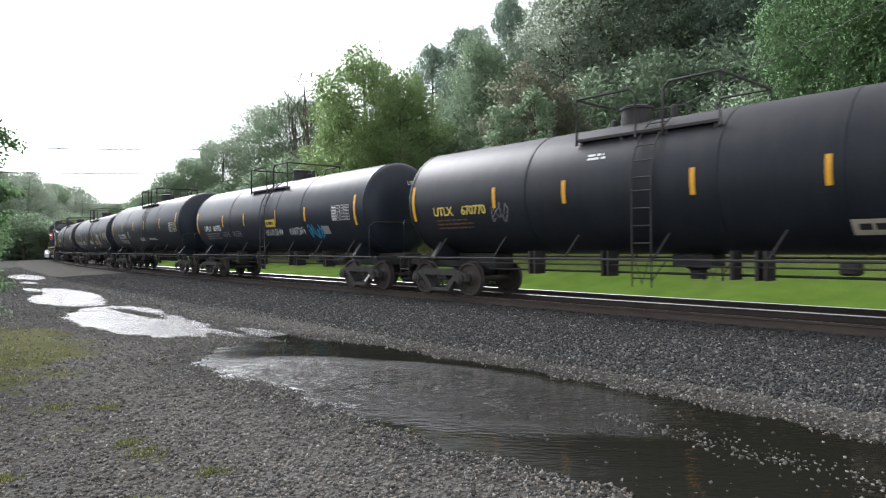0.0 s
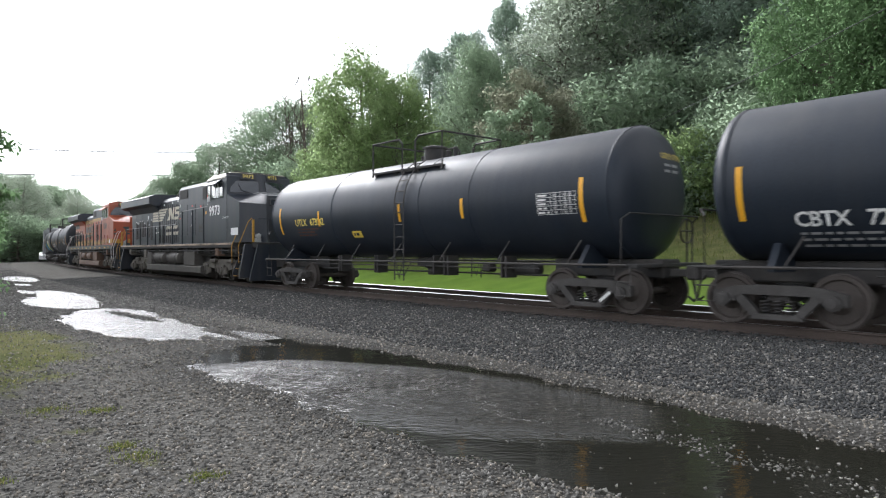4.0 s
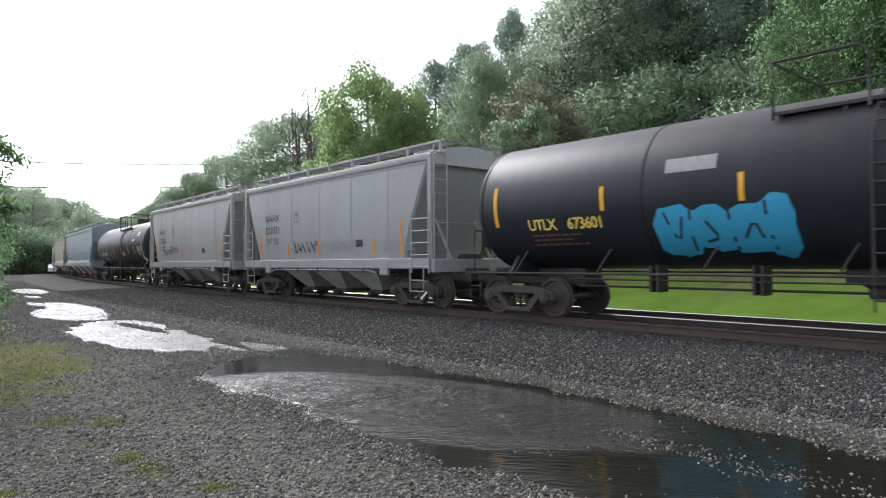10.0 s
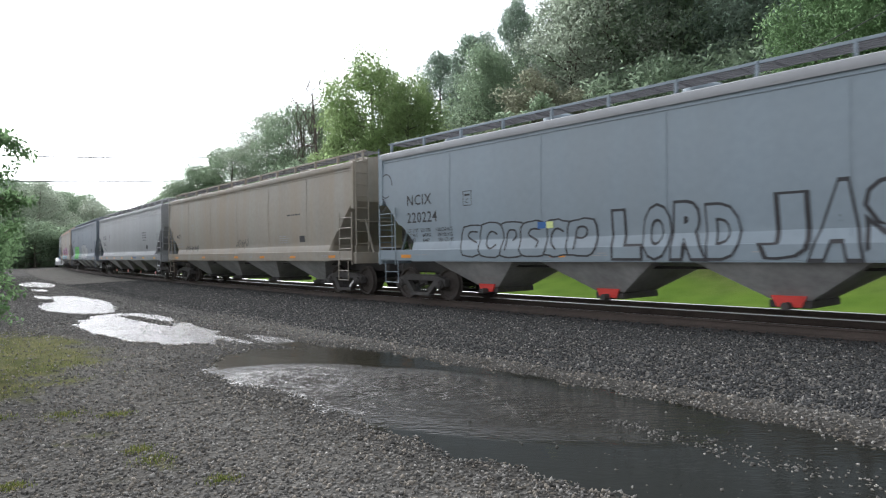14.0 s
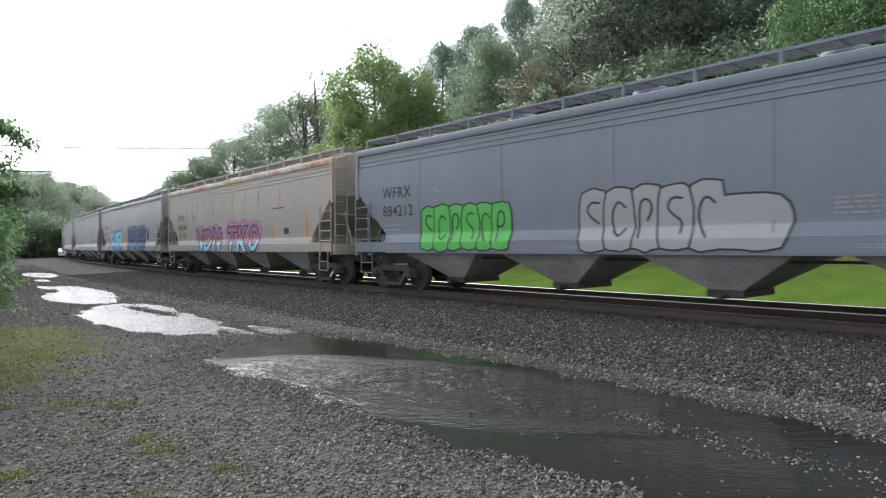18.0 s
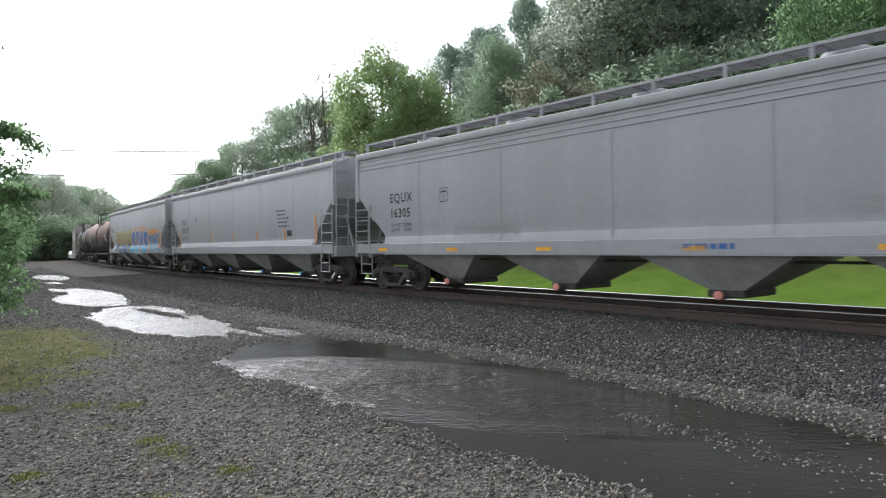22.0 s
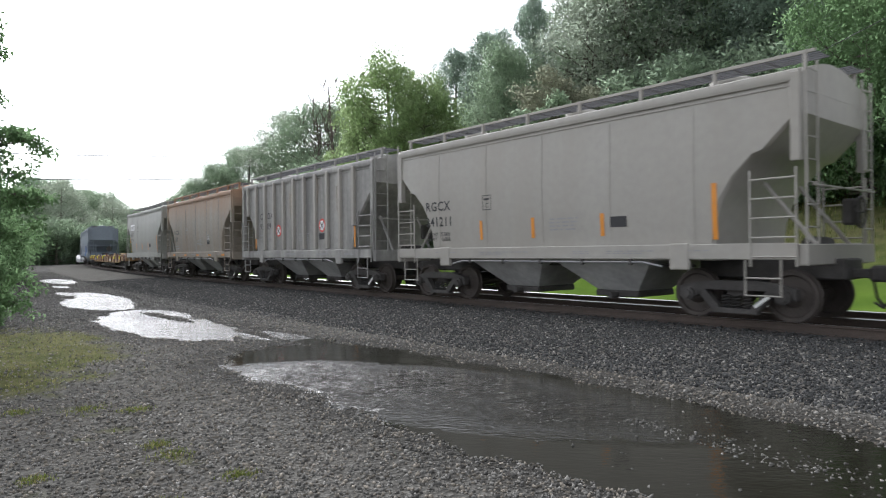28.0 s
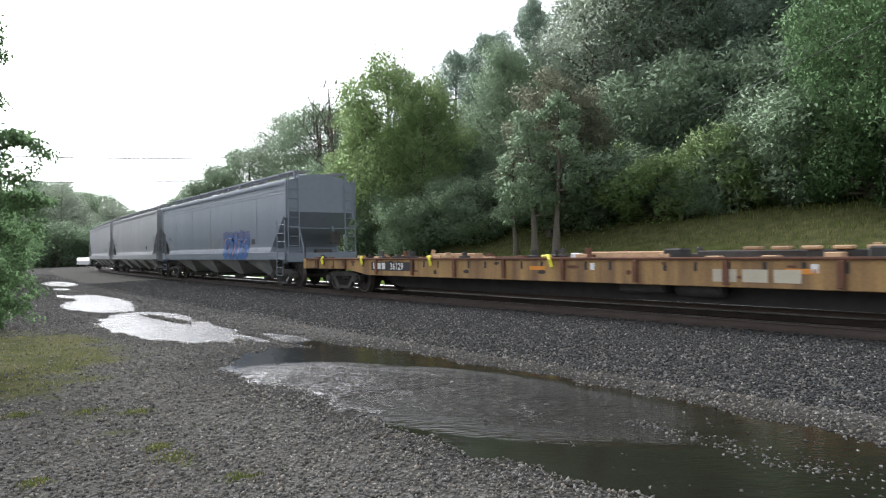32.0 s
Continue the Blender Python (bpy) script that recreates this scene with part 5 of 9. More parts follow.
def graffiti(car, x0, x1, z0, z1, count, fill, edge, rng_seed, side_y, glow=None, accent=None, fat=0.3, fill2=None, split=0.45, fill3=None, bubble=False, hollow=False, spots=None, rim=0.13):
    """A painted piece: fat letter-like strokes with outlines, shine and colour bands, spelling nothing."""
    rng = random.Random(rng_seed)
    w = (x1 - x0) / count
    zm = z0 + (z1 - z0) * split
    fw = min(fat * w, 0.34 * (z1 - z0))
    if glow:
        for k in range(count):
            painted(car, "graffiti", [blob(x0 + (k + 0.5) * w, (z0 + z1) / 2 + 0.1 * (z1 - z0), w * 1.35, (z1 - z0) * 1.12, rng, 16, 0.1)], glow, side_y, 0.004, "thin sprayed colour cloud")
    for k in range(count):
        u0 = x0 + k * w
        if bubble:
            st = rng.getstate()
            cx, cz, hh = u0 + w / 2, (z0 + z1) / 2, (z1 - z0) * rng.uniform(0.92, 1.0)
            lift = 0.008 + 0.003 * (k % 2)
            st = rng.getstate()
            painted(car, "graffiti", [blob(cx, cz, w * 1.2 + 0.09, hh + 0.08, rng, 22, 0.0, 0.045)], edge, side_y, lift, "dark graffiti outline")
            rng.setstate(st)
            painted(car, "graffiti", [blob(cx, cz, w * 1.2, hh, rng, 22, 0.0, 0.045)], fill, side_y, lift + 0.0015, "rounded graffiti letter")
            g = GLYPHS[(0, 6, 3)[k % 3]][: 5 + k % 2]
            strokes(car, [rounded([(u0 + 0.2 * w + 0.6 * w * a, z0 + (0.22 + 0.56 * b) * (z1 - z0)) for a, b in g])], 0.045, edge, side_y, 0.018)
            continue
        g = GLYPHS[(k * 3 + rng_seed) % len(GLYPHS)]
        tilt = rng.uniform(-0.08, 0.12)
        lo, hi = z0 + fw / 2, z1 - fw / 2 - rng.uniform(0, 0.12) * (z1 - z0)
        pts = rounded([(u0 + 0.12 * w + 0.76 * w * a + tilt * w * b, lo + (hi - lo) * b) for a, b in g], 3)
        thick_line(car, pts, fw + rim, edge, side_y, 0.008 + 0.0012 * (k % 3), "graffiti", "dark graffiti outline")
        thick_line(car, pts, fw, fill, side_y, 0.013 + 0.0012 * (k % 3), "graffiti", "graffiti letter")
        if hollow:
            continue
        for mat_, lo_, hi_ in ((fill2, -9, zm), (fill3, zm, zm + 0.28 * (z1 - z0))):
            run = []
            for p in pts + [(0, 99)]:
                if mat_ and lo_ <= p[1] < hi_:
                    run.append(p)
                else:
                    if len(run) > 1:
                        thick_line(car, run, fw * 0.985, mat_, side_y, 0.018, "graffiti")
                    run = []
        if accent:
            strokes(car, [[(a - fw * 0.28, b + fw * 0.12) for a, b in pts[1: max(3, len(pts) // 3)]]], 0.035, accent, side_y, 0.024)
        if spots:
            for _ in range(3):
                r = rng.uniform(0.04, 0.08)
                a, b = rng.choice(pts)
                painted(car, "graffiti", [[(a + r * math.cos(t), b + r * math.sin(t)) for t in (math.pi * i / 4 for i in range(8))]], spots, side_y, 0.022)


def letter_faces(ch, bold):
    """Outline of one capital as points and triangles, scaled to the unit square by its plain form."""
    made = []
    for off in (0.0, bold):
        cu = bpy.data.curves.new("writing", "FONT")
        cu.body, cu.size, cu.offset, cu.resolution_u = ch, 1.0, off, 3
        tmp = bpy.data.objects.new("writing", cu)
        scene.collection.objects.link(tmp)
        me = bpy.data.meshes.new_from_object(tmp)
        bpy.data.objects.remove(tmp)
        bpy.data.curves.remove(cu)
        made.append(me)
    xs, zs = [v.co.x for v in made[0].vertices], [v.co.y for v in made[0].vertices]
    x0, z0, w, h = min(xs), min(zs), max(max(xs) - min(xs), 0.3), max(zs) - min(zs)
    out = ([((v.co.x - x0) / w, (v.co.y - z0) / h) for v in made[1].vertices], [tuple(f.vertices) for f in made[1].polygons])
    for me in made:
        bpy.data.meshes.remove(me)
    return out


def spray_letter(car, ch, box, mat, bold, side_y, lift, below=None, above=None, lean=0.0, label=""):
    """One painted letter that fills the box (x0, x1, z0, z1), cut at the heights below or above, laid on the side."""
    x0, x1, z0, z1 = box
    pts, faces = letter_faces(ch, bold)
    bm = bmesh.new()
    vs = [bm.verts.new((x0 + (x1 - x0) * a + lean * (b - 0.5) * (z1 - z0), 0, z0 + (z1 - z0) * b)) for a, b in pts]
    for f in faces:
        try:
            bm.faces.new([vs[i] for i in f])
        except ValueError:
            pass
    bmesh.ops.triangulate(bm, faces=bm.faces)
    low, high = min(v.co.z for v in bm.verts), max(v.co.z for v in bm.verts)
    cuts = [1.395, 1.405, 1.64] + [low + (high - low) * k / 7 for k in range(1, 7)]
    for z in cuts:
        bmesh.ops.bisect_plane(bm, geom=bm.verts[:] + bm.edges[:] + bm.faces[:], plane_co=(0, 0, z), plane_no=(0, 0, 1))
    if below is not None:
        bmesh.ops.bisect_plane(bm, geom=bm.verts[:] + bm.edges[:] + bm.faces[:], plane_co=(0, 0, below), plane_no=(0, 0, 1), clear_outer=True)
    if above is not None:
        bmesh.ops.bisect_plane(bm, geom=bm.verts[:] + bm.edges[:] + bm.faces[:], plane_co=(0, 0, above), plane_no=(0, 0, 1), clear_inner=True)
    for v in bm.verts:
        v.co.y = side_y(v.co.x, v.co.z) - lift
    me = bpy.data.meshes.new("graffiti")
    bm.to_mesh(me)
    bm.free()
    if not me.polygons:
        return None
    me.materials.append(MATS[mat])
    return part("graffiti", me, mat, car, label)


def piece(car, text, x0, x1, z0, z1, fill, edge, side_y, seed=1, rim=0.07, fat=0.03, bands=(), shade=None, glow=None, line=None):
    """A graffiti piece: block letters with a dark outline, a drop shade and colour bands (paint, from, to as shares of the height)."""
    rng = random.Random(seed)
    w = (x1 - x0) / len(text)
    if glow:
        for k in range(len(text)):
            painted(car, "graffiti", [blob(x0 + (k + 0.5) * w, (z0 + z1) / 2 + 0.08, w * 1.3, (z1 - z0) * 1.1, rng, 16, 0.1)], glow, side_y, 0.004, "thin sprayed colour cloud")
    for k, ch in enumerate(text):
        if ch == " ":
            continue
        top = z1 - rng.uniform(0, 0.1) * (z1 - z0)
        box = (x0 + k * w + 0.12 * w, x0 + (k + 1) * w - 0.12 * w, z0 + 0.08, top - 0.06)
        lean = rng.uniform(-0.06, 0.1)
        lift = 0.007 + 0.0012 * (k % 2)
        if shade:
            spray_letter(car, ch, (box[0] + 0.1, box[1] + 0.1, box[2] + 0.04, box[3] + 0.04), shade, fat + rim, side_y, lift - 0.002, lean=lean)
        spray_letter(car, ch, box, edge, fat + rim, side_y, lift + 0.002, lean=lean, label="dark graffiti outline")
        if fill:
            spray_letter(car, ch, box, fill, fat, side_y, lift + 0.005, lean=lean, label="painted graffiti letter")
        for mat, a, b in bands:
            za, zb = z0 + (z1 - z0) * a, z0 + (z1 - z0) * b
            spray_letter(car, ch, box, mat, fat, side_y, lift + 0.0065 + 0.001 * a, below=zb, above=za, lean=lean)
        if line:
            spray_letter(car, ch, box, line, fat - 0.035, side_y, lift + 0.009, lean=lean)


def stains(car, spots, mat, side_y, seed=1):
    """Runs of rust or soot down the side: (x, top, length, width)."""
    rng = random.Random(seed)
    for x, z, ln, w in spots:
        ln, w = ln * 1.2, w * 0.5
        left = [(x - w / 2 * f * rng.uniform(0.7, 1.1), z - ln * g) for f, g in ((0.7, 0), (1, 0.15), (0.9, 0.4), (0.6, 0.7), (0.25, 1.0))]
        right = [(x + w / 2 * f * rng.uniform(0.7, 1.1), z - ln * g) for f, g in ((0.25, 0.97), (0.6, 0.65), (0.9, 0.35), (1, 0.12), (0.7, 0.0))]
        painted(car, "stain", [left + right], mat, side_y, 0.0035, "faint run of rust")


def scribble(car, x0, x1, z, size, mat, seed, side_y, width=0.035):
    """Quick marker tags: loops and zigzags."""
    rng = random.Random(seed)
    lines, u = [], x0
    while u < x1:
        w = size * rng.uniform(0.5, 0.9)
        pts = []
        for i in range(9):
            a = i / 8 * 2 * math.pi * rng.uniform(0.7, 1.2)
            pts.append((u + w * (0.5 + 0.45 * math.cos(a + u)) + w * 0.06 * i / 8, z + size * (0.5 + 0.5 * math.sin(a * rng.choice((1, 2)) + u * 2))))
        lines.append(pts)
        u += w * 0.95
    return strokes(car, lines, width, mat, side_y, 0.008, "tag")


def new_car(name, label, category="freight car", group="freight cars of the train"):
    k = len(TRAIN)
    car = thing(name, label, category, group)
    L = CUTS[k + 1] - CUTS[k]
    TRAIN.append((car, CUTS[k] + L / 2, L))
    return car, L


def ladder(name, car, p0, p1, along, rungs, mat, r=0.018, label=""):
    """Two stiles from p0 to p1, offset by the vector along, with rungs between."""
    a, b, o = Vector(p0), Vector(p1), Vector(along)
    s = Shape().tube([a, b], r * 1.2, 6).tube([a + o, b + o], r * 1.2, 6)
    for i in range(rungs):
        p = a.lerp(b, (i + 0.5) / rungs)
        s.tube([p, p + o], r, 5)
    return part(name, s, mat, car, label)


# ---- tank cars ----
TANK = {"r": 1.50}


def tank_side(x, z):
    """The near side of the tank that is being built."""
    r = TANK["r"]
    return -math.sqrt(max(0.0, r ** 2 - (z - 1.12 - r) ** 2))


def tank_car(label, number, mat="tank_black", ink="lettering_white", strips=(), seed=0, radius=1.5, rail_u=0.0, dome_u=0.3, strip_z=2.4, ends=(0.0, 0.0)):
    car, L = new_car("tank_car", label, "tank car")
    rng = random.Random(seed)
    TANK["r"] = TANK_R = radius
    TANK_Z = 1.12 + radius
    e = L / 2 - 0.78
    prof = [(-e, 0.0)] + [(-e + 0.42 * (1 - math.cos(a)), TANK_R * math.sin(a) ** 0.62) for a in (math.pi / 2 * i / 8 for i in range(1, 9))]
    prof = prof + [(-a, b) for a, b in prof[::-1]]
    prof[0], prof[-1] = (-e, 0.02), (e, 0.02)
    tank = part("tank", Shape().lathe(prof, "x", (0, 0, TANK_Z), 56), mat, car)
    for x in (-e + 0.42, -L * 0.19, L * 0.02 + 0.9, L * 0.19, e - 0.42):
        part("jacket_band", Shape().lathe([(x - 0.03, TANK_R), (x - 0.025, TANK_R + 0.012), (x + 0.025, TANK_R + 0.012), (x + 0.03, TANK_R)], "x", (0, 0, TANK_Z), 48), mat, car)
    # underframe: stub sills, bolsters, side pipes
    for q in (-1, 1):
        s = Shape().box(min(q * (L / 2 - 0.55), q * (L / 2 - 3.4)), max(q * (L / 2 - 0.55), q * (L / 2 - 3.4)), -0.35, 0.35, 0.74, 1.14, 0.03)
        part("stub_sill", s, "steel_dark", car)
        b = Shape().plate([(-1.3, 0.95), (1.3, 0.95), (1.3, 1.06), (1.0, 1.45), (-1.0, 1.45), (-1.3, 1.06)], q * (L / 2 - 1.95) - 0.06, q * (L / 2 - 1.95) + 0.06, "yz")
        part("bolster", b, mat, car)
        s = Shape().box(min(q * (L / 2 - 0.95), q * (L / 2 - 0.5)), max(q * (L / 2 - 0.95), q * (L / 2 - 0.5)), -1.4, 1.4, 0.98, 1.05, 0.01)
        part("end_platform", s, "steel_dark", car)
        x = q * (L / 2 - 0.85)
        part("end_handrail", Shape().tube([(x, -1.42, 1.0), (x, -1.42, 1.95), (x + q * 0.12, -1.3, 2.08), (x + q * 0.2, 1.3, 2.08), (x, 1.42, 1.95), (x, 1.42, 1.0)], 0.02, 6), "steel_dark", car)
        part("corner_step", Shape().tube([(x - 0.16, -1.42, 1.0), (x - 0.16, -1.42, 0.42), (x + 0.2, -1.42, 0.42), (x + 0.2, -1.42, 1.0)], 0.016, 5).tube([(x - 0.16, -1.42, 0.7), (x + 0.2, -1.42, 0.7)], 0.014, 5), "steel_grime", car)
        truck(car, q * (L / 2 - 1.95), q > 0)
    for y in (-1.44, 1.44):
        part("side_pipe", Shape().tube([(-L / 2 + 0.7, y, 1.03), (L / 2 - 0.7, y, 1.03)], 0.028, 6), "steel_dark", car)
        for i in range(7):
            x = -L / 2 + 2.2 + i * (L - 4.4) / 6
            part("pipe_bracket", Shape().tube([(x, y, 1.03), (x + 0.25, y * 0.86, 1.55)], 0.02, 5), "steel_dark", car)
    part("brake_pipe", Shape().tube([(-L / 2 + 3.4, -0.6, 0.74), (L / 2 - 3.4, -0.6, 0.74)], 0.028, 6), "steel_dark", car)
    part("brake_pipe", Shape().tube([(-L / 2 + 3.4, -0.9, 0.9), (L / 2 - 3.4, -0.9, 0.9)], 0.02, 6), "steel_dark", car)
    for x in (-3.55, -3.4, -1.5, -1.36, 1.3, 1.75, 1.9, 3.9, 4.05):
        part("pipe_hanger", Shape().box(x - 0.03, x + 0.03, -0.95, -0.55, 0.66, 1.2, 0.008), "steel_dark", car)
    part("outlet_valve", Shape().lathe([(0.62, 0.05), (0.62, 0.16), (0.8, 0.17), (0.86, 0.28), (1.2, 0.28)], "z", (0.2, 0, 0), 14).box(-0.25, 0.65, -0.28, 0.28, 0.86, 1.14, 0.04), "steel_dark", car)
    part("brake_gear", Shape().lathe([(-0.45, 0.12), (-0.45, 0.17), (0.35, 0.17), (0.4, 0.1)], "x", (4.4, -0.5, 0.88), 14).box(3.0, 3.3, -0.75, -0.45, 0.78, 1.0, 0.04), "steel_dark", car)
    part("brake_wheel", Shape().tube([(L / 2 - 0.62, 0.75 + 0.27 * math.cos(a), 1.75 + 0.27 * math.sin(a)) for a in (math.pi * i / 8 for i in range(16))], 0.018, 5, True).tube([(L / 2 - 0.62, 0.48, 1.75), (L / 2 - 0.62, 1.02, 1.75)], 0.014, 5).tube([(L / 2 - 0.62, 0.75, 1.0), (L / 2 - 0.62, 0.75, 2.02)], 0.02, 5), "steel_dark", car)
    couplers(car, L)
    # top platform with rails, dome and ladders
    top = TANK_Z + TANK_R
    deck = TANK_Z + math.sqrt(TANK_R ** 2 - 1.08 ** 2) + 0.12
    hz = deck + 0.88
    s = Shape()
    for y in (-1, 1):
        s.box(rail_u - 1.55, rail_u + 1.55, *sorted((y * 0.82, y * 1.1)), deck - 0.03, deck, 0.006)
        s.box(rail_u - 1.6, rail_u + 1.6, *sorted((y * 1.1, y * 1.14)), deck - 0.05, deck + 0.015, 0.006)
        for x in (-1.5, -0.5, 0.5, 1.5):
            s.box(rail_u + x - 0.04, rail_u + x + 0.04, *sorted((y * 0.98, y * 1.1)), deck - 0.16, deck - 0.03, 0.008)
    part("platform", s, "steel_dark", car, "black grated top platform")
    for y in (-1, 1):
        yy = y * 1.13
        for x0, x1, corner in ((-1.6, -0.15, 0), (0.45, 1.6, 1)):
            a, b = rail_u + x0, rail_u + x1
            if corner:
                pts = [(a, yy, deck - 0.12), (a, yy, hz - 0.14), (a + 0.14, yy, hz), (b, yy, hz), (b, yy, deck - 0.12)]
            else:
                pts = [(a, yy, deck - 0.12), (a, yy, hz), (b - 0.14, yy, hz), (b, yy, hz - 0.14), (b, yy, deck - 0.12)]
            part("safety_rail", Shape().tube(pts, 0.031, 6), "steel_dark", car)
    for x in (-1.6, 1.6):
        part("safety_rail", Shape().tube([(rail_u + x, -1.13, hz), (rail_u + x, 1.13, hz)], 0.028, 6), "steel_dark", car)
    part("manway", Shape().lathe([(top - 0.12, 0.34), (top + 0.3, 0.34), (top + 0.31, 0.37), (top + 0.36, 0.37), (top + 0.40, 0.26), (top + 0.41, 0.04)], "z", (dome_u, 0, 0), 24), "steel_dark", car, "round black manway dome")
    for dx, r, h in ((0.55, 0.09, 0.2), (0.85, 0.07, 0.28), (-0.6, 0.08, 0.16)):
        part("valve", Shape().lathe([(top - 0.08, r), (top + h, r), (top + h + 0.03, r * 0.6)], "z", (dome_u + dx, 0.05, 0), 10), "steel_dark", car)
    for y in (-1, 1):
        for q in range(5):
            a0, a1 = radians(62 - q * 13), radians(62 - (q + 1) * 13)
            r = TANK_R + 0.07
            ladder("ladder", car, (rail_u - 0.02, y * r * math.cos(a0), TANK_Z + r * math.sin(a0)), (rail_u - 0.02, y * r * math.cos(a1), TANK_Z + r * math.sin(a1)), (0.42, 0, 0), 1, "steel_dark", 0.015)
        ladder("ladder", car, (rail_u - 0.02, y * (TANK_R + 0.07), TANK_Z), (rail_u - 0.02, y * (TANK_R + 0.05), 0.5), (0.42, 0, 0), 6, "steel_dark", 0.015)
        part("ladder_foot", Shape().tube([(rail_u - 0.02, y * (TANK_R + 0.05), 1.2), (rail_u + 0.19, y * (TANK_R + 0.05), 0.55), (rail_u + 0.4, y * (TANK_R + 0.05), 1.2)], 0.013, 5).tube([(rail_u + 0.7, y * TANK_R, 1.05), (rail_u + 0.4, y * (TANK_R + 0.05), 0.62)], 0.014, 5), "steel_dark", car)
    # reflective strips, number, small print
    for x in strips:
        panel(car, "reflector", x - 0.05, x + 0.05, strip_z - 0.25, strip_z + 0.25, "reflector", tank_side, 0.008, "yellow reflective strip")
    for x in ends:
        panel(car, "reflector", x - 0.055, x + 0.055, strip_z - 0.47, strip_z + 0.47, "reflector", tank_side, 0.008, "tall yellow reflective strip", n=10)
    code, weights, size = MARKS.get(number, ("", "", 0.36))
    x, gap, mark_z = TANK_MARK_AT.get(number, (-L / 2 + 2.3, 0.0, 2.2))
    if code:
        letters(car, code, x, mark_z, size, ink, tank_side, bold=0.006, name="owner_code", spacing=0.9)
    letters(car, number, x + gap, mark_z, size, ink, tank_side, bold=0.006, name="car_number", spacing=0.9)
    if weights:
        letters(car, weights, x + 0.05, mark_z - 0.2, 0.14, ink, tank_side, name="weights")
        plate_sign(car, x + gap + size * 4.3, mark_z, ink, tank_side)
    elif number != "6294" and number != "20996":
        text_bars(car, x + 0.05, mark_z - 0.14, 1.6, 3, "rust" if ink == "lettering_yellow" else "stencil_grey", tank_side, rng, 0.04, 0.1)
    tx, tz = TABLE_AT.get(number, (ends[1] - 1.22, strip_z - 0.28))
    s = Shape()
    for i in range(6):
        z = tz + i * 0.094
        s.add([(tx, tank_side(tx, z) - 0.006, z), (tx + 1.08, tank_side(tx, z) - 0.006, z), (tx + 1.08, tank_side(tx, z + 0.010) - 0.006, z + 0.010), (tx, tank_side(tx, z + 0.010) - 0.006, z + 0.010)], [(0, 1, 2, 3)])
    for i in range(7):
        for k in range(5):
            u, z0, z1 = tx + (i + 2) * 1.07 / 8 * (i > 0), tz + k * 0.094, tz + (k + 1) * 0.094
            s.add([(u, tank_side(u, z0) - 0.007, z0), (u + 0.010, tank_side(u, z0) - 0.007, z0), (u + 0.010, tank_side(u, z1) - 0.007, z1), (u, tank_side(u, z1) - 0.007, z1)], [(0, 1, 2, 3)])
    part("inspection_table", s, "lettering_white", car, "white stencilled inspection table")
    for k in range(5):
        text_bars(car, tx + 0.03, tz + 0.405 - 0.094 * k, 0.34, 1, "lettering_white", tank_side, rng, 0.04, 0.09)
        for u in (0.47, 0.74, 0.88):
            text_bars(car, tx + u, tz + 0.405 - 0.094 * k, 0.11, 1, "stencil_grey", tank_side, rng, 0.04, 0.09)
    # owner's code and number on the head that leads, bent to its dome
    head = lambda u, w: 0.42 * (1 - math.cos(math.asin(min(0.999, (math.hypot(u, w - TANK_Z) / TANK_R) ** (1 / 0.62)))))
    at = Matrix.Translation((e, 0, 0)) @ Matrix.Rotation(radians(90), 4, "Z")
    letters(car, (code + " " + number).strip(), 0.0, TANK_Z + 0.72, 0.19, ink, head, name="car_number", m=at, spacing=0.9)
    for k in range(2):
        s = Shape()
        z = TANK_Z + 0.56 - 0.13 * k
        for a, b in ((0.12, 0.36), (0.44, 0.72)):
            s.add([(u, head(u, v) - 0.007, v) for u, v in ((a, z), (b, z), (b, z + 0.06), (a, z + 0.06))], [(0, 1, 2, 3)])
        part("stencil_lines", s, "stencil_grey", car, m=at)
    return car, L, rng


def warning(car, L, text, fx, z, size, mat="lettering_white"):
    letters(car, text, fx * L / 2, z, size, mat, tank_side, name="warning_text", bold=0.005)


def yellow_plate(car, x, z, w=0.75, h=0.22, rng=None):
    panel(car, "notice", x, x + w, z, z + h, "placard_yellow", tank_side, 0.008, "small yellow notice")
    text_bars(car, x + 0.08, z + h * 0.3, w - 0.2, 1, "lettering_black", lambda u, v: tank_side(u, v) - 0.006, rng or random.Random(1), h * 0.4, 0.1)


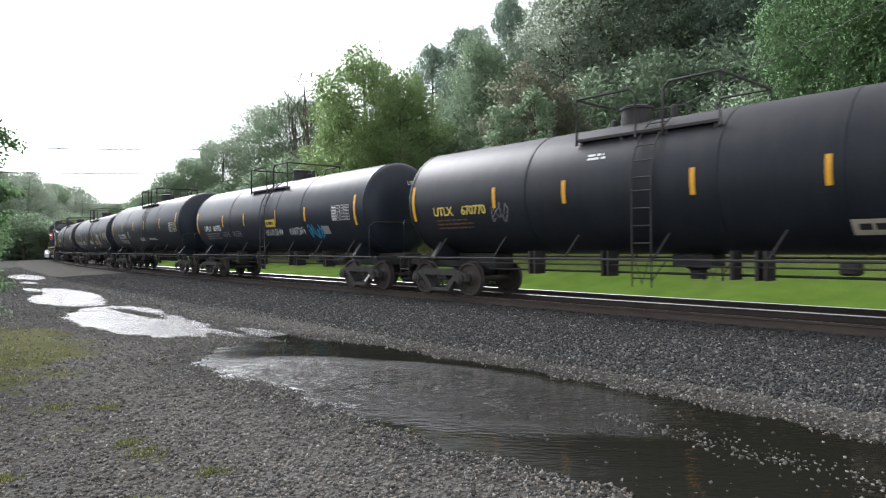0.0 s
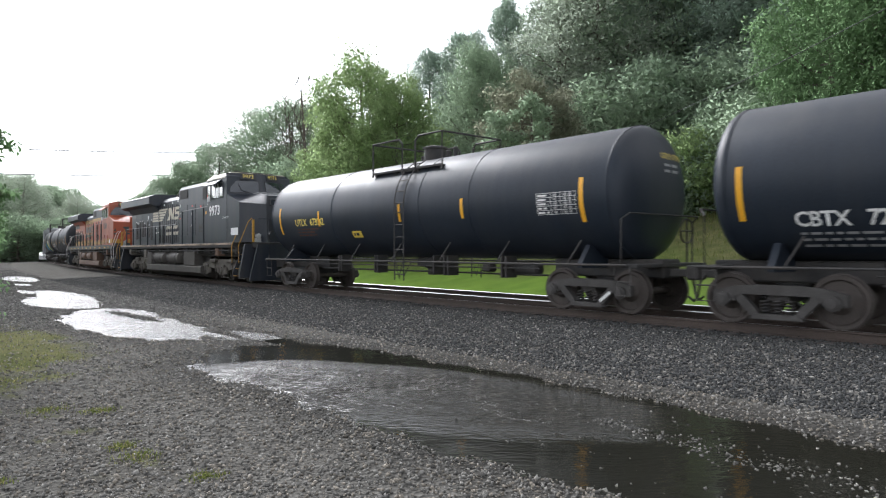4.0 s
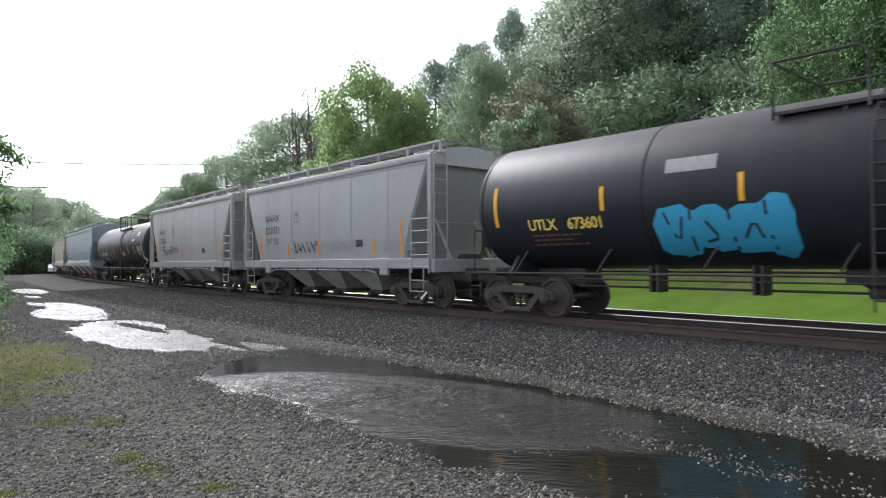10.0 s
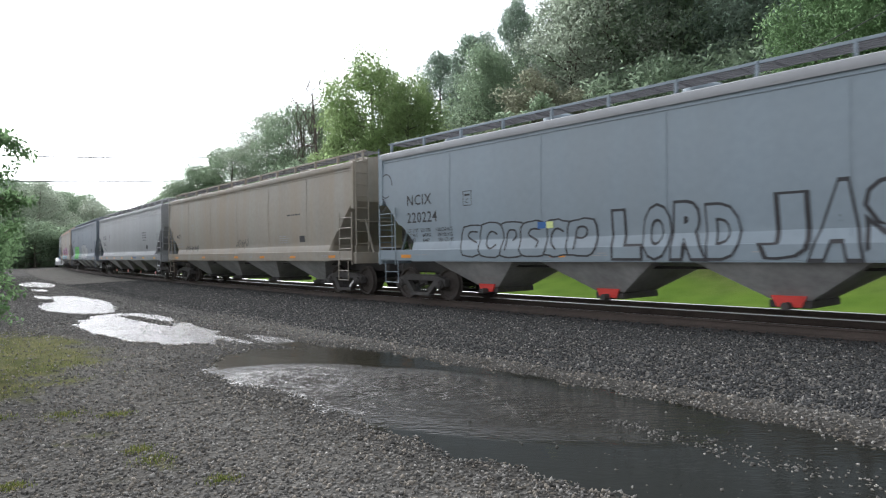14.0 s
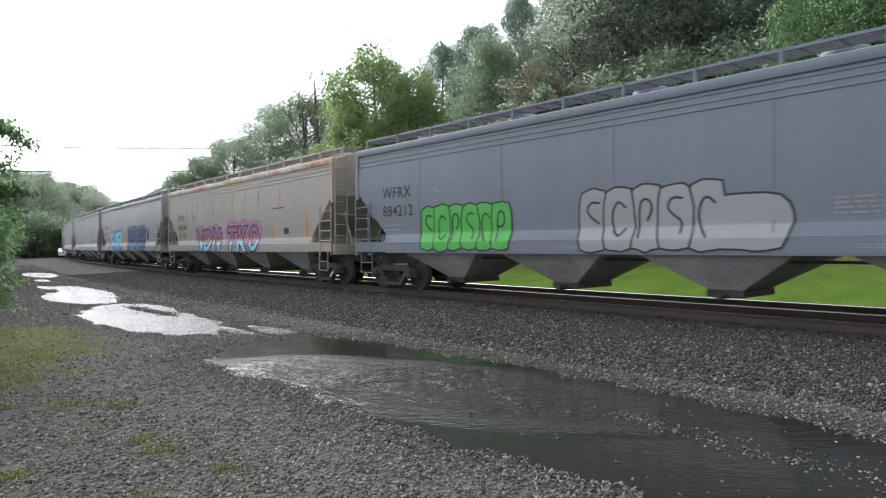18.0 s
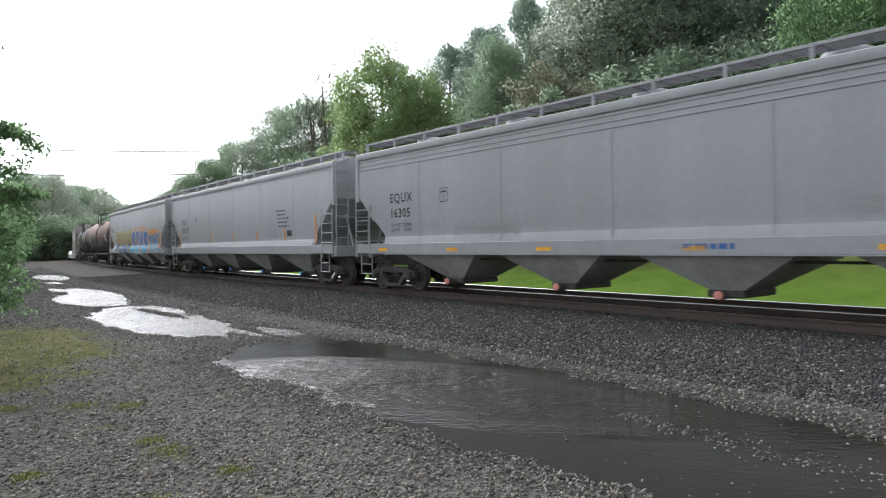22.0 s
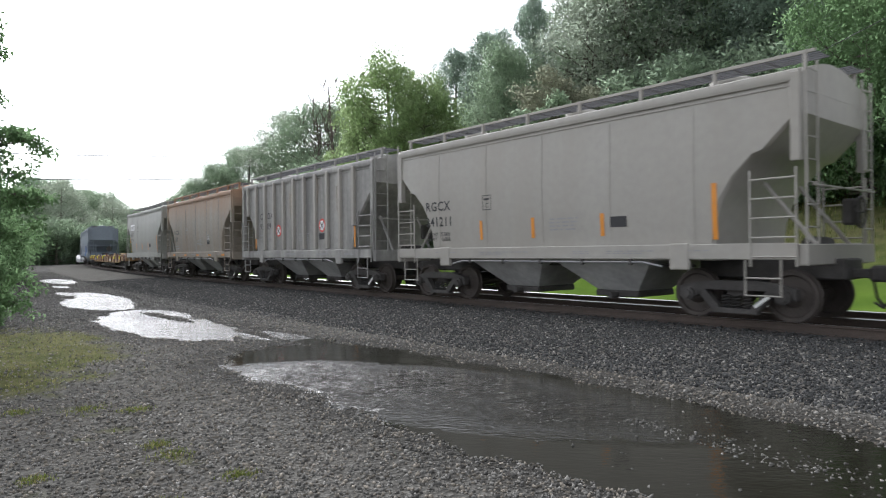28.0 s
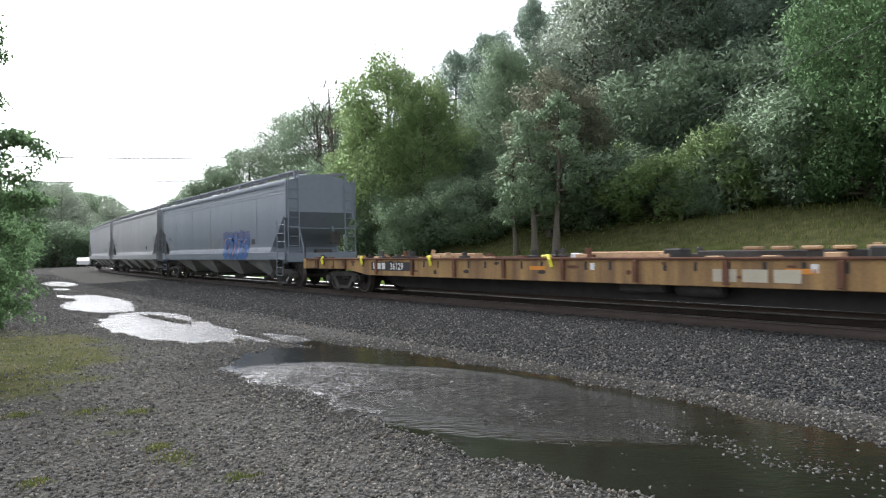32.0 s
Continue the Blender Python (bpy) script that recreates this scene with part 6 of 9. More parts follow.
# ---- covered hoppers ----
def hopper_car(label, number, mat, style="pellet", bays=4, seed=0, ink="lettering_black", roof_mat=None, cap=None, strips=(), sill_strips=(), belt=True, eave=4.2, strip_mat="reflector_orange", number_size=0.34, dark_lines=0, posts=0):
    car, L = new_car("hopper_car", label, "hopper car")
    rng = random.Random(seed)
    a = L / 2 - 0.72
    W = 1.52

    def half(z):
        if posts:
            return W - 0.08
        if z < 1.64 and style == "pellet":
            return float(np.interp(z, (1.40, 1.64), (W + 0.046, W - 0.055 * (1.26 / 1.4) ** 2)))
        return W - 0.055 * ((z - 2.9) / 1.4) ** 2

    if style == "pellet":
        cut = ((1.42, 1.5), (1.62, 1.48), (1.8, 1.32), (2.1, 0.98), (2.15, 0.82), (2.5, 0.52), (2.95, 0.05), (3.0, 0.0), (eave, 0.0))
    elif style == "centre":
        cut = ((1.42, 1.2), (1.6, 1.18), (2.0, 1.05), (2.6, 0.8), (3.3, 0.48), (eave - 0.1, 0.12), (eave, 0.08))
    elif style == "cement":
        cut = ((1.42, 1.5), (1.8, 1.46), (2.2, 1.34), (2.6, 1.08), (2.95, 0.72), (3.0, 0.55), (3.45, 0.1), (3.55, 0.0), (eave, 0.0))
    else:
        cut = ((1.42, 1.4), (2.0, 1.25), (2.6, 0.85), (3.2, 0.25), (3.5, 0.0), (eave, 0.0))

    def inset(z):
        return float(np.interp(z, [c[0] for c in cut], [c[1] for c in cut]))

    def side_y(x, z):
        return -half(z) - 0.002 if z > 1.40 else -W - 0.048

    def ring(z, w, xe, r=0.06):
        return [(xe - r, -w, z), (xe, -w + r, z), (xe, w - r, z), (xe - r, w, z), (-xe + r, w, z), (-xe, w - r, z), (-xe, -w + r, z), (-xe + r, -w, z)]

    rings = []
    zs = sorted({1.1, 1.64, *[c[0] for c in cut], 2.1, 3.2, 3.6, 3.9})
    for z in zs:
        rings.append(ring(z, half(max(z, 1.42)), a - inset(max(z, 1.42))))
    body = part("body", Shape().loft(rings), mat, car)
    # roof: arched, with a heavy eave
    rings = []
    for k in range(11):
        q = -1 + 2 * k / 10
        rings.append([(-a, q * (half(eave) - 0.02), eave + 0.34 * (1 - q * q) - 0.05), (a, q * (half(eave) - 0.02), eave + 0.34 * (1 - q * q) - 0.05), (a, q * (half(eave) - 0.02), eave + 0.34 * (1 - q * q)), (-a, q * (half(eave) - 0.02), eave + 0.34 * (1 - q * q))])
    part("roof", Shape().loft(rings), roof_mat or mat, car)
    for q in (-1, 1):
        arch = [(k / 5 * (half(eave) - 0.04), eave - 0.03 + 0.34 * (1 - (k / 5) ** 2)) for k in range(-5, 6)]
        part("end_sheet", Shape().plate([(-half(eave) + 0.04, eave - 0.25)] + arch + [(half(eave) - 0.04, eave - 0.25)], *sorted((q * (a - 0.05), q * (a + 0.004))), "yz"), mat, car)
    for y in (-1, 1):
        w = half(eave)
        s = Shape().plate([(y * (w + 0.05), eave - 0.13), (y * (w + 0.075), eave - 0.05), (y * (w + 0.05), eave + 0.05), (y * (w - 0.1), eave + 0.1), (y * (w - 0.1), eave - 0.06)], -a, a, "yz")
        part("eave", s, roof_mat or mat, car)
    if belt:
        for y in (-1, 1):
            for z in (eave - 0.2, eave - 0.33, eave - 0.46)[: 3 if seed in (15, 16, 17, 19, 29) else 1]:
                part("rib", Shape().box(-a + 0.02, a - 0.02, y * half(z) - 0.018, y * half(z) + 0.018, z - 0.016, z + 0.016, 0.006), mat, car)
    if posts:
        for y in (-1, 1):
            for k in range(posts):
                x = -a + 0.57 + k * (2 * a - 1.8) / (posts - 1)
                z0 = 1.45 + max(0, (abs(x) - (a - 1.9))) * 1.1
                part("side_post", Shape().box(x - 0.075, x + 0.075, y * (W - 0.03) - 0.06, y * (W - 0.03) + 0.06, z0, eave - 0.05, 0.015), "hopper_cream", car)
    # side sills
    for y in (-1, 1):
        y0, y1 = sorted((y * (W - 0.02), y * (W + 0.045)))
        part("side_sill", Shape().box(-a + 0.05, a - 0.05, y0, y1, 1.12, 1.43 if style == "pellet" else 1.40, 0.012), mat, car)
        if style != "pellet":
            for q in (-1, 1):
                x = q * (a - 2.15)
                part("jacking_pad", Shape().box(x - 0.2, x + 0.2, *sorted((y * (W - 0.05), y * (W + 0.06))), 0.92, 1.42, 0.02), mat, car)
    # end frames: sill, corner posts, ladders, slope braces, brake gear
    for q in (-1, 1):
        x0, x1 = sorted((q * (a - 2.4), q * (a + 0.28)))
        part("end_sill", Shape().box(x0, x1, -0.4, 0.4, 0.75, 1.12, 0.03), "steel_grime", car)
        x0, x1 = sorted((q * (a - 0.05), q * (a + 0.12)))
        part("end_beam", Shape().box(x0, x1, -W, W, 1.02, 1.38, 0.02), mat, car)
        for y in (-1, 1):
            part("corner_post", Shape().box(*sorted((q * (a - 0.14), q * (a + 0.02))), *sorted((y * (W - 0.14), y * (W + 0.02))), 1.3 if posts or style == "centre" else 2.75, eave + 0.02, 0.015), mat, car)
            ladder("ladder", car, (q * (a - 0.8), y * (W + 0.05), 1.0), (q * (a - 0.8), y * (W + 0.05), 2.65), (q * 0.76, 0, 0), 5, mat, 0.017)
            ladder("end_ladder", car, (q * (a + 0.09), y * (W - 0.5), 1.1), (q * (a + 0.09), y * (W - 0.5), eave + 0.25), (0, y * 0.46, 0), 9, mat, 0.017)
            part("sill_step", Shape().tube([(q * (a - 0.9), y * (W + 0.03), 1.12), (q * (a - 0.9), y * (W + 0.03), 0.5), (q * (a - 0.3), y * (W + 0.03), 0.5), (q * (a - 0.3), y * (W + 0.03), 1.12)], 0.02, 6).tube([(q * (a - 0.9), y * (W + 0.03), 0.8), (q * (a - 0.3), y * (W + 0.03), 0.8)], 0.016, 5), mat, car)
            part("slope_brace", Shape().tube([(q * (a + 0.0), y * 0.75, 1.3), (q * (a - 0.2 - 0.6 * inset(2.4)), y * 0.75, 2.5)], 0.04, 6), mat, car)
        truck(car, q * (L / 2 - 2.05), q > 0)
    part("end_handhold", Shape().tube([(a + 0.16, -1.4, 2.35), (a + 0.16, 1.4, 2.35)], 0.02, 6), mat, car)
    part("brake_wheel", Shape().tube([(a + 0.2, 0.55 + 0.28 * math.cos(t), 1.95 + 0.28 * math.sin(t)) for t in (math.pi * i / 8 for i in range(16))], 0.02, 5, True).tube([(a + 0.2, 0.27, 1.95), (a + 0.2, 0.83, 1.95)], 0.014, 5).tube([(a + 0.2, 0.55, 1.67), (a + 0.2, 0.55, 2.23)], 0.014, 5), "steel_grime", car)
    part("brake_housing", Shape().box(a - 0.05, a + 0.16, 0.35, 0.75, 1.72, 2.2, 0.04).tube([(a - 0.4, -0.1, 1.35), (a - 0.4, 0.6, 1.35)], 0.17, 12), "steel_grime", car)
    # hopper bays
    room = 2 * (a - 1.8) if style == "pellet" else 2 * (a - 2.75)
    wd = room / bays
    for k in range(bays):
        cx = -room / 2 + (k + 0.5) * wd
        tw, bw, bz = wd * (0.41 if bays == 4 else 0.48) - 0.02, 0.3 if bays > 2 else 0.5, 0.40
        rings = [[(cx - tw, -1.36, 1.2), (cx + tw, -1.36, 1.2), (cx + tw, 1.36, 1.2), (cx - tw, 1.36, 1.2)], [(cx - tw + 0.1, -1.3, 1.08), (cx + tw - 0.1, -1.3, 1.08), (cx + tw - 0.1, 1.3, 1.08), (cx - tw + 0.1, 1.3, 1.08)], [(cx - bw, -0.62, bz), (cx + bw, -0.62, bz), (cx + bw, 0.62, bz), (cx - bw, 0.62, bz)]]
        part("hopper_bay", Shape().loft(rings), "bay_grime", car, "grimy sloping hopper bay")
        g = Shape().box(cx - bw - 0.06, cx + bw + 0.06, -0.7, 0.7, bz - 0.12, bz + 0.02, 0.02).tube([(cx, -0.95, bz - 0.08), (cx, 0.95, bz - 0.08)], 0.07, 10)
        part("outlet_gate", g, "steel_grime", car)
        if cap == "red_paint":
            part("outlet_plate", Shape().plate([(cx - 0.3, bz + 0.1), (cx + 0.3, bz + 0.1), (cx + 0.2, bz - 0.1), (cx - 0.2, bz - 0.1)], -0.76, -0.72), cap, car, "faded red outlet plate")
        elif cap:
            for y in (-1, 1):
                part("outlet_cap", Shape().lathe([(y * 0.95, 0.085), (y * 0.99, 0.085), (y * 1.0, 0.06)], "y", (cx, 0, bz - 0.06), 14), cap, car, "round coloured outlet cap")
    s = Shape().tube([(-a + 2.2, -0.9, 0.98), (a - 2.2, -0.9, 0.98)], 0.03, 6)
    part("brake_pipe", s, "steel_dark", car)
    if style != "pellet":
        part("sill_pipe", Shape().tube([(-a + 2.5, -W - 0.06, 0.98), (-a + 2.9, -W - 0.07, 1.06), (a - 2.9, -W - 0.07, 1.06), (a - 2.5, -W - 0.06, 0.98)], 0.022, 6), "hopper_lead", car)
        for k in range(5):
            part("pipe_clamp", Shape().box(-a + 3.2 + k * (2 * a - 6.4) / 4 - 0.03, -a + 3.2 + k * (2 * a - 6.4) / 4 + 0.03, -W - 0.1, -W - 0.02, 1.0, 1.12, 0.01), "steel_grime", car)
    # sheet seams
    for k in range(5):
        x = -a + (k + 1) * 2 * a / 6
        if not posts:
            panel(car, "seam", x - 0.012, x + 0.012, 1.45, eave - 0.2, "hopper_lead" if mat == "hopper_rusty" else mat, side_y, 0.006, n=10, thick=0.004)
    # small print along the sill
    for k in range(6):
        text_bars(car, -a + 1.6 + k * (2 * a - 3.6) / 5 + rng.uniform(-0.4, 0.4), 1.27, rng.uniform(0.4, 1.3), rng.choice((1, 2)), "stencil_grey", side_y, rng, 0.022, 0.045)
    # running boards on the roof
    zr = eave + 0.42
    for y in (-0.78, 0.78):
        s = Shape()
        for k in range(5):
            yy = y + (k - 2) * 0.13
            s.box(-a - 0.1, a + 0.1, yy - 0.018, yy + 0.018, zr - 0.025, zr, 0.0)
        for k in range(int(2 * a / 0.6)):
            x = -a + 0.3 + k * 0.6
            s.box(x - 0.02, x + 0.02, y - 0.29, y + 0.29, zr - 0.03, zr - 0.005, 0.0)
        part("running_board", s, "grating", car, "grated roof walkway")
        ye = y * 1.1 / 0.78
        part("walkway_edge", Shape().box(-a - 0.1, a + 0.1, ye - 0.012, ye + 0.012, zr - 0.03, zr + 0.025, 0.004), mat, car)
        n = max(7, round(2 * a / 1.55))
        for k in range(n + 1):
            x = -a + 0.06 + k * (2 * a - 0.12) / n
            sg = -1 if y < 0 else 1
            part("walkway_bracket", Shape().plate([(sg * 1.16, eave + 0.08), (sg * 1.08, eave + 0.1), (sg * 1.06, zr + 0.02), (sg * 1.14, zr + 0.02)], x - 0.022, x + 0.022, "yz"), mat, car)
    n = 5 if L > 18 else 3
    for k in range(n):
        x = -a + (k + 0.5) * 2 * a / n
        part("hatch", Shape().lathe([(zr - 0.16, 0.42), (zr + 0.02, 0.42), (zr + 0.06, 0.36), (zr + 0.07, 0.05)], "z", (x, 0, 0), 18), mat, car)
    couplers(car, L)
    # number and small print
    x = -a + (inset(2.6) if style == "pellet" else inset(3.0)) + (0.95 if style == "pellet" else 1.2 if style == "centre" else 0.75)
    nz = 2.2 if style == "pellet" else 2.6
    code, weights, number_size = MARKS.get(number, ("", "", number_size))
    x = HOPPER_MARK_X.get(number, x)
    nz -= 0.3 * max(0.0, number_size - 0.34)
    if style == "centre":
        nz -= 0.2
    if code == "RGCX":
        nz = 2.0
    if posts:
        nz -= 0.3
    if code:
        letters(car, code, x, nz + number_size * 1.18, number_size, ink, side_y, bold=0.0 if "M" in code else 0.004, name="owner_code", spacing=1.12)
    letters(car, number, x, nz, number_size, ink, side_y, bold=0.004, name="car_number", spacing=1.08)
    if weights:
        letters(car, weights, x + 0.02, nz - 0.27, 0.145, "lettering_black", side_y, name="weights")
    else:
        text_bars(car, x, nz - 0.28, 1.1, 2, "stencil_grey", side_y, rng, 0.05, 0.14)
    if number != "93   09":
        plate_sign(car, x + 2.35, nz + 0.35, "lettering_black" if weights else "stencil_grey", side_y)
    for k in range(dark_lines):
        text_bars(car, a - 4.7 + 0.05 * k, 2.75 - 0.15 * k, 1.1, 1, "lettering_black", side_y, rng, 0.05, 0.1)
    panel(car, "data_plate", a - 3.75, a - 3.35, 1.78, 2.0, "lettering_black", side_y, 0.006, "small black data panel")
    text_bars(car, a - 5.4, 2.0, 0.9, 4, "stencil_grey", side_y, rng, 0.035, 0.08)
    for fx in strips:
        z0, z1 = (1.48, 2.5) if fx in (strips[0], strips[-1]) and number != "341211" or fx == 4.15 else (1.6, 2.08)
        panel(car, "reflector", fx - 0.05, fx + 0.05, z0, z1, strip_mat, side_y, 0.008, "orange reflective strip")
    for fx in sill_strips:
        xx = fx * (a - 0.6)
        panel(car, "reflector", xx - 0.22, xx + 0.22, 1.2, 1.29, strip_mat, side_y, 0.006, "orange reflective strip on the sill", n=1)
    return car, L, a, side_y, rng


# ---- locomotives ----
def loco_frame_mesh(y0, y1):
    s = Shape()
    # built in convex pieces
    for a, b in ((-2.5, -1.75), (-1.75, -1.0), (-1.0, -0.4), (-0.4, 0.4), (0.4, 1.0), (1.0, 1.75), (1.75, 2.5)):
        top = [float(np.interp(v, (-2.5, -2.1, -1.2, -0.5, 0.5, 1.2, 2.1, 2.5), (0.78, 0.92, 0.86, 0.98, 0.98, 0.86, 0.92, 0.78))) for v in (a, b)]
        low = [float(np.interp(v, (-2.5, -2.1, -1.75, -1.0, -0.4, 0.4, 1.0, 1.75, 2.1, 2.5), (0.52, 0.42, 0.6, 0.58, 0.46, 0.46, 0.58, 0.6, 0.42, 0.52))) for v in (a, b)]
        s.plate([(a, low[0]), (b, low[1]), (b, top[1]), (a, top[0])], y0, y1)
    yo, sg = (y0, -1) if y0 < 0 else (y1, 1)
    for x in (-2.0, 0.0, 2.0):
        s.box(x - 0.26, x + 0.26, *sorted((yo, yo + sg * 0.09)), 0.28, 0.74, 0.03)
        s.lathe([(0, 0.15), (sg * 0.14, 0.15), (sg * 0.15, 0.12), (sg * 0.12, 0.11), (sg * 0.12, 0.03)], "y", (x, yo, 0.5), 16)
        for q in (-0.42, 0.42):
            s.lathe([(0.36, 0.1), (0.62, 0.1)], "z", (x + q, yo + sg * 0.02, 0), 10)
    for x in (-1.0, 1.0):
        s.tube([(x - 0.35, yo + sg * 0.05, 0.9), (x + 0.35, yo + sg * 0.05, 0.9)], 0.09, 10)
        s.tube([(x, yo + sg * 0.06, 0.9), (x + 0.3, yo + sg * 0.06, 0.42)], 0.03, 6)
    return s.mesh("side_frame", "loco_frame")


LOCO_FRAME_N, LOCO_FRAME_F = loco_frame_mesh(-1.18, -1.0), loco_frame_mesh(1.0, 1.18)
LOCO_WHEELS = wheelset_mesh(0.53)
LOCO_BOLSTER = Shape().box(-2.3, 2.3, -0.6, 0.6, 0.55, 0.95, 0.05).box(-2.75, 2.75, -0.64, 0.64, 0.2, 0.62, 0.05).mesh("truck", "steel_dark")


# vent panels of the radiator section: start, width, foot, head
VENTS = ((-9.65, 0.3, 2.05, 3.06), (-9.27, 0.29, 2.1, 2.94), (-8.87, 0.31, 2.02, 3.09), (-8.34, 0.3, 2.2, 3.09), (-7.9, 0.31, 2.2, 2.93), (-7.28, 0.24, 1.99, 3.09), (-6.95, 0.29, 2.14, 2.82), (-6.51, 0.3, 1.99, 3.09))


def loco_truck(car, x):
    t = part("truck", LOCO_BOLSTER, "steel_dark", car, m=pose(x, 0, 0))
    part("side_frame", LOCO_FRAME_N, "loco_grime", t)
    part("side_frame", LOCO_FRAME_F, "loco_grime", t)
    for q in (-2.0, 0.0, 2.0):
        WHEELSETS.append((part("wheelset", LOCO_WHEELS, "wheel", t, m=pose(q, 0, 0.53)), q, 0.53))


def locomotive(label, number, hood, top, sill_mat, rail_mat, style):
    car, L = new_car("locomotive", label, "locomotive", "locomotives")
    rng = random.Random(len(number) + ord(number[0]))
    h = L / 2
    DECK = 1.70
    tail = 0.93 if style == "dark" else 0.0
    deck0, deck1 = -h + 1.42 - tail, h - 2.32
    # underframe, deck and walkway edge
    part("underframe", Shape().box(-h + 1.0, h - 1.6, -1.12, 1.12, 1.09, 1.5, 0.04), "steel_dark", car)
    part("deck", Shape().box(deck0, deck1, -1.52, 1.52, 1.48, DECK - 0.005, 0.02), "steel_dark" if style == "dark" else "loco_dark_green", car)
    for a, b in ((-h + 0.5 - tail, deck0 - 0.002), (deck1 + 0.002, h - 1.05)):
        part("end_platform", Shape().box(a, b, -1.0, 1.0, 1.48, DECK - 0.008, 0.02), "steel_dark", car)
    for y in (-1, 1):
        part("walkway_edge", Shape().box(deck0, deck1, *sorted((y * 1.525, y * 1.545)), DECK - 0.10 if style == "dark" else DECK - 0.12, DECK - 0.02 if style == "dark" else DECK + 0.07, 0.004), sill_mat, car, "worn pale sill stripe" if style == "dark" else "dark sill with yellow strips")
    # fuel tank and air reservoirs
    grime = "loco_grime" if style == "dark" else "loco_dust"
    part("fuel_tank", Shape().plate([(-1.1, 0.14), (1.1, 0.14), (1.48, 0.34), (1.48, 0.60), (1.40, 0.66), (-1.40, 0.66), (-1.48, 0.60), (-1.48, 0.34)], -4.5, 4.2, "yz"), grime, car)
    part("tank_top", Shape().box(-4.3, 4.0, -0.95, 0.95, 0.655, 1.088, 0.03), "steel_dark", car)
    part("tank_block", Shape().box(-4.49, -3.62, -1.46, -0.97, 0.655, 1.28, 0.04), grime, car, "tall block at the end of the fuel tank")
    part("filler_pipe", Shape().tube([(-3.52, -1.4, 0.64), (-3.52, -1.42, 1.2), (-3.42, -1.2, 1.34)], 0.035, 8), "steel_grime", car)
    for x0, x1 in ((-3.17, -1.25), (-0.72, 1.2)):
        part("air_reservoir", Shape().lathe([(x0, 0.05), (x0 + 0.03, 0.2), (x0 + 0.12, 0.30), (x1 - 0.12, 0.30), (x1 - 0.03, 0.2), (x1, 0.05)], "x", (0, -1.27, 1.0), 22), grime, car, "long cylindrical air reservoir")
        for xx in (x0 + 0.3, x1 - 0.5):
            part("reservoir_strap", Shape().lathe([(xx - 0.025, 0.302), (xx - 0.02, 0.312), (xx + 0.02, 0.312), (xx + 0.025, 0.302)], "x", (0, -1.27, 1.0), 22), "steel_dark", car)
            part("drain_valve", Shape().lathe([(-0.04, 0.05), (0.04, 0.05), (0.05, 0.03)], "y", (xx, -1.5, 0.72), 10).tube([(xx, -1.3, 0.72), (xx, -1.5, 0.72)], 0.03, 6), "steel_grime", car)
        part("pipe_fitting", Shape().tube([(x1 + 0.05, -1.3, 1.0), (x1 + 0.2, -1.34, 1.05), (x1 + 0.22, -1.34, 1.45)], 0.03, 6).tube([(x1 + 0.22, -1.36, 1.12), (x1 + 0.42, -1.3, 0.86), (x1 + 0.42, -1.3, 0.66)], 0.025, 6).box(x1 + 0.16, x1 + 0.3, -1.44, -1.3, 1.08, 1.2, 0.02), "steel_grime", car)
    part("equipment_box", Shape().box(1.75, 3.3, -1.46, -0.97, 0.658, 1.32, 0.03), grime, car)
    part("equipment_box", Shape().box(-5.0, -4.52, -1.5, -1.14, 1.0, 1.46, 0.03), "loco_frame", car)
    part("equipment_box", Shape().box(h - 4.4, h - 4.05, -1.5, -1.14, 1.12, 1.46, 0.03), "loco_dust", car)
    part("equipment_box", Shape().box(-h + 2.3, -h + 2.7, -1.5, -1.14, 1.16, 1.46, 0.03), "loco_frame", car)
    s = Shape()
    for z, y in ((1.36, -1.42), (1.28, -1.30)):
        s.tube([(-h + 2.0, y, z), (h - 2.0, y, z)], 0.035, 6)
    for k in range(12):
        x = -h + 2.2 + k * (L - 4.4) / 11
        s.box(x - 0.05, x + 0.05, -1.45, -1.2, 1.22, 1.5, 0.01)
    part("piping", s, "steel_dark", car)
    for q in (-1, 1):
        loco_truck(car, q * (h - 4.25))
    # long hood, section by section
    wing0, wing1 = (-h + 0.55 if style == "dark" else -h + 1.2), -h + 6.7
    back = 5.45 if style == "dark" else 5.98
    eng1, tall1, cab1, nose1 = 0.25, h - back, h - back + 2.3, h - 1.15
    part("radiator_hood", Shape().plate([(-0.98, DECK), (0.98, DECK), (0.98, 3.55), (1.3, 3.95), (-1.3, 3.95), (-0.98, 3.55)], wing0 + 0.35, wing1 - 0.2, "yz"), hood, car)
    part("radiator_wing", Shape().plate([(-1.3, 3.86), (-1.56, 3.98), (-1.56, 4.36), (-1.25, 4.50), (1.25, 4.50), (1.56, 4.36), (1.56, 3.98), (1.3, 3.86)], wing0, wing1, "yz"), top, car, "flared radiator housing")
    part("radiator_grille", Shape().plate([(-1.0, 3.3), (-0.99, 3.56), (-1.27, 3.92), (1.27, 3.92), (0.99, 3.56), (1.0, 3.3)], wing0 + 0.5, wing0 + 1.42, "yz").plate([(-1.0, 3.3), (-0.99, 3.56), (-1.27, 3.92), (1.27, 3.92), (0.99, 3.56), (1.0, 3.3)], wing0 + 1.54, wing0 + 2.55, "yz"), "loco_dark_green", car, "dark radiator grille under the wing")
    e = Shape().plate([(-0.95, DECK), (0.95, DECK), (0.95, 4.02), (0.72, 4.24), (-0.72, 4.24), (-0.95, 4.02)], wing1 - 0.2, eng1, "yz")
    part("engine_hood", e, hood, car)
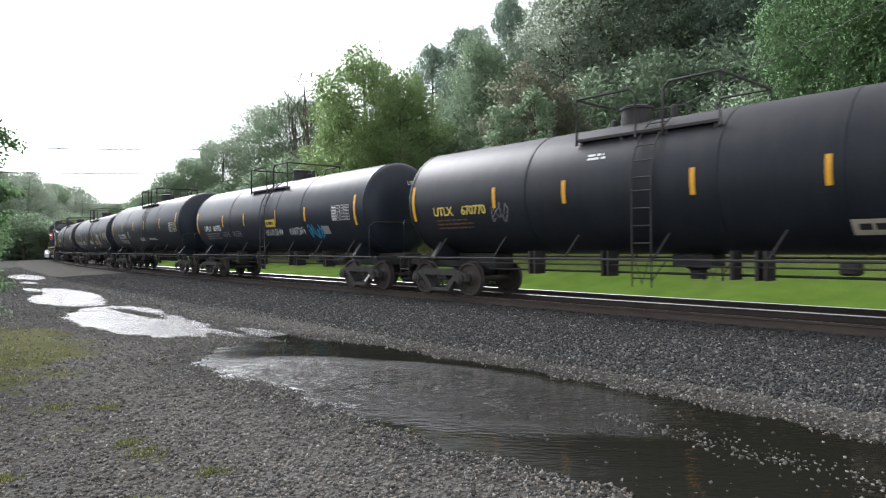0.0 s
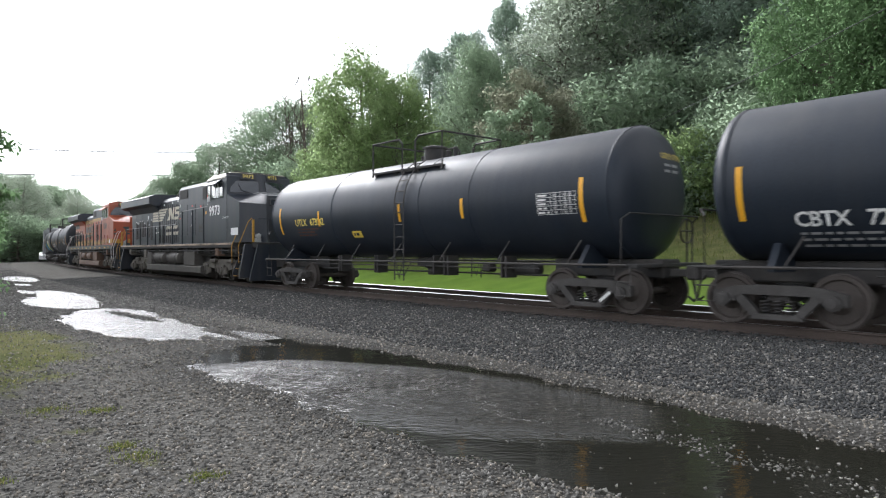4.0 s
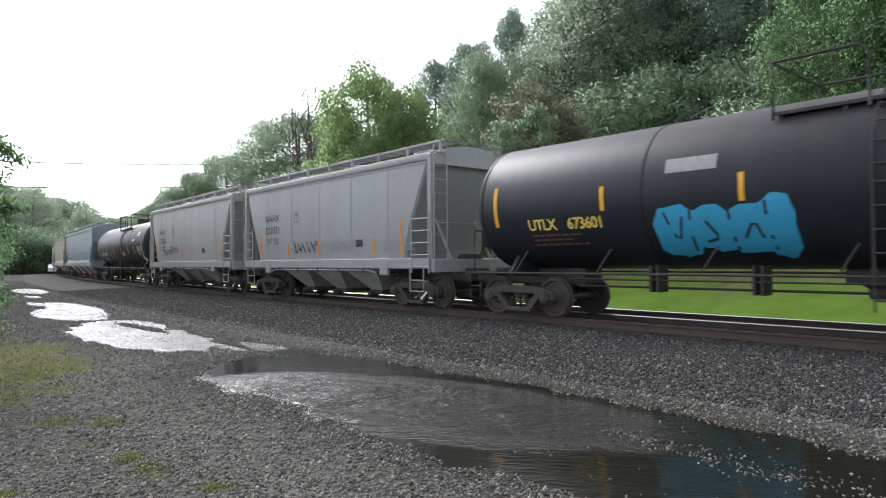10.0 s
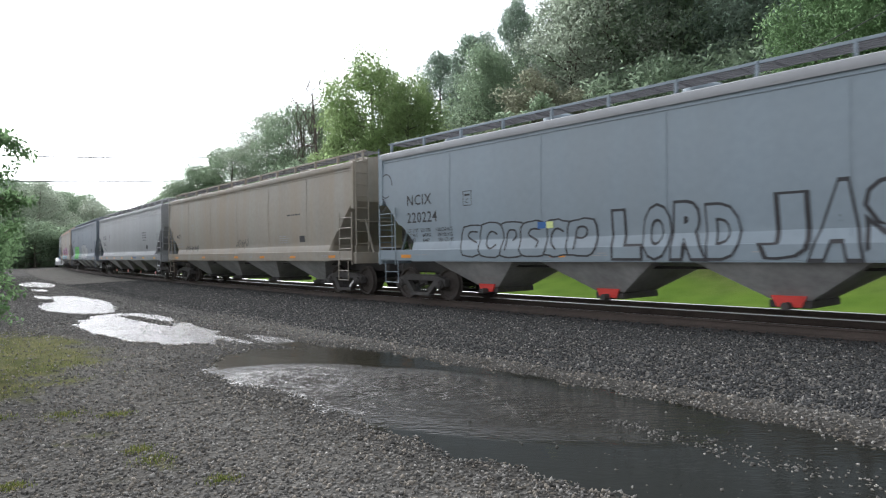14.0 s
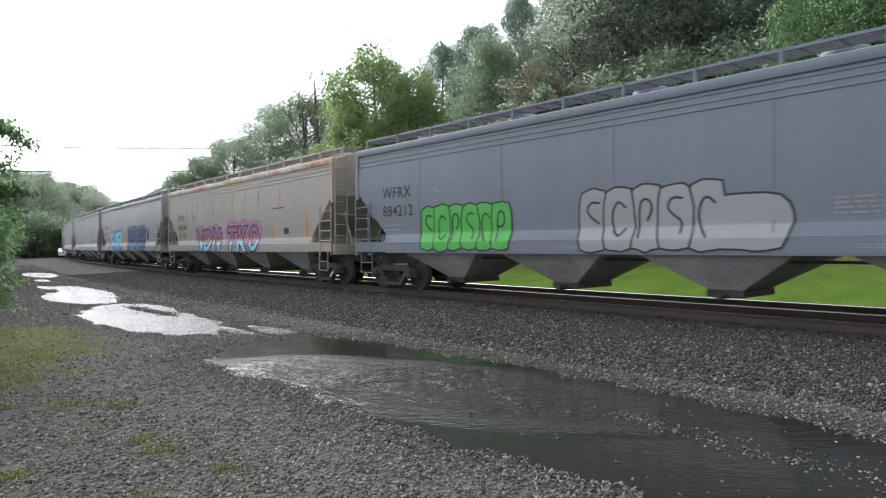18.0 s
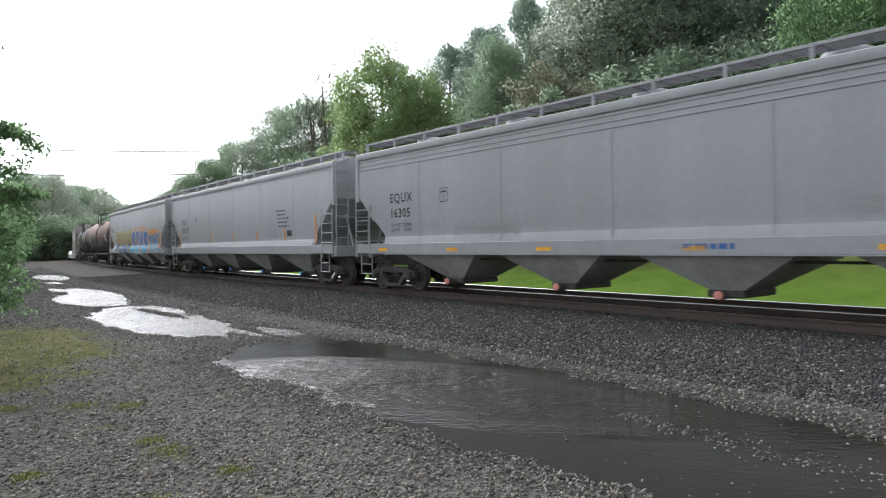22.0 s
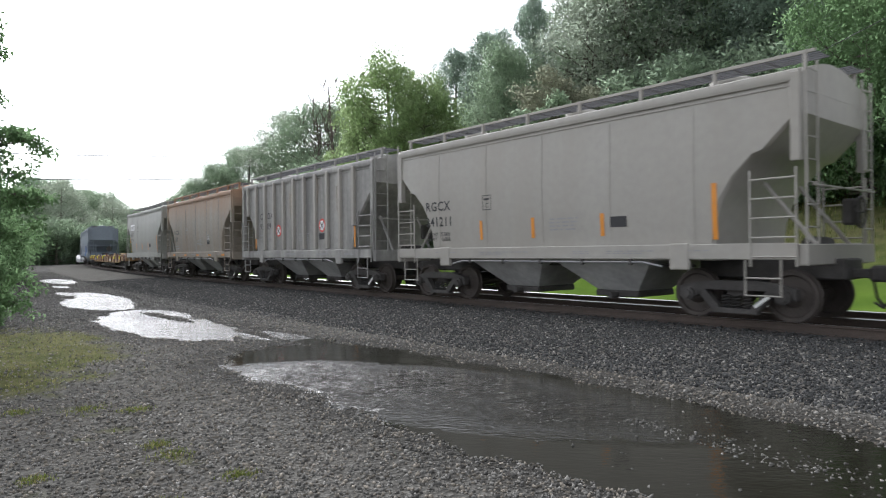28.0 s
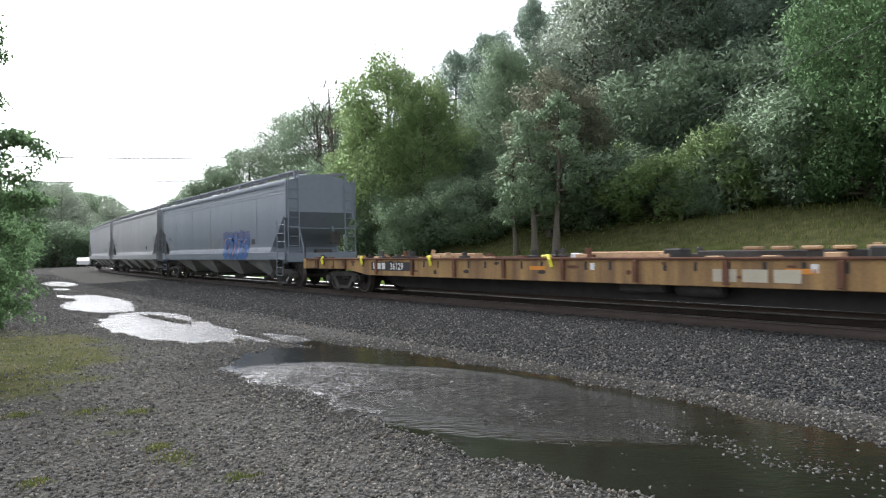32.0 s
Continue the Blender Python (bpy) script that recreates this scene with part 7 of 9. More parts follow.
    if style != "dark":
        part("roof_band", Shape().plate([(-0.957, 3.85), (-0.957, 4.03), (-0.72, 4.25), (0.72, 4.25), (0.957, 4.03), (0.957, 3.85)], wing1 - 0.1, eng1 - 0.003, "yz"), top, car, "black roof band")
    part("equipment_hood", Shape().plate([(-1.2, DECK), (1.2, DECK), (1.2, 4.4), (1.05, 4.58), (-1.05, 4.58), (-1.2, 4.4)], eng1, tall1, "yz"), hood, car)
    if style != "dark":
        part("roof_band", Shape().plate([(-1.207, 3.82), (-1.207, 4.41), (-1.05, 4.59), (1.05, 4.59), (1.207, 4.41), (1.207, 3.82)], eng1 + 0.003, tall1 - 0.003, "yz"), top, car, "black roof band")
        for a, b, y, z0, z1 in ((wing1 - 0.1, eng1, 0.957, 3.56, 3.85), (eng1, tall1, 1.207, 3.52, 3.82), (wing0 + 0.4, wing1 - 0.25, 0.984, DECK + 0.18, DECK + 0.5), (wing1 - 0.2, eng1, 0.957, DECK + 0.18, DECK + 0.54), (eng1, tall1, 1.207, DECK + 0.18, DECK + 0.54), (tall1, cab1, 1.457, DECK + 0.18, DECK + 0.52)):
            for q in (-1, 1):
                part("yellow_band", Shape().box(a, b, *sorted((q * (y - 0.01), q * (y + 0.003))), z0, z1), "loco_yellow", car, "yellow stripe")
                for zz in (z0 - 0.02, z0 + 0.09, z0 + 0.17):
                    part("pinstripe", Shape().box(a, b, *sorted((q * y, q * (y + 0.006))), zz, zz + 0.018), "loco_dark_green", car)
    # hood doors with hinges and handles
    for k in range(11):
        x = wing1 + 0.05 + k * (eng1 - wing1 - 0.1) / 11
        part("hood_door", Shape().box(x, x + (eng1 - wing1 - 0.1) / 11 - 0.03, -0.965, -0.945, DECK + 0.56, 3.53, 0.006), hood, car)
        part("door_seam", Shape().box(x - 0.035, x - 0.018, -0.972, -0.95, DECK + 0.1, 3.84, 0.0), "loco_dark_green" if style != "dark" else "steel_dark", car)
        part("door_latch", Shape().box(x + 0.06, x + 0.1, -0.985, -0.96, 2.4, 2.55, 0.004), "steel_dark", car)
    for x, w, z0, z1 in VENTS:
        x += -h + 11.44
        part("louvre", Shape().box(x, x + w, -1.0, -0.975, z0, z1, 0.006), "steel_dark", car, "dark vent panel")
        part("notice", Shape().box(x + 0.06, x + 0.2, -0.988, -0.978, z1 + 0.03, z1 + 0.07), "white_paint", car)
    for k in range(4):
        x = eng1 + 0.3 + k * (tall1 - eng1 - 0.3) / 4
        part("hood_door", Shape().box(x, x + (tall1 - eng1 - 0.3) / 4 - 0.06, -1.215, -1.195, DECK + 0.42, 3.6, 0.008), hood, car)
    for a, b, z0, z1 in ((eng1 + 0.25, eng1 + 1.35, 3.95, 4.4), (tall1 - 1.25, tall1 - 0.75, 3.75, 4.3), (tall1 - 0.55, tall1 - 0.1, 3.85, 4.35)):
        part("air_intake", Shape().box(a, b, -1.225, -1.2, z0, z1, 0.008), "steel_dark", car, "dark intake grille")
    for x in (eng1 + 1.7, eng1 + 3.0):
        s = Shape()
        for k in range(6):
            s.box(x, x + 0.5, -1.235, -1.2, DECK + 0.55 + k * 0.06, DECK + 0.58 + k * 0.06, 0.004)
        part("louvre", s, "loco_grime", car)
    part("exhaust_pipe", Shape().loft([[(wing1 + 0.75 + 0.5 * gz + (0.5 + 0.04 * gz) * math.cos(0.5236 * i) * 0.95, (0.36 + 0.04 * gz) * math.sin(0.5236 * i), 4.2 + 0.28 * gz) for i in range(12)] for gz in (0, 0.8, 1)]) if style == "dark" else Shape().box(wing1 + 2.2, wing1 + 2.7, -0.3, 0.3, 4.2, 4.36, 0.03), "loco_grime" if style == "dark" else "steel_dark", car, "oval exhaust stack" if style == "dark" else "")
    part("air_horn", Shape().tube([(eng1 - 0.9, -0.2, 4.2), (eng1 - 0.9, -0.2, 4.36)], 0.03, 6).lathe([(-0.35, 0.02), (0.1, 0.03), (0.3, 0.09)], "x", (eng1 - 0.9, -0.28, 4.4), 10).lathe([(-0.3, 0.02), (0.1, 0.03), (0.25, 0.08)], "x", (eng1 - 0.9, -0.1, 4.42), 10), "steel_dark", car)
    # cab and nose
    cabm = hood
    part("cab", Shape().box(tall1, cab1 + 0.02, -1.45, 1.45, DECK, 4.56, 0.03), cabm, car)
    front = [[(cab1 - 0.1, -1.45, 3.74), (cab1 + 0.03, -1.45, 3.74), (cab1 + 0.40, -0.05, 3.74), (cab1 + 0.40, 0.05, 3.74), (cab1 + 0.03, 1.45, 3.74), (cab1 - 0.1, 1.45, 3.74)], [(cab1 - 0.2, -1.4, 4.68), (cab1 - 0.12, -1.28, 4.68), (cab1 + 0.16, -0.05, 4.68), (cab1 + 0.16, 0.05, 4.68), (cab1 - 0.12, 1.28, 4.68), (cab1 - 0.2, 1.4, 4.68)]]
    part("cab_front", Shape().loft(front), cabm, car)
    part("cab_roof", Shape().plate([(-1.47, 4.50), (-1.2, 4.72), (1.2, 4.72), (1.47, 4.50), (1.47, 4.46), (-1.47, 4.46)], tall1 - 0.02, cab1 - 0.14, "yz"), "cream_paint" if style == "dark" else hood, car)
    ring = lambda u, w, zs, zc, foot: [(u + foot, -w, DECK), (u + foot, w, DECK), (u, w, zs), (u, min(0.5, w * 0.9), zc), (u, -min(0.5, w * 0.9), zc), (u, -w, zs)]
    nose_end = cab1 + 1.86
    part("nose", Shape().loft([ring(cab1, 1.44, 3.76, 3.8, 0), ring(cab1 + 1.22, 1.40, 3.34, 3.72, 0.02), ring(nose_end, 0.52, 3.26, 3.62, 0.14)]), cabm, car, "short sloping nose")
    part("glare_panel", Shape().plate([(-0.48, 3.725), (0.48, 3.725), (0.48, 3.80), (-0.48, 3.80)], cab1 + 0.4, cab1 + 1.2, "yz"), "stencil_grey", car, "grey anti-glare nose top")
    # windows: three on the side under a sunshade
    wz0, wz1 = 3.66, 4.25
    for a, b in ((tall1 + 0.14, tall1 + 0.45), (tall1 + 0.63, tall1 + 1.49), (tall1 + 1.55, tall1 + 1.9)):
        frame_ = part("window_frame", Shape().box(a - 0.035, b + 0.035, -1.468, -1.44, wz0 - 0.035, wz1 + 0.035, 0.008), "bright_steel" if style != "dark" else "steel_dark", car)
        part("window", Shape().box(a, b, -1.478, -1.462, wz0, wz1, 0.004), "window_glass", frame_, "dark cab window")
    for a in (tall1 + 1.04, tall1 + 1.34):
        part("window_post", Shape().box(a, a + 0.07, -1.485, -1.46, wz0, wz1, 0.004), "white_paint", car)
    part("sunshade", Shape().plate([(-1.46, 4.42), (-1.46, 4.37), (-1.74, 4.16), (-1.77, 4.20)], tall1 + 0.4, tall1 + 1.7, "yz"), hood, car, "tilted sunshade over the cab window")
    part("mirror", Shape().box(tall1 + 0.42, tall1 + 0.5, -1.6, -1.5, 3.52, 3.74, 0.01), "white_paint", car)

    def on_front(f, g, out, q):
        """A point on the cab front: f from the corner to the middle, g upwards."""
        lo, hi = Vector(front[0][1]).lerp(Vector(front[0][2]), f), Vector(front[1][1]).lerp(Vector(front[1][2]), f)
        p = lo.lerp(hi, g) + Vector((0.94, -0.25, 0.22)) * out
        return (p.x, p.y * q, p.z)

    def front_slab(f0, f1, g0, g1, out, q):
        return Shape().loft([[on_front(f0, g0, k, q), on_front(f1, g0, k, q), on_front(f1, g1, k, q), on_front(f0, g1, k, q)] for k in (-0.03, out)])

    for q in (1, -1):
        seal = part("windscreen_seal", front_slab(0.05, 0.95, 0.07, 0.66, 0.008, q), "lettering_black", car)
        part("windscreen", front_slab(0.08, 0.92, 0.1, 0.63, 0.014, q), "window_glass", seal, "sloping windscreen")
        part("wiper", Shape().tube([on_front(0.7, 0.06, 0.05, q), on_front(0.4, 0.2, 0.04, q), on_front(0.3, 0.5, 0.03, q)], 0.012, 5), "lettering_black", car)
        part("number_board", front_slab(0.36, 0.86, 0.7, 0.98, 0.05, q), "lettering_black", car, "black number board")
        a, b, c = (Vector(on_front(f, g, 0.056, q)) for f, g in ((0.42, 0.76), (0.8, 0.76), (0.42, 0.94)))
        if q < 0:
            a, b, c = b, a, c + b - a
        right, up = (b - a).normalized(), (c - a).normalized()
        m = Matrix((right, right.cross(up) * -1, up)).transposed().to_4x4()
        m.translation = a
        letters(car, number, 0.0, 0.0, 0.24, "lettering_yellow", lambda u, w: 0.0, name="board_number", m=m)
    part("headlight", Shape().box(nose_end - 0.1, nose_end + 0.05, -0.42, 0.42, 3.18, 3.5, 0.05), "lettering_black" if style == "dark" else hood, car)
    for y in (0.1, 0.28):
        part("lamp", Shape().lathe([(0, 0.085), (0.02, 0.085), (0.03, 0.05)], "x", (nose_end + 0.05, y, 3.34), 14), "lamp_lens", car, "unlit headlight")
    part("door_window", Shape().box(nose_end + 0.04, nose_end + 0.06, -0.34, -0.06, 3.22, 3.46, 0.008), "window_glass", car, "small dark window in the nose door")
    for y in (-0.95, 0.95):
        part("ditch_light", Shape().lathe([(-0.1, 0.09), (0.08, 0.1), (0.1, 0.07)], "x", (h - 1.1, y, 1.95), 14).box(h - 1.25, h - 1.05, y - 0.12, y + 0.12, 1.69, 1.86, 0.01), "lamp_lens", car, "unlit ditch light")
        part("lamp_post", Shape().box(h - 1.2, h - 1.12, y - 0.22, y - 0.14, 1.69, 2.6, 0.01), "loco_yellow", car, "yellow upright post")
    s = Shape()
    for k in range(4):
        s.tube([(tall1 + 0.2 + k * 0.5, -0.9, 4.8), (tall1 + 0.2 + k * 0.5, 0.9, 4.8)], 0.02, 5)
    part("roof_bar", s, "steel_dark", car)
    # pilots, steps, hand rails
    for q in (-1, 1):
        end = h - 1.0 if q > 0 else h - 0.42 + tail
        well0, well1 = (h - 2.29, h - 1.72) if q > 0 else (-h + 0.49 - tail, -h + 1.06 - tail)
        part("pilot", Shape().plate([(-1.35, 0.15), (1.35, 0.15), (1.0, 1.6), (-1.0, 1.6)], *sorted((q * (end - 0.1), q * end)), "yz"), "loco_black", car)
        part("draft_gear", Shape().box(*sorted((q * (end - 0.02), q * (h - 0.3 + tail * (q < 0)))), -0.2, 0.2, 0.68, 1.0, 0.03), "steel_dark", car)
        for y in (-1, 1):
            part("step_box", Shape().plate([(y * 0.85, 0.25), (y * 1.52, 0.25), (y * 1.52, 0.45), (y * 1.05, 1.62), (y * 0.85, 1.62)], well0 - 0.06, well0 - 0.02, "yz").plate([(y * 0.85, 0.25), (y * 1.52, 0.25), (y * 1.52, 0.45), (y * 1.3, 1.62), (y * 0.85, 1.62)], well1 + 0.02, well1 + 0.16, "yz").box(well0 - 0.02, well1 + 0.02, *sorted((y * 0.8, y * 0.86)), 0.25, 1.62), "loco_black", car, "dark step well")
            for k in range(5):
                z, yo = 0.33 + k * 0.29, y * (1.52 - 0.11 * k)
                part("step", Shape().box(well0 - 0.02, well1 + 0.02, *sorted((y * 0.86, yo - y * 0.006)), z - 0.03, z, 0.006), "steel_dark", car)
                part("step_edge", Shape().box(well0, well1, *sorted((yo - y * 0.005, yo)), z - 0.018, z + 0.003), "cream_paint" if style != "dark" else "loco_yellow", car)
            inner, outer = (well0 - 0.05, well1 + 0.1) if q > 0 else (well1 + 0.1, well0 - 0.05)
            rails = Shape()
            for e, lean in ((inner, 0.3), (outer, 0.34)):
                rails.tube([(e, y * 1.54, 0.85), (e, y * 1.56, 1.55), (e + lean * 0.2, y * 1.5, 1.75), (e + lean, y * 1.3, 2.5), (e + lean + 0.15, y * 1.2, 2.66)], 0.017, 8)
            part("step_rail", rails, "white_paint" if style != "dark" else "loco_yellow", car, "white hand rail at the steps" if style != "dark" else "yellow hand rail at the steps")
        part("end_rail", Shape().tube([(q * (end - 0.12), -0.95, 2.65), (q * (end - 0.1), 0.95, 2.65)], 0.022, 6).tube([(q * (end - 0.1), -0.5, DECK - 0.03), (q * (end - 0.1), -0.5, 2.65)], 0.02, 6).tube([(q * (end - 0.1), 0.5, DECK - 0.03), (q * (end - 0.1), 0.5, 2.65)], 0.02, 6), rail_mat, car)
    for y in (-1, 1):
        yy = y * 1.48
        part("hand_rail", Shape().tube([(-h + 1.6, yy, 2.68), (eng1 + 0.3, yy, 2.68), (eng1 + 1.25, yy, 3.28), (tall1 - 0.05, yy, 3.34), (tall1 + 0.02, yy * 0.985, 3.34)], 0.015, 6), "stencil_grey", car)
        for k in range(11):
            x = -h + 1.62 + k * 1.49
            if x < tall1 - 0.3:
                zt = float(np.interp(x, [eng1 + 0.3, eng1 + 1.25], [2.68, 3.3]))
                part("rail_post", Shape().box(x - 0.035, x + 0.035, *sorted((yy - 0.03, yy + 0.03)), DECK - 0.1, zt, 0.006), rail_mat, car)
    couplers(car, L)
    # paint scheme
    cab_y = lambda u, w: -1.452
    letters(car, number, tall1 + (0.25 if style == "dark" else 0.5), 2.92, 0.6 if style == "dark" else 0.54, "white_paint" if style == "dark" else "loco_dark_green", cab_y, name="road_number", bold=0.018, spacing=1.1)
    return car, L, dict(wing0=wing0, wing1=wing1, eng1=eng1, tall1=tall1, cab1=cab1, nose1=nose1, deck=DECK, rng=rng)


def dark_scheme(car, L, d):
    eng = lambda u, w: -0.972 if u > d["wing1"] - 0.16 else -0.986
    rng = d["rng"]
    # emblem: five pale speed lines and two slanted letter-like shapes, then two bars for the name
    for k in range(5):
        z, x0, x1 = 3.0 + 0.14 * k, -5.17 + 0.035 * k, -3.3 + 0.22 * k
        for xa, xb in ((x0, d["wing1"] - 0.17), (d["wing1"] - 0.15, x1)):
            painted(car, "emblem", [[(xa, z), (xb, z), (xb + 0.03, z + 0.105), (xa + 0.03, z + 0.105)]], "cream_paint", eng, 0.006)
    x, q = -2.45, lambda pts: [[(x + 0.74 * a, 3.0 + 0.74 * (b - 2.85)) for a, b in p] for p in pts]
    painted(car, "emblem", q([[(0, 2.85), (0.62, 2.85), (0.75, 3.2), (0.7, 3.75), (0.28, 3.72), (0.4, 3.2)], [(0.68, 3.74), (1.0, 3.74), (1.35, 3.1), (1.05, 2.86), (0.78, 3.3)], [(1.2, 2.88), (1.5, 2.88), (1.68, 3.74), (1.38, 3.74)]]), "cream_paint", eng, 0.006, "pale slanted emblem")
    x += 1.22
    painted(car, "emblem", q([[(0, 2.86), (0.95, 2.86), (1.1, 3.06), (0.05, 3.06)], [(0.85, 3.0), (1.12, 3.0), (1.18, 3.38), (0.9, 3.38)], [(0.12, 3.24), (1.15, 3.24), (1.15, 3.42), (0.15, 3.42)], [(0.12, 3.3), (0.38, 3.3), (0.42, 3.66), (0.15, 3.66)], [(0.16, 3.55), (1.12, 3.55), (1.2, 3.75), (0.2, 3.75)]]), "cream_paint", eng, 0.007, "pale slanted emblem")
    for k, (a, b) in enumerate(((1.14, 2.9), (1.05, 3.1))):
        z = 2.52 - 0.32 * k
        u = d["wing1"] + a
        while u < d["wing1"] + b:
            painted(car, "name_bar", [[(u, z), (u + 0.17, z), (u + 0.22, z + 0.17), (u + 0.05, z + 0.17)]], "cream_paint", eng, 0.006)
            u += 0.24
    cabs = lambda u, w: -1.452
    letters(car, "D9-44CW", d["cab1"] - 0.45, 2.72, 0.15, "white_paint", cabs, name="class_lettering", slant=0.25)
    tall = lambda u, w: -1.218
    for x, z, w, h, m in ((d["tall1"] - 0.62, 3.42, 0.3, 0.34, "white_paint"), (d["tall1"] - 0.66, 3.76, 0.44, 0.16, "red_paint"), (d["eng1"] + 0.2, 3.55, 0.1, 0.14, "white_paint"), (d["eng1"] + 1.9, 3.05, 0.12, 0.16, "white_paint"), (d["eng1"] + 1.9, 2.5, 0.12, 0.14, "white_paint"), (d["eng1"] + 0.2, 3.2, 0.12, 0.07, "white_paint"), (d["eng1"] + 0.2, 2.95, 0.1, 0.07, "red_paint"), (d["eng1"] + 2.0, 3.5, 0.14, 0.05, "red_paint"), (d["tall1"] - 1.6, 3.4, 0.16, 0.08, "red_paint"), (d["tall1"] - 0.9, 3.05, 0.16, 0.12, "reflector")):
        panel(car, "notice", x, x + w, z, z + h, m, tall, 0.006, n=1)
    for x, z, w, h, m in ((d["wing1"] - 2.3, 3.2, 0.16, 0.2, "white_paint"), (-4.5, 2.62, 0.17, 0.05, "white_paint"), (-4.5, 2.34, 0.17, 0.06, "white_paint"), (-4.1, 2.36, 0.15, 0.05, "white_paint"), (-3.2, 2.36, 0.25, 0.07, "white_paint"), (-4.4, 3.78, 0.13, 0.09, "white_paint"), (-3.0, 3.82, 0.14, 0.1, "white_paint"), (d["wing0"] + 1.6, 3.0, 0.14, 0.08, "white_paint"), (d["wing0"] + 1.9, 3.0, 0.14, 0.08, "white_paint"), (d["wing1"] + 2.2, 3.86, 0.12, 0.1, "white_paint"), (d["eng1"] - 0.9, 3.9, 0.14, 0.12, "white_paint")):
        panel(car, "notice", x, x + w, z, z + h, m, lambda u, v: -0.985, 0.006, n=1)
    panel(car, "notice", d["nose1"] - 0.1 - 1.4, d["nose1"] - 0.75, DECK_LOW + 0.3, DECK_LOW + 0.6, "white_paint", lambda u, v: -1.46, 0.006, n=1)


DECK_LOW = 1.7


def orange_scheme(car, L, d):
    eng = lambda u, w: -0.974
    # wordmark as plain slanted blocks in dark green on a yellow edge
    x = -4.6
    for mat, grow_, lift in (("loco_yellow", 0.03, 0.010), ("loco_dark_green", 0.0, 0.014)):
        u = x
        for w in (1.25, 1.42, 1.3, 1.1):
            g = grow_
            painted(car, "wordmark", [[(u - g, 2.86 - g), (u + w * 0.82 + g, 2.86 - g), (u + w * 0.95 + g, 3.08), (u + w + 0.1 + g, 3.34 + g), (u + 0.32 - g, 3.34 + g), (u + 0.14 - g, 3.08)]], mat, eng, lift)
            u += w
        painted(car, "wordmark", [[(x - 0.4 - grow_ * 2, 2.44 - grow_), (x + 1.6, 2.54 - grow_), (x + 4.8, 2.66 - grow_ * 0.5), (x + 4.8, 2.70 + grow_ * 0.5), (x + 1.6, 2.68 + grow_), (x - 0.2, 2.64 + grow_)]], mat, eng, lift, "dark swoosh line")
    # gaps that break the blocks up
    gaps = (((0.34, 0.16, 0.62, 0.36), (0.38, 0.6, 0.66, 0.82)), ((0.3, 0.0, 0.42, 0.62), (0.62, 0.4, 0.72, 1.0)), ((0.3, 0.58, 0.95, 0.78), (0.05, 0.22, 0.64, 0.42)), ((0.34, 0.58, 0.95, 0.78), (0.42, 0.0, 0.98, 0.34)))
    u = x
    for cell, w in zip(gaps, (1.25, 1.42, 1.3, 1.1)):
        for a0, b0, a1, b1 in cell:
            put = lambda a, b: (u + (0.02 + 0.8 * a) * w + 0.3 * b, 2.86 + 0.48 * b)
            painted(car, "wordmark", [[put(a0, b0), put(a1, b0), put(a1, b1), put(a0, b1)]], "loco_orange", eng, 0.02)
        u += w
    for y in (-1, 1):
        for x0 in (tuple(-8.35 + 1.87 * k for k in range(9))):
            part("reflector", Shape().box(x0, x0 + 0.42, *sorted((y * 1.545, y * 1.551)), DECK_LOW - 0.14, DECK_LOW - 0.06), "reflector", car, "yellow reflective strip")
    letters(car, "ES44C4", d["cab1"] + 0.05, 2.2 - 0.62, 0.13, "reflector", lambda u, w: -1.546, name="class_lettering")
    for x0 in (d["tall1"] + 0.14, d["tall1"] + 1.24):
        s = Shape()
        for k in range(11):
            s.box(x0, x0 + 0.71, -1.49, -1.455, DECK_LOW + 0.17 + k * 0.056, DECK_LOW + 0.2 + k * 0.056, 0.004)
        part("louvre", s, "loco_orange", car, "orange louvre panel")
    for k in range(5):
        x0 = d["eng1"] + 0.15 + k * 1.1
        part("door_seam", Shape().box(x0, x0 + 0.12, -1.235, -1.2, d["deck"] + 0.45, 3.55, 0.01), "loco_dark_green", car)
    # nose: dark emblem blocks, line and yellow band on both slanting faces
    def on_nose(f, z, q, out):
        a, b = Vector((d["cab1"] + 1.22, -1.40, 0)), Vector((d["cab1"] + 1.86, -0.52, 0))
        p = a.lerp(b, f) + Vector((0.81, -0.59, 0)) * out
        return (p.x + (0.14 * f + 0.02 * (1 - f)) * (3.3 - z) / 1.6, p.y * q, z)

    for q in (1, -1):
        for name, mat, f0, f1, z0, z1, slant in (("emblem", "loco_dark_green", 0.04, 0.42, 2.68, 2.98, 0.12), ("emblem", "loco_dark_green", 0.52, 0.9, 2.68, 2.98, 0.08), ("emblem", "loco_dark_green", 0.02, 0.98, 2.46, 2.58, 0.0), ("yellow_band", "loco_yellow", 0.0, 1.0, 1.9, 2.16, 0.0), ("pinstripe", "loco_dark_green", 0.0, 1.0, 1.72, 1.88, 0.0)):
            part(name, Shape().loft([[on_nose(f0, z0, q, k), on_nose(f1, z0, q, k), on_nose(f1 + slant, z1, q, k), on_nose(f0 + slant, z1, q, k)] for k in (-0.02, 0.01)]), mat, car)
    for y in (-1, 1):
        part("yellow_band", Shape().box(d["cab1"] + 0.04, d["cab1"] + 1.2, *sorted((y * 1.40, y * 1.452)), 1.9, 2.16), "loco_yellow", car, "yellow stripe")
    panel(car, "notice", d["cab1"] + 0.06, d["cab1"] + 0.4, 1.92, 2.14, "white_paint", lambda u, w: -1.455, 0.004, n=1)


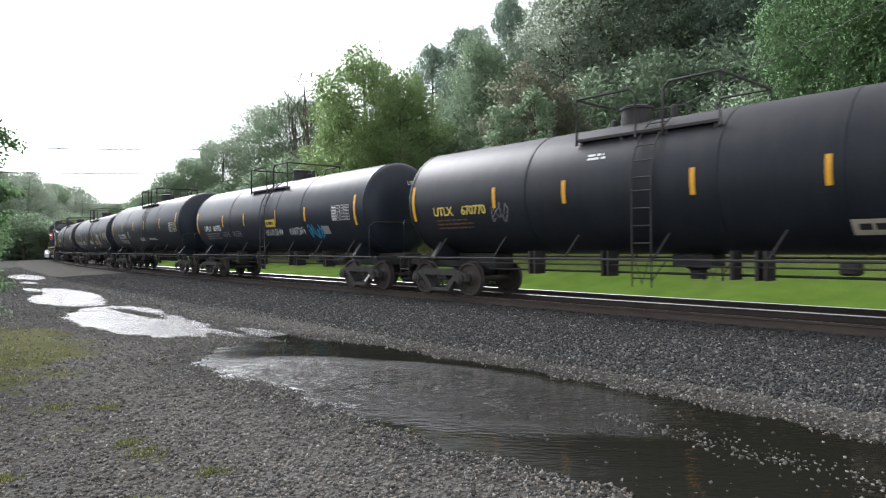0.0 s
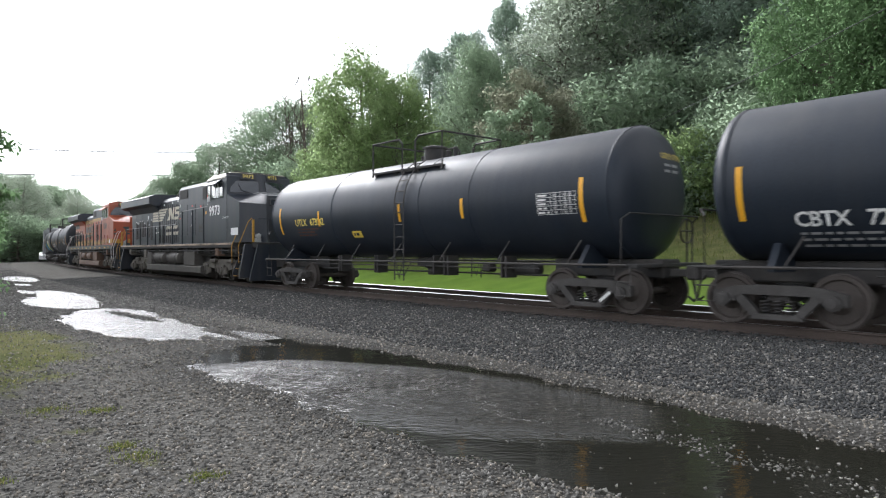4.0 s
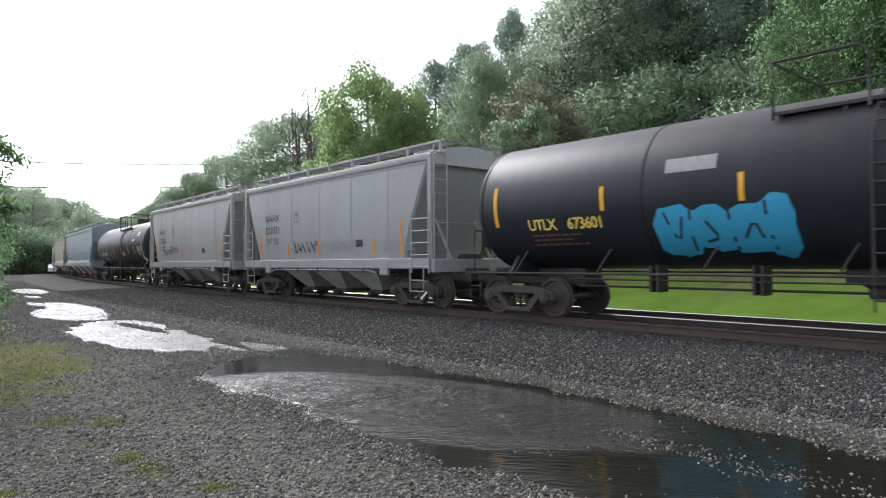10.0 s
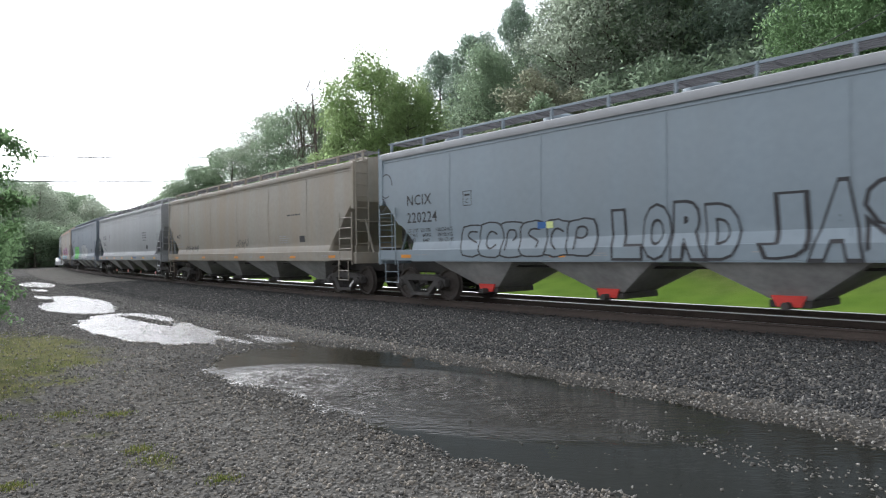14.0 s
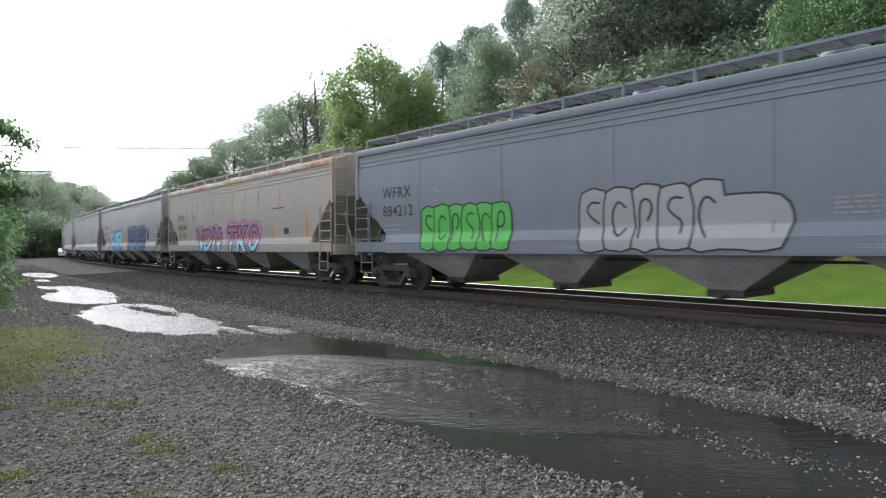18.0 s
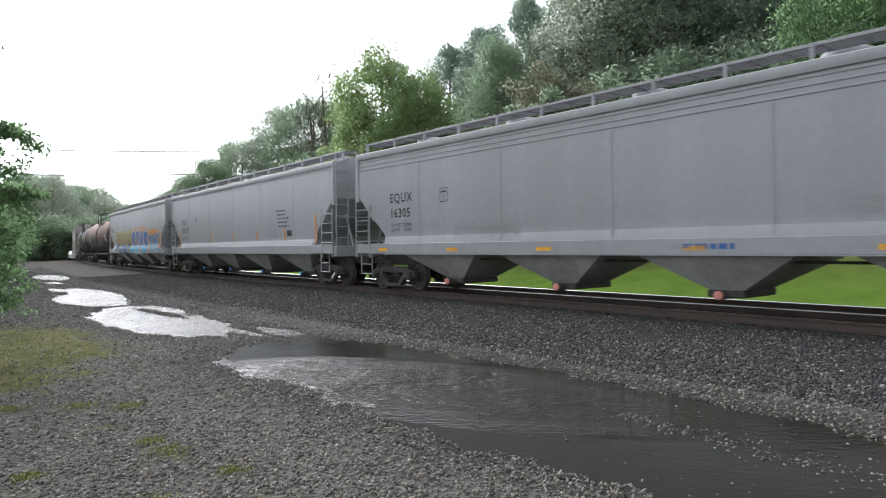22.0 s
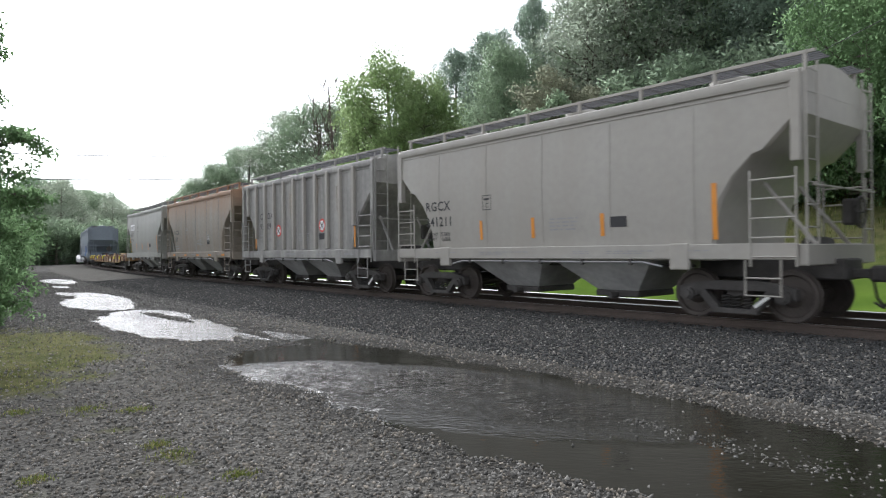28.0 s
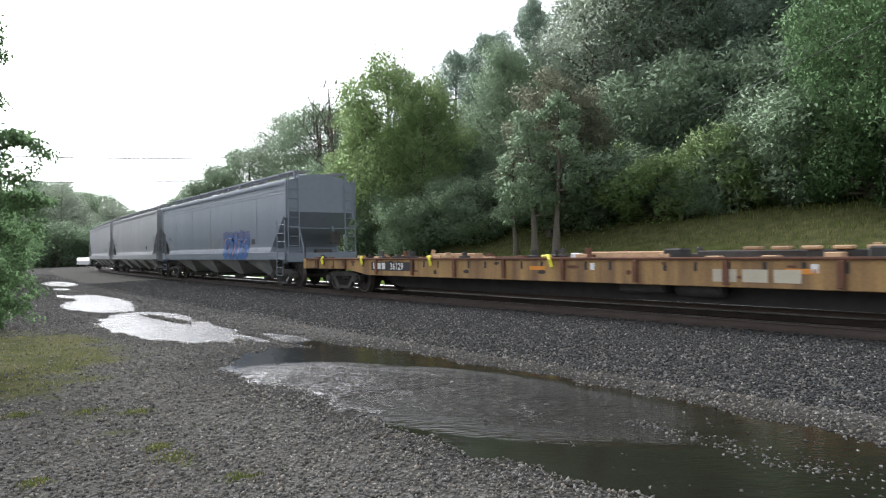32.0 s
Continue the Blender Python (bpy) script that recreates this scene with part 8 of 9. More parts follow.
# ---- flat car ----
def flat_car():
    car, L = new_car("flat_car", "long yellow flat car with rusty deck and timber blocks", "flat car")
    rng = random.Random(77)
    h = L / 2
    side = lambda u, w: -1.36
    part("deck", Shape().box(-h + 0.8, h - 0.8, -1.3, 1.3, 1.02, 1.12, 0.02), "rust", car, "rusty steel deck")
    for y in (-1, 1):
        s = Shape().plate([(-h + 3.6, 0.80), (-h + 4.9, 0.62), (h - 4.9, 0.62), (h - 3.6, 0.80), (h - 0.75, 0.80), (h - 0.75, 1.13), (-h + 0.75, 1.13), (-h + 0.75, 0.80)], *sorted((y * 1.30, y * 1.36)))
        s2 = Shape()
        for a, b, z in ((-h + 0.75, -h + 3.6, 0.8), (-h + 4.9, h - 4.9, 0.62), (h - 3.6, h - 0.75, 0.8)):
            s2.box(a, b, *sorted((y * 1.30, y * 1.36)), z, 1.13, 0.01)
        for q in (-1, 1):
            s2.plate([(q * (h - 3.6), 0.8), (q * (h - 4.9), 0.62), (q * (h - 4.9), 1.13), (q * (h - 3.6), 1.13)], *sorted((y * 1.30, y * 1.36)))
        part("side_sill", s2, "flat_yellow", car, "faded yellow side sill")
        part("sill_lip", Shape().box(-h + 0.75, h - 0.75, *sorted((y * 1.30, y * 1.42)), 1.12, 1.17, 0.01), "rust", car)
        for k in range(14):
            x = -h + 1.6 + k * (L - 3.2) / 13
            part("stake_rib", Shape().box(x - 0.05, x + 0.05, *sorted((y * 1.36, y * 1.43)), 0.66 if abs(x) < h - 4.9 else 0.8, 1.12, 0.01), "rust", car)
    part("centre_sill", Shape().plate([(-h + 3.9, 0.75), (-h + 5.2, 0.22), (h - 5.2, 0.22), (h - 3.9, 0.75), (h - 1.0, 0.78), (h - 1.0, 1.03), (-h + 1.0, 1.03), (-h + 1.0, 0.78)], -0.4, 0.4), "steel_dark", car)
    for q in (-1, 1):
        truck(car, q * (h - 2.9))
        part("end_sill", Shape().box(*sorted((q * (h - 0.78), q * (h - 0.5))), -1.4, 1.4, 0.78, 1.16, 0.03), "flat_yellow", car)
        part("hand_rail", Shape().tube([(q * (h - 0.6), -1.36, 1.1), (q * (h - 0.6), -1.36, 1.75)], 0.025, 6), "steel_dark", car)
    part("brake_reservoir", Shape().lathe([(-0.5, 0.15), (-0.45, 0.19), (0.45, 0.19), (0.5, 0.15)], "x", (2.0, -0.7, 0.55), 14), "steel_grime", car)
    part("brake_reservoir", Shape().box(0.2, 1.3, -0.9, -0.5, 0.42, 0.68, 0.04), "steel_grime", car)
    # load stops, timber, straps
    for k in range(26):
        x = -h + 1.2 + k * (L - 2.4) / 25
        y = rng.choice((-1.2, -1.15, 1.1))
        part("block", Shape().box(-0.14, 0.14, -0.1, 0.1, 0, rng.uniform(0.07, 0.14), 0.015), rng.choice(("timber", "rust", "white_paint", "timber")), car, m=pose(x, y, 1.12 if abs(y) < 1.3 else 1.17, 0, 0, rng.uniform(-12, 12)))
    for x0, x1, y, z in ((-0.6, 1.6, -0.9, 1.12), (1.9, 4.6, -0.5, 1.12), (-6.5, -4.6, -0.6, 1.12), (5.2, 8.5, -0.7, 1.12), (9.2, 11.8, -0.5, 1.12)):
        part("deck_beam", Shape().box(x0, x1, y - 0.15, y + 0.15, z, z + 0.17, 0.02), "steel_grime" if x0 > 1 else "timber", car, "loose beam on the deck")
        part("deck_beam", Shape().box(x0 + 0.4, x1 - 0.3, y + 0.35, y + 0.5, z, z + 0.1, 0.01), "timber", car)
    for x in (3.0, 3.5, 4.0, 4.5, 5.0):
        part("bracket", Shape().box(x, x + 0.3, -1.0, -0.8, 1.29, 1.36, 0.02), "timber", car)
    for k in range(40):
        x = -h + 1.4 + k * (L - 2.8) / 39
        panel(car, "stake_pocket", x - 0.035, x + 0.035, 0.9, 1.08, "steel_dark", side, 0.005, n=1)
    for k in range(8):
        x = h - 7.2 + k * 0.6
        part("block", Shape().box(-0.22, 0.22, -0.12, 0.12, 0, 0.12, 0.02), "timber", car, "pale timber block", m=pose(x, -0.75, 1.29, 0, 0, rng.uniform(-6, 6)))
    part("deck_beam", Shape().box(h - 9.9, h - 2.4, -0.95, -0.55, 1.12, 1.29, 0.02), "steel_dark", car, "long black beam on the deck")
    for k in range(34):
        x = -h + 1.0 + k * (L - 2.0) / 33 + rng.uniform(-0.15, 0.15)
        part("chock", Shape().box(-0.06, 0.06, -0.05, 0.05, 0, rng.uniform(0.1, 0.26), 0.01).box(-rng.uniform(0.08, 0.2), 0.16, -0.07, 0.07, 0, 0.06, 0.01), rng.choice(("steel_dark", "rust", "steel_grime", "timber")), car, m=pose(x, rng.choice((-1.33, -1.2, 0.9, 1.25)), 1.165, 0, 0, rng.uniform(-25, 25)))
    for k in range(22):
        x = -h + 1.3 + k * (L - 2.6) / 21 + rng.uniform(-0.3, 0.3)
        painted(car, "rust_patch", [blob(x, rng.uniform(0.76, 1.05), rng.uniform(0.08, 0.4), rng.uniform(0.05, 0.13), rng, 12)], rng.choice(("rust", "steel_dark", "rust")), side, 0.006)
    for x in (1.7, 5.3):
        part("twist_lock", Shape().box(x - 0.2, x + 0.2, -1.25, -0.85, 1.12, 1.34, 0.03), "steel_dark", car)
    for x in (-h + 2.0, -h + 4.6, -h + 8.2, 1.5 - 2.8, 6.9, 10.2):
        part("strap", Shape().tube([(x - 0.5, -1.1, 1.19), (x - 0.1, -1.34, 1.21), (x, -1.44, 1.12), (x + 0.08, -1.45, 0.95)], 0.045, 6), "strap_yellow", car, "yellow webbing strap")
    panel(car, "number_panel", -h + 5.1, -h + 7.4, 0.78, 1.04, "lettering_black", side, 0.008, "dark number panel", n=1)
    for k in range(3):
        panel(car, "owner_mark", -h + 5.22 + 0.24 * k, -h + 5.4 + 0.24 * k, 0.82, 1.02, "lettering_white", lambda u, w: -1.366, 0.006, n=1)
    letters(car, "36129", -h + 6.15, 0.82, 0.28, "lettering_white", lambda u, w: -1.37, name="car_number", bold=0.006)
    painted(car, "emblem", [[(2.6 + 0.55 * k, 0.72), (3.05 + 0.55 * k, 0.72), (3.05 + 0.55 * k, 0.95), (2.6 + 0.55 * k, 0.95)] for k in range(3)], "cream_paint", lambda u, w: -1.36, 0.010, "faded white emblem")
    panel(car, "data_plate", 8.0, 8.7, 0.7, 1.05, "lettering_black", side, 0.008, "black data panel", n=1)
    for x in (-2.0, 3.9, 9.6):
        panel(car, "reflector", x, x + 0.5, 0.88, 0.97, "reflector_orange", side, 0.008, "orange reflective strip", n=1)
    for x in (-0.2, 4.3):
        panel(car, "notice", x, x + 0.12, 0.9, 1.05, "white_paint", side, 0.008, n=1)
    couplers(car, L)
    return car


# ---- the consist, from the front ----
c, L, g = tank_car("black tank car with yellow reflectors and yellow number", "670770", "tank_black", "lettering_yellow", (-4.24, -2.14, 0.81, 3.08), 1, radius=1.435, rail_u=-0.4, dome_u=-1.2, strip_z=2.49, ends=(-7.3, 6.6))
scribble(c, -4.4, -3.9, 1.9, 0.5, "stencil_grey", 5, tank_side, 0.02)
panel(c, "notice", 3.27, 4.7, 1.45, 1.7, "cream_paint", tank_side, 0.008, "pale notice board with worn print")
text_bars(c, 3.4, 1.53, 1.15, 1, "lettering_black", lambda u, v: tank_side(u, v) - 0.006, g, 0.1, 0.2)
text_bars(c, -1.6, 3.2, 0.5, 2, "lettering_white", tank_side, g, 0.05, 0.08)
c, L, g = tank_car("black tank car with graffiti scrawls on its side", "669755", "tank_blue_black", "lettering_white", (-3.95, -1.72, 1.2, 3.47), 2, radius=1.44, rail_u=0.0, dome_u=0.6, strip_z=2.49, ends=(-7.0, 6.7))
scribble(c, 3.5, 4.5, 1.62, 0.5, "paint_cyan", 8, tank_side)
panel(c, "notice", 4.52, 4.95, 1.78, 2.05, "stencil_grey", tank_side, 0.008, "worn pale notice")
for x0, x1, k in ((0.1, 1.5, 9), (2.1, 3.2, 11)):
    scribble(c, x0, x1, 1.78, 0.26, "lettering_white", k, tank_side, 0.025)
for text, x0, x1 in (("XERK", -4.26, -3.3), ("BUSER", -3.14, -1.96)):
    letters(c, text, x0, 1.82, (x1 - x0) / len(text) * 1.35, "stencil_grey", tank_side, name="tag")
yellow_plate(c, 0.3, 2.12, 0.8, 0.28, g)
c, L, g = tank_car("glossy blue-black tank car with white lettering", "270241", "tank_blue_black", "lettering_white", (-4.4, -1.58, 0.86, 4.13), 3, radius=1.54, rail_u=0.6, dome_u=0.3, strip_z=2.69, ends=(-7.05, 7.03))
text_bars(c, -0.5, 1.95, 1.0, 3, "lettering_white", tank_side, g)
text_bars(c, 1.4, 1.9, 1.6, 2, "lettering_white", tank_side, g)
c, L, g = tank_car("black tank car covered with white warning texts", "726128", "tank_blue_black", "lettering_white", (-4.0, -1.67, 1.47, 3.13, 5.4), 4, radius=1.44, rail_u=0.55, dome_u=-0.7, strip_z=2.3, ends=(-7.43, 7.45))
warning(c, L, "NOT FOR CLASS 3\nFLAMMABLE\nLIQUIDS WITH\nAPI GRAVITY\nGREATER THAN\n50 DEGREES", 0.372, 2.32, 0.15)
warning(c, L, "SR 11961", 0.32, 1.5, 0.15)
warning(c, L, "VENT TANK WHEN UNLOADING\n4 IN FIBERGLASS INSULATION\nDO NOT EXCEED 450 DEG F", -0.02, 1.95, 0.10)
warning(c, L, "HEATER COILS MAXIMUM\nOPERATING PRESSURE 150 PSI\nEXTERIOR HEATER PIPES NO INLET OR OUTLET\nPIPES CAP REQUIRED", -0.44, 1.95, 0.09)
warning(c, L, "PLATE\nC", -0.575, 2.56, 0.11)
warning(c, L, "INLET   OUTLET", -0.02, 1.45, 0.08)
warning(c, L, "JACK\nHERE", 0.73, 1.42, 0.13)
yellow_plate(c, 2.3, 1.7, 0.8, 0.26, rng=g)
c, L, g = tank_car("dark blue-black tank car ahead of the locomotives", "673042", "tank_blue_black", "lettering_yellow", (-4.0, 0.4, 3.0), 5, radius=1.46, rail_u=0.3, dome_u=0.3, strip_z=2.4, ends=(-6.7, 6.7))
yellow_plate(c, -2.2, 1.75, 0.5, 0.2, g)
c, L, d = locomotive("black diesel locomotive with pale emblem and sill stripe", "9973", "loco_black", "loco_black", "sill_tan", "loco_black", "dark")
dark_scheme(c, L, d)
c, L, d = locomotive("orange and black diesel locomotive with yellow stripes", "8389", "loco_orange", "loco_black", "loco_dark_green", "loco_dark_green", "orange")
orange_scheme(c, L, d)
c, L, g = tank_car("black tank car with white number and wide yellow strips", "6294", "tank_black", "lettering_white", (-5.15, -2.2, 1.5, 4.45), 8, radius=1.5, rail_u=0.7, dome_u=0.8, strip_z=2.27, ends=(-7.6, 7.5))
letters(c, "LD LMT  204100 LBS  92650 KGS\nLT WT    81900 LBS  37150 KGS", -6.2, 1.68, 0.12, "lettering_white", tank_side, name="weights")
plate_sign(c, -4.1, 1.9, "lettering_white", tank_side)
c, L, g = tank_car("black tank car with blue and pale green graffiti", "673601", "tank_black", "lettering_yellow", (-4.3, -1.45, 1.45, 4.12), 9, radius=1.52, rail_u=0.55, dome_u=1.1, strip_z=2.58, ends=(-7.3, 7.25))
panel(c, "patch", -2.9, -1.9, 2.95, 3.22, "stencil_grey", tank_side, 0.006, "pale painted-over patch")
for k, (u, w, h) in enumerate(((-2.75, 0.95, 1.0), (-2.05, 0.8, 0.85), (-1.4, 0.85, 0.9), (-0.9, 0.6, 1.15))):
    painted(c, "graffiti", [blob(u, 1.85 + 0.04 * (k % 2), w, h, g, 20, 0.0, 0.09)], "paint_cyan", tank_side, 0.006 + 0.001 * k, "solid blue sprayed letter")
strokes(c, [[(-2.95, 2.2), (-2.75, 1.6), (-2.6, 2.1)], [(-2.15, 2.0), (-1.95, 1.7), (-2.2, 1.65)], [(-1.5, 1.7), (-1.3, 2.0), (-1.2, 1.7)], [(-2.42, 2.3), (-2.5, 1.5)], [(-1.72, 2.25), (-1.7, 1.5)], [(-1.08, 2.3), (-1.05, 1.5)]], 0.05, "lettering_black", tank_side, 0.014)
graffiti(c, 1.75, 4.5, 1.4, 2.42, 4, "paint_lime", "lettering_black", 42, tank_side, bubble=True, glow="lettering_white")
c, L, a, sy, g = hopper_car("light grey covered hopper car with black tags", "323071", "hopper_grey", "centre", 3, 10, strips=(-4.6, 4.6))
scribble(c, -1.85, -0.3, 1.62, 0.42, "lettering_black", 10, sy, 0.045)
scribble(c, 0.5, 2.2, 1.62, 0.4, "stencil_grey", 12, sy, 0.03)
for u in (-2.3, -0.08, 3.2):
    panel(c, "reflector", u - 0.06, u + 0.06, 1.55, 2.02, "reflector_orange", sy, 0.011, "orange reflective strip")
scribble(c, 3.6, 5.0, 1.6, 0.35, "stencil_grey", 17, sy, 0.03)
c, L, a, sy, g = hopper_car("light grey covered hopper car with sloped ends", "323030", "hopper_light", "centre", 3, 11, strips=(-4.95, 4.6))
scribble(c, -3.65, -2.5, 1.68, 0.38, "lettering_black", 13, sy, 0.03)
panel(c, "reflector", -0.53, -0.41, 1.55, 2.05, "reflector_orange", sy, 0.011, "orange reflective strip")
scribble(c, -2.5, -1.5, 1.8, 0.42, "lettering_black", 14, sy, 0.03)
c, L, g = tank_car("clean black tank car with bold yellow strips", "20996", "tank_black", "lettering_white", (-3.8, -1.54, 0.9, 2.88, 4.56), 12, radius=1.44, rail_u=1.1, dome_u=0.9, strip_z=2.15, ends=(-6.9, 6.72))
letters(c, "LD LMT  192600 LBS  87300 KGS\nLT WT    70600 LBS  32000 KGS", -5.85, 1.66, 0.12, "lettering_white", tank_side, name="weights")
text_bars(c, -3.1, 2.05, 0.75, 7, "stencil_grey", tank_side, g, 0.03, 0.065)
warning(c, L, "SR 13450\nSR 13449", 0.62, 3.15, 0.17)
warning(c, L, "FRA AIP", 0.5, 2.72, 0.17)
yellow_plate(c, 0.9, 1.85, 0.8, 0.22, g)
painted(c, "hazard_placard", [[(6.3, 1.30), (6.58, 1.58), (6.3, 1.86), (6.02, 1.58)]], "white_paint", tank_side, 0.008, "white diamond hazard placard")
c, L, a, sy, g = hopper_car("pale blue-grey covered hopper car with black outline graffiti", "220224", "hopper_pale_blue", "pellet", 4, 13, roof_mat="hopper_white", cap="red_paint", sill_strips=(-0.92, 0.92, -0.3))
graffiti(c, -5.7, -1.65, 1.2, 2.05, 6, "hopper_pale_blue", "lettering_black", 21, sy, bubble=True)
piece(c, "LORD", -1.2, 1.42, 1.16, 2.2, "hopper_pale_blue", "lettering_black", sy, 26, rim=0.045, fat=0.05)
piece(c, "JAS", 1.8, 4.1, 1.16, 2.35, "hopper_pale_blue", "lettering_black", sy, 22, rim=0.045, fat=0.05)
piece(c, "PRS", 4.55, 6.55, 1.16, 2.3, "hopper_pale_blue", "lettering_black", sy, 23, rim=0.045, fat=0.05)
letters(c, "YTC", 6.72, 1.48, 0.3, "lettering_black", sy, 0.008, "tag")
panel(c, "notice", 7.35, 7.6, 1.16, 1.26, "red_paint", sy, 0.006, n=1)
panel(c, "sticker", -3.2, -2.95, 1.85, 2.0, "paint_blue", sy, 0.03, n=1)
panel(c, "sticker", -2.95, -2.75, 1.85, 2.0, "paint_lime", sy, 0.03, n=1)
strokes(c, [[(-9.0 + 0.3 * math.cos(t), 3.3 + 0.35 * math.sin(t)) for t in (0.4 * i for i in range(14))], [(-9.2 + 0.18 * math.cos(t), 2.75 + 0.2 * math.sin(t)) for t in (0.4 * i for i in range(16))]], 0.03, "lettering_black", sy, 0.008, "tag")
c, L, a, sy, g = hopper_car("tan weathered covered hopper car", "4471", "hopper_tan", "pellet", 4, 14, sill_strips=(-0.9, -0.45, 0.0, 0.3, 0.6, 0.92), dark_lines=1)
scribble(c, -0.2, 1.0, 1.6, 0.4, "lettering_black", 22, sy, 0.02)
scribble(c, -6.8, -5.0, 1.55, 0.3, "lettering_black", 23, sy, 0.02)
c, L, a, sy, g = hopper_car("long light grey covered hopper car with printed notices", "12463", "hopper_grey", "pellet", 4, 15, cap="cap_pink", sill_strips=(-0.95, -0.7, -0.4, -0.1, 0.25, 0.6, 0.9), dark_lines=4, number_size=0.3, strip_mat="reflector")
text_bars(c, 2.2, 1.22, 1.3, 1, "paint_blue", sy, g, 0.1, 0.2, "product_name")
c, L, a, sy, g = hopper_car("blue-grey covered hopper car with green and white graffiti", "884212", "hopper_blue_grey", "pellet", 4, 16, sill_strips=(0.86,), strip_mat="reflector")
graffiti(c, -6.2, -2.9, 1.13, 2.42, 6, "paint_green", "lettering_black", 51, sy, bubble=True)
graffiti(c, -0.8, 2.3, 1.13, 2.5, 5, "hopper_white", "lettering_black", 52, sy, bubble=True)
painted(c, "graffiti", [blob(2.75, 1.68, 1.55, 1.1, random.Random(6), 22, 0.0, 0.045)], "lettering_black", sy, 0.0075, "dark graffiti outline")
painted(c, "graffiti", [blob(2.75, 1.68, 1.47, 1.02, random.Random(6), 22, 0.0, 0.045)], "hopper_white", sy, 0.009, "rounded graffiti letter")
c, L, a, sy, g = hopper_car("cream covered hopper car with rusty eave and pink graffiti", "845044", "hopper_stained", "pellet", 4, 17, roof_mat="roof_rust", strips=(-7.65, 4.25, 7.15), dark_lines=1)
piece(c, "NDN", -4.6, -1.15, 1.08, 2.2, "mist_pink", "lettering_black", sy, 61, glow="mist_pink", bands=(("paint_teal", 0.0, 0.42), ("mist_orange", 0.42, 0.55)), rim=0.05)
stains(c, [(-5.9, 3.5, 0.9, 0.22), (-5.2, 3.4, 0.6, 0.3), (-4.4, 3.6, 0.8, 0.3), (-3.4, 3.55, 0.5, 0.5), (-2.2, 3.6, 1.0, 0.35), (-1.0, 3.6, 1.2, 0.25), (0.2, 3.6, 0.9, 0.5), (1.6, 3.7, 1.1, 0.3), (3.0, 3.6, 0.8, 0.5), (5.0, 3.6, 1.0, 0.3), (-7.6, 3.6, 0.6, 0.3)], "mist_rust", sy)
piece(c, "TKO", -0.5, 3.1, 1.08, 2.3, "mist_pink", "lettering_black", sy, 62, glow="mist_pink", bands=(("paint_teal", 0.0, 0.4), ("mist_orange", 0.4, 0.52)), rim=0.05)
c, L, a, sy, g = hopper_car("light grey covered hopper car with cyan and blue graffiti", "1410", "hopper_grey", "pellet", 4, 18, strips=(-8.25, 2.6, 5.43, 7.9), strip_mat="reflector", number_size=0.32)
painted(c, "graffiti", [blob(-6.5, 1.45, 1.1, 0.5, random.Random(3)), blob(-6.05, 2.0, 0.45, 0.45, random.Random(5)), blob(-6.75, 1.95, 0.3, 0.3, random.Random(6)), blob(-0.95, 1.45, 1.0, 0.75, random.Random(4)), blob(-0.75, 2.1, 0.7, 0.55, random.Random(7)), blob(-0.3, 1.7, 0.7, 0.7, random.Random(8))], "mist_orange", sy, 0.004, "orange sprayed clouds")
letters(c, "786", -1.08, 1.98, 0.22, "hopper_white", sy, 0.012, "tag")
piece(c, "SAPER", -5.72, -1.5, 1.13, 2.45, "paint_teal", "paint_blue", sy, 71, rim=0.05, fat=0.045, shade="paint_blue", bands=(("paint_cyan", 0.0, 0.3),))
graffiti(c, 0.2, 5.3, 1.14, 2.5, 7, "paint_blue", "lettering_black", 72, sy, accent="paint_cyan", fill2="paint_cyan", split=0.2, glow="mist_blue", spots="lettering_black")
painted(c, "graffiti", [blob(5.4 + 0.22 * i, 2.2 + 0.2 * math.sin(i * 2), 0.22 + 0.1 * (i % 2), 0.3, random.Random(i)) for i in range(5)], "lettering_black", sy, 0.006, "black sprayed spots")
c, L, a, sy, g = hopper_car("clean light grey covered hopper car", "16305", "hopper_grey", "pellet", 4, 19, cap="cap_pink", sill_strips=(-0.9, -0.55, -0.2, 0.2, 0.55, 0.9), dark_lines=3, strip_mat="reflector", number_size=0.3)
scribble(c, -5.0, -2.6, 1.5, 0.4, "stencil_grey", 25, sy, 0.02)
text_bars(c, 1.6, 1.22, 1.3, 1, "paint_blue", sy, g, 0.1, 0.2, "product_name")
c, L, a, sy, g = hopper_car("white covered hopper car with orange strips and blue outlets", "623172", "hopper_white", "pellet", 4, 20, cap="cap_blue", strips=(-8.05, -5.5, -2.75, 0.0, 2.7, 5.45, 8.05), dark_lines=5)
c, L, a, sy, g = hopper_car("white covered hopper car with gold and blue graffiti", "10217", "hopper_white", "pellet", 4, 21, strips=(-8.4, 8.0), strip_mat="reflector", number_size=0.36)
graffiti(c, -6.5, -0.75, 1.14, 2.5, 7, "paint_gold", "lettering_black", 81, sy, glow="mist_yellow", fill2="paint_blue", split=0.4, fat=0.36, spots="paint_gold", rim=0.09)
piece(c, "SOWS", -0.5, 4.5, 1.13, 2.62, "paint_blue", "hopper_white", sy, 82, glow="mist_orange", bands=(("paint_cyan", 0.0, 0.3),), rim=0.07, fat=0.06)
graffiti(c, 4.7, 7.6, 1.14, 2.4, 4, "paint_blue", "hopper_white", 83, sy, glow="mist_orange", fill2="paint_cyan", accent="hopper_white")
scribble(c, -9.1, -8.4, 2.75, 0.4, "lettering_black", 84, sy, 0.025)
c, L, g = tank_car("rusty brown tank car with white scrawls", "211056", "tank_brown", "lettering_white", (2.44, 4.0, 5.07), 22, radius=1.5, rail_u=0.9, dome_u=0.9, strip_z=2.42, ends=(-7.35, 7.35))
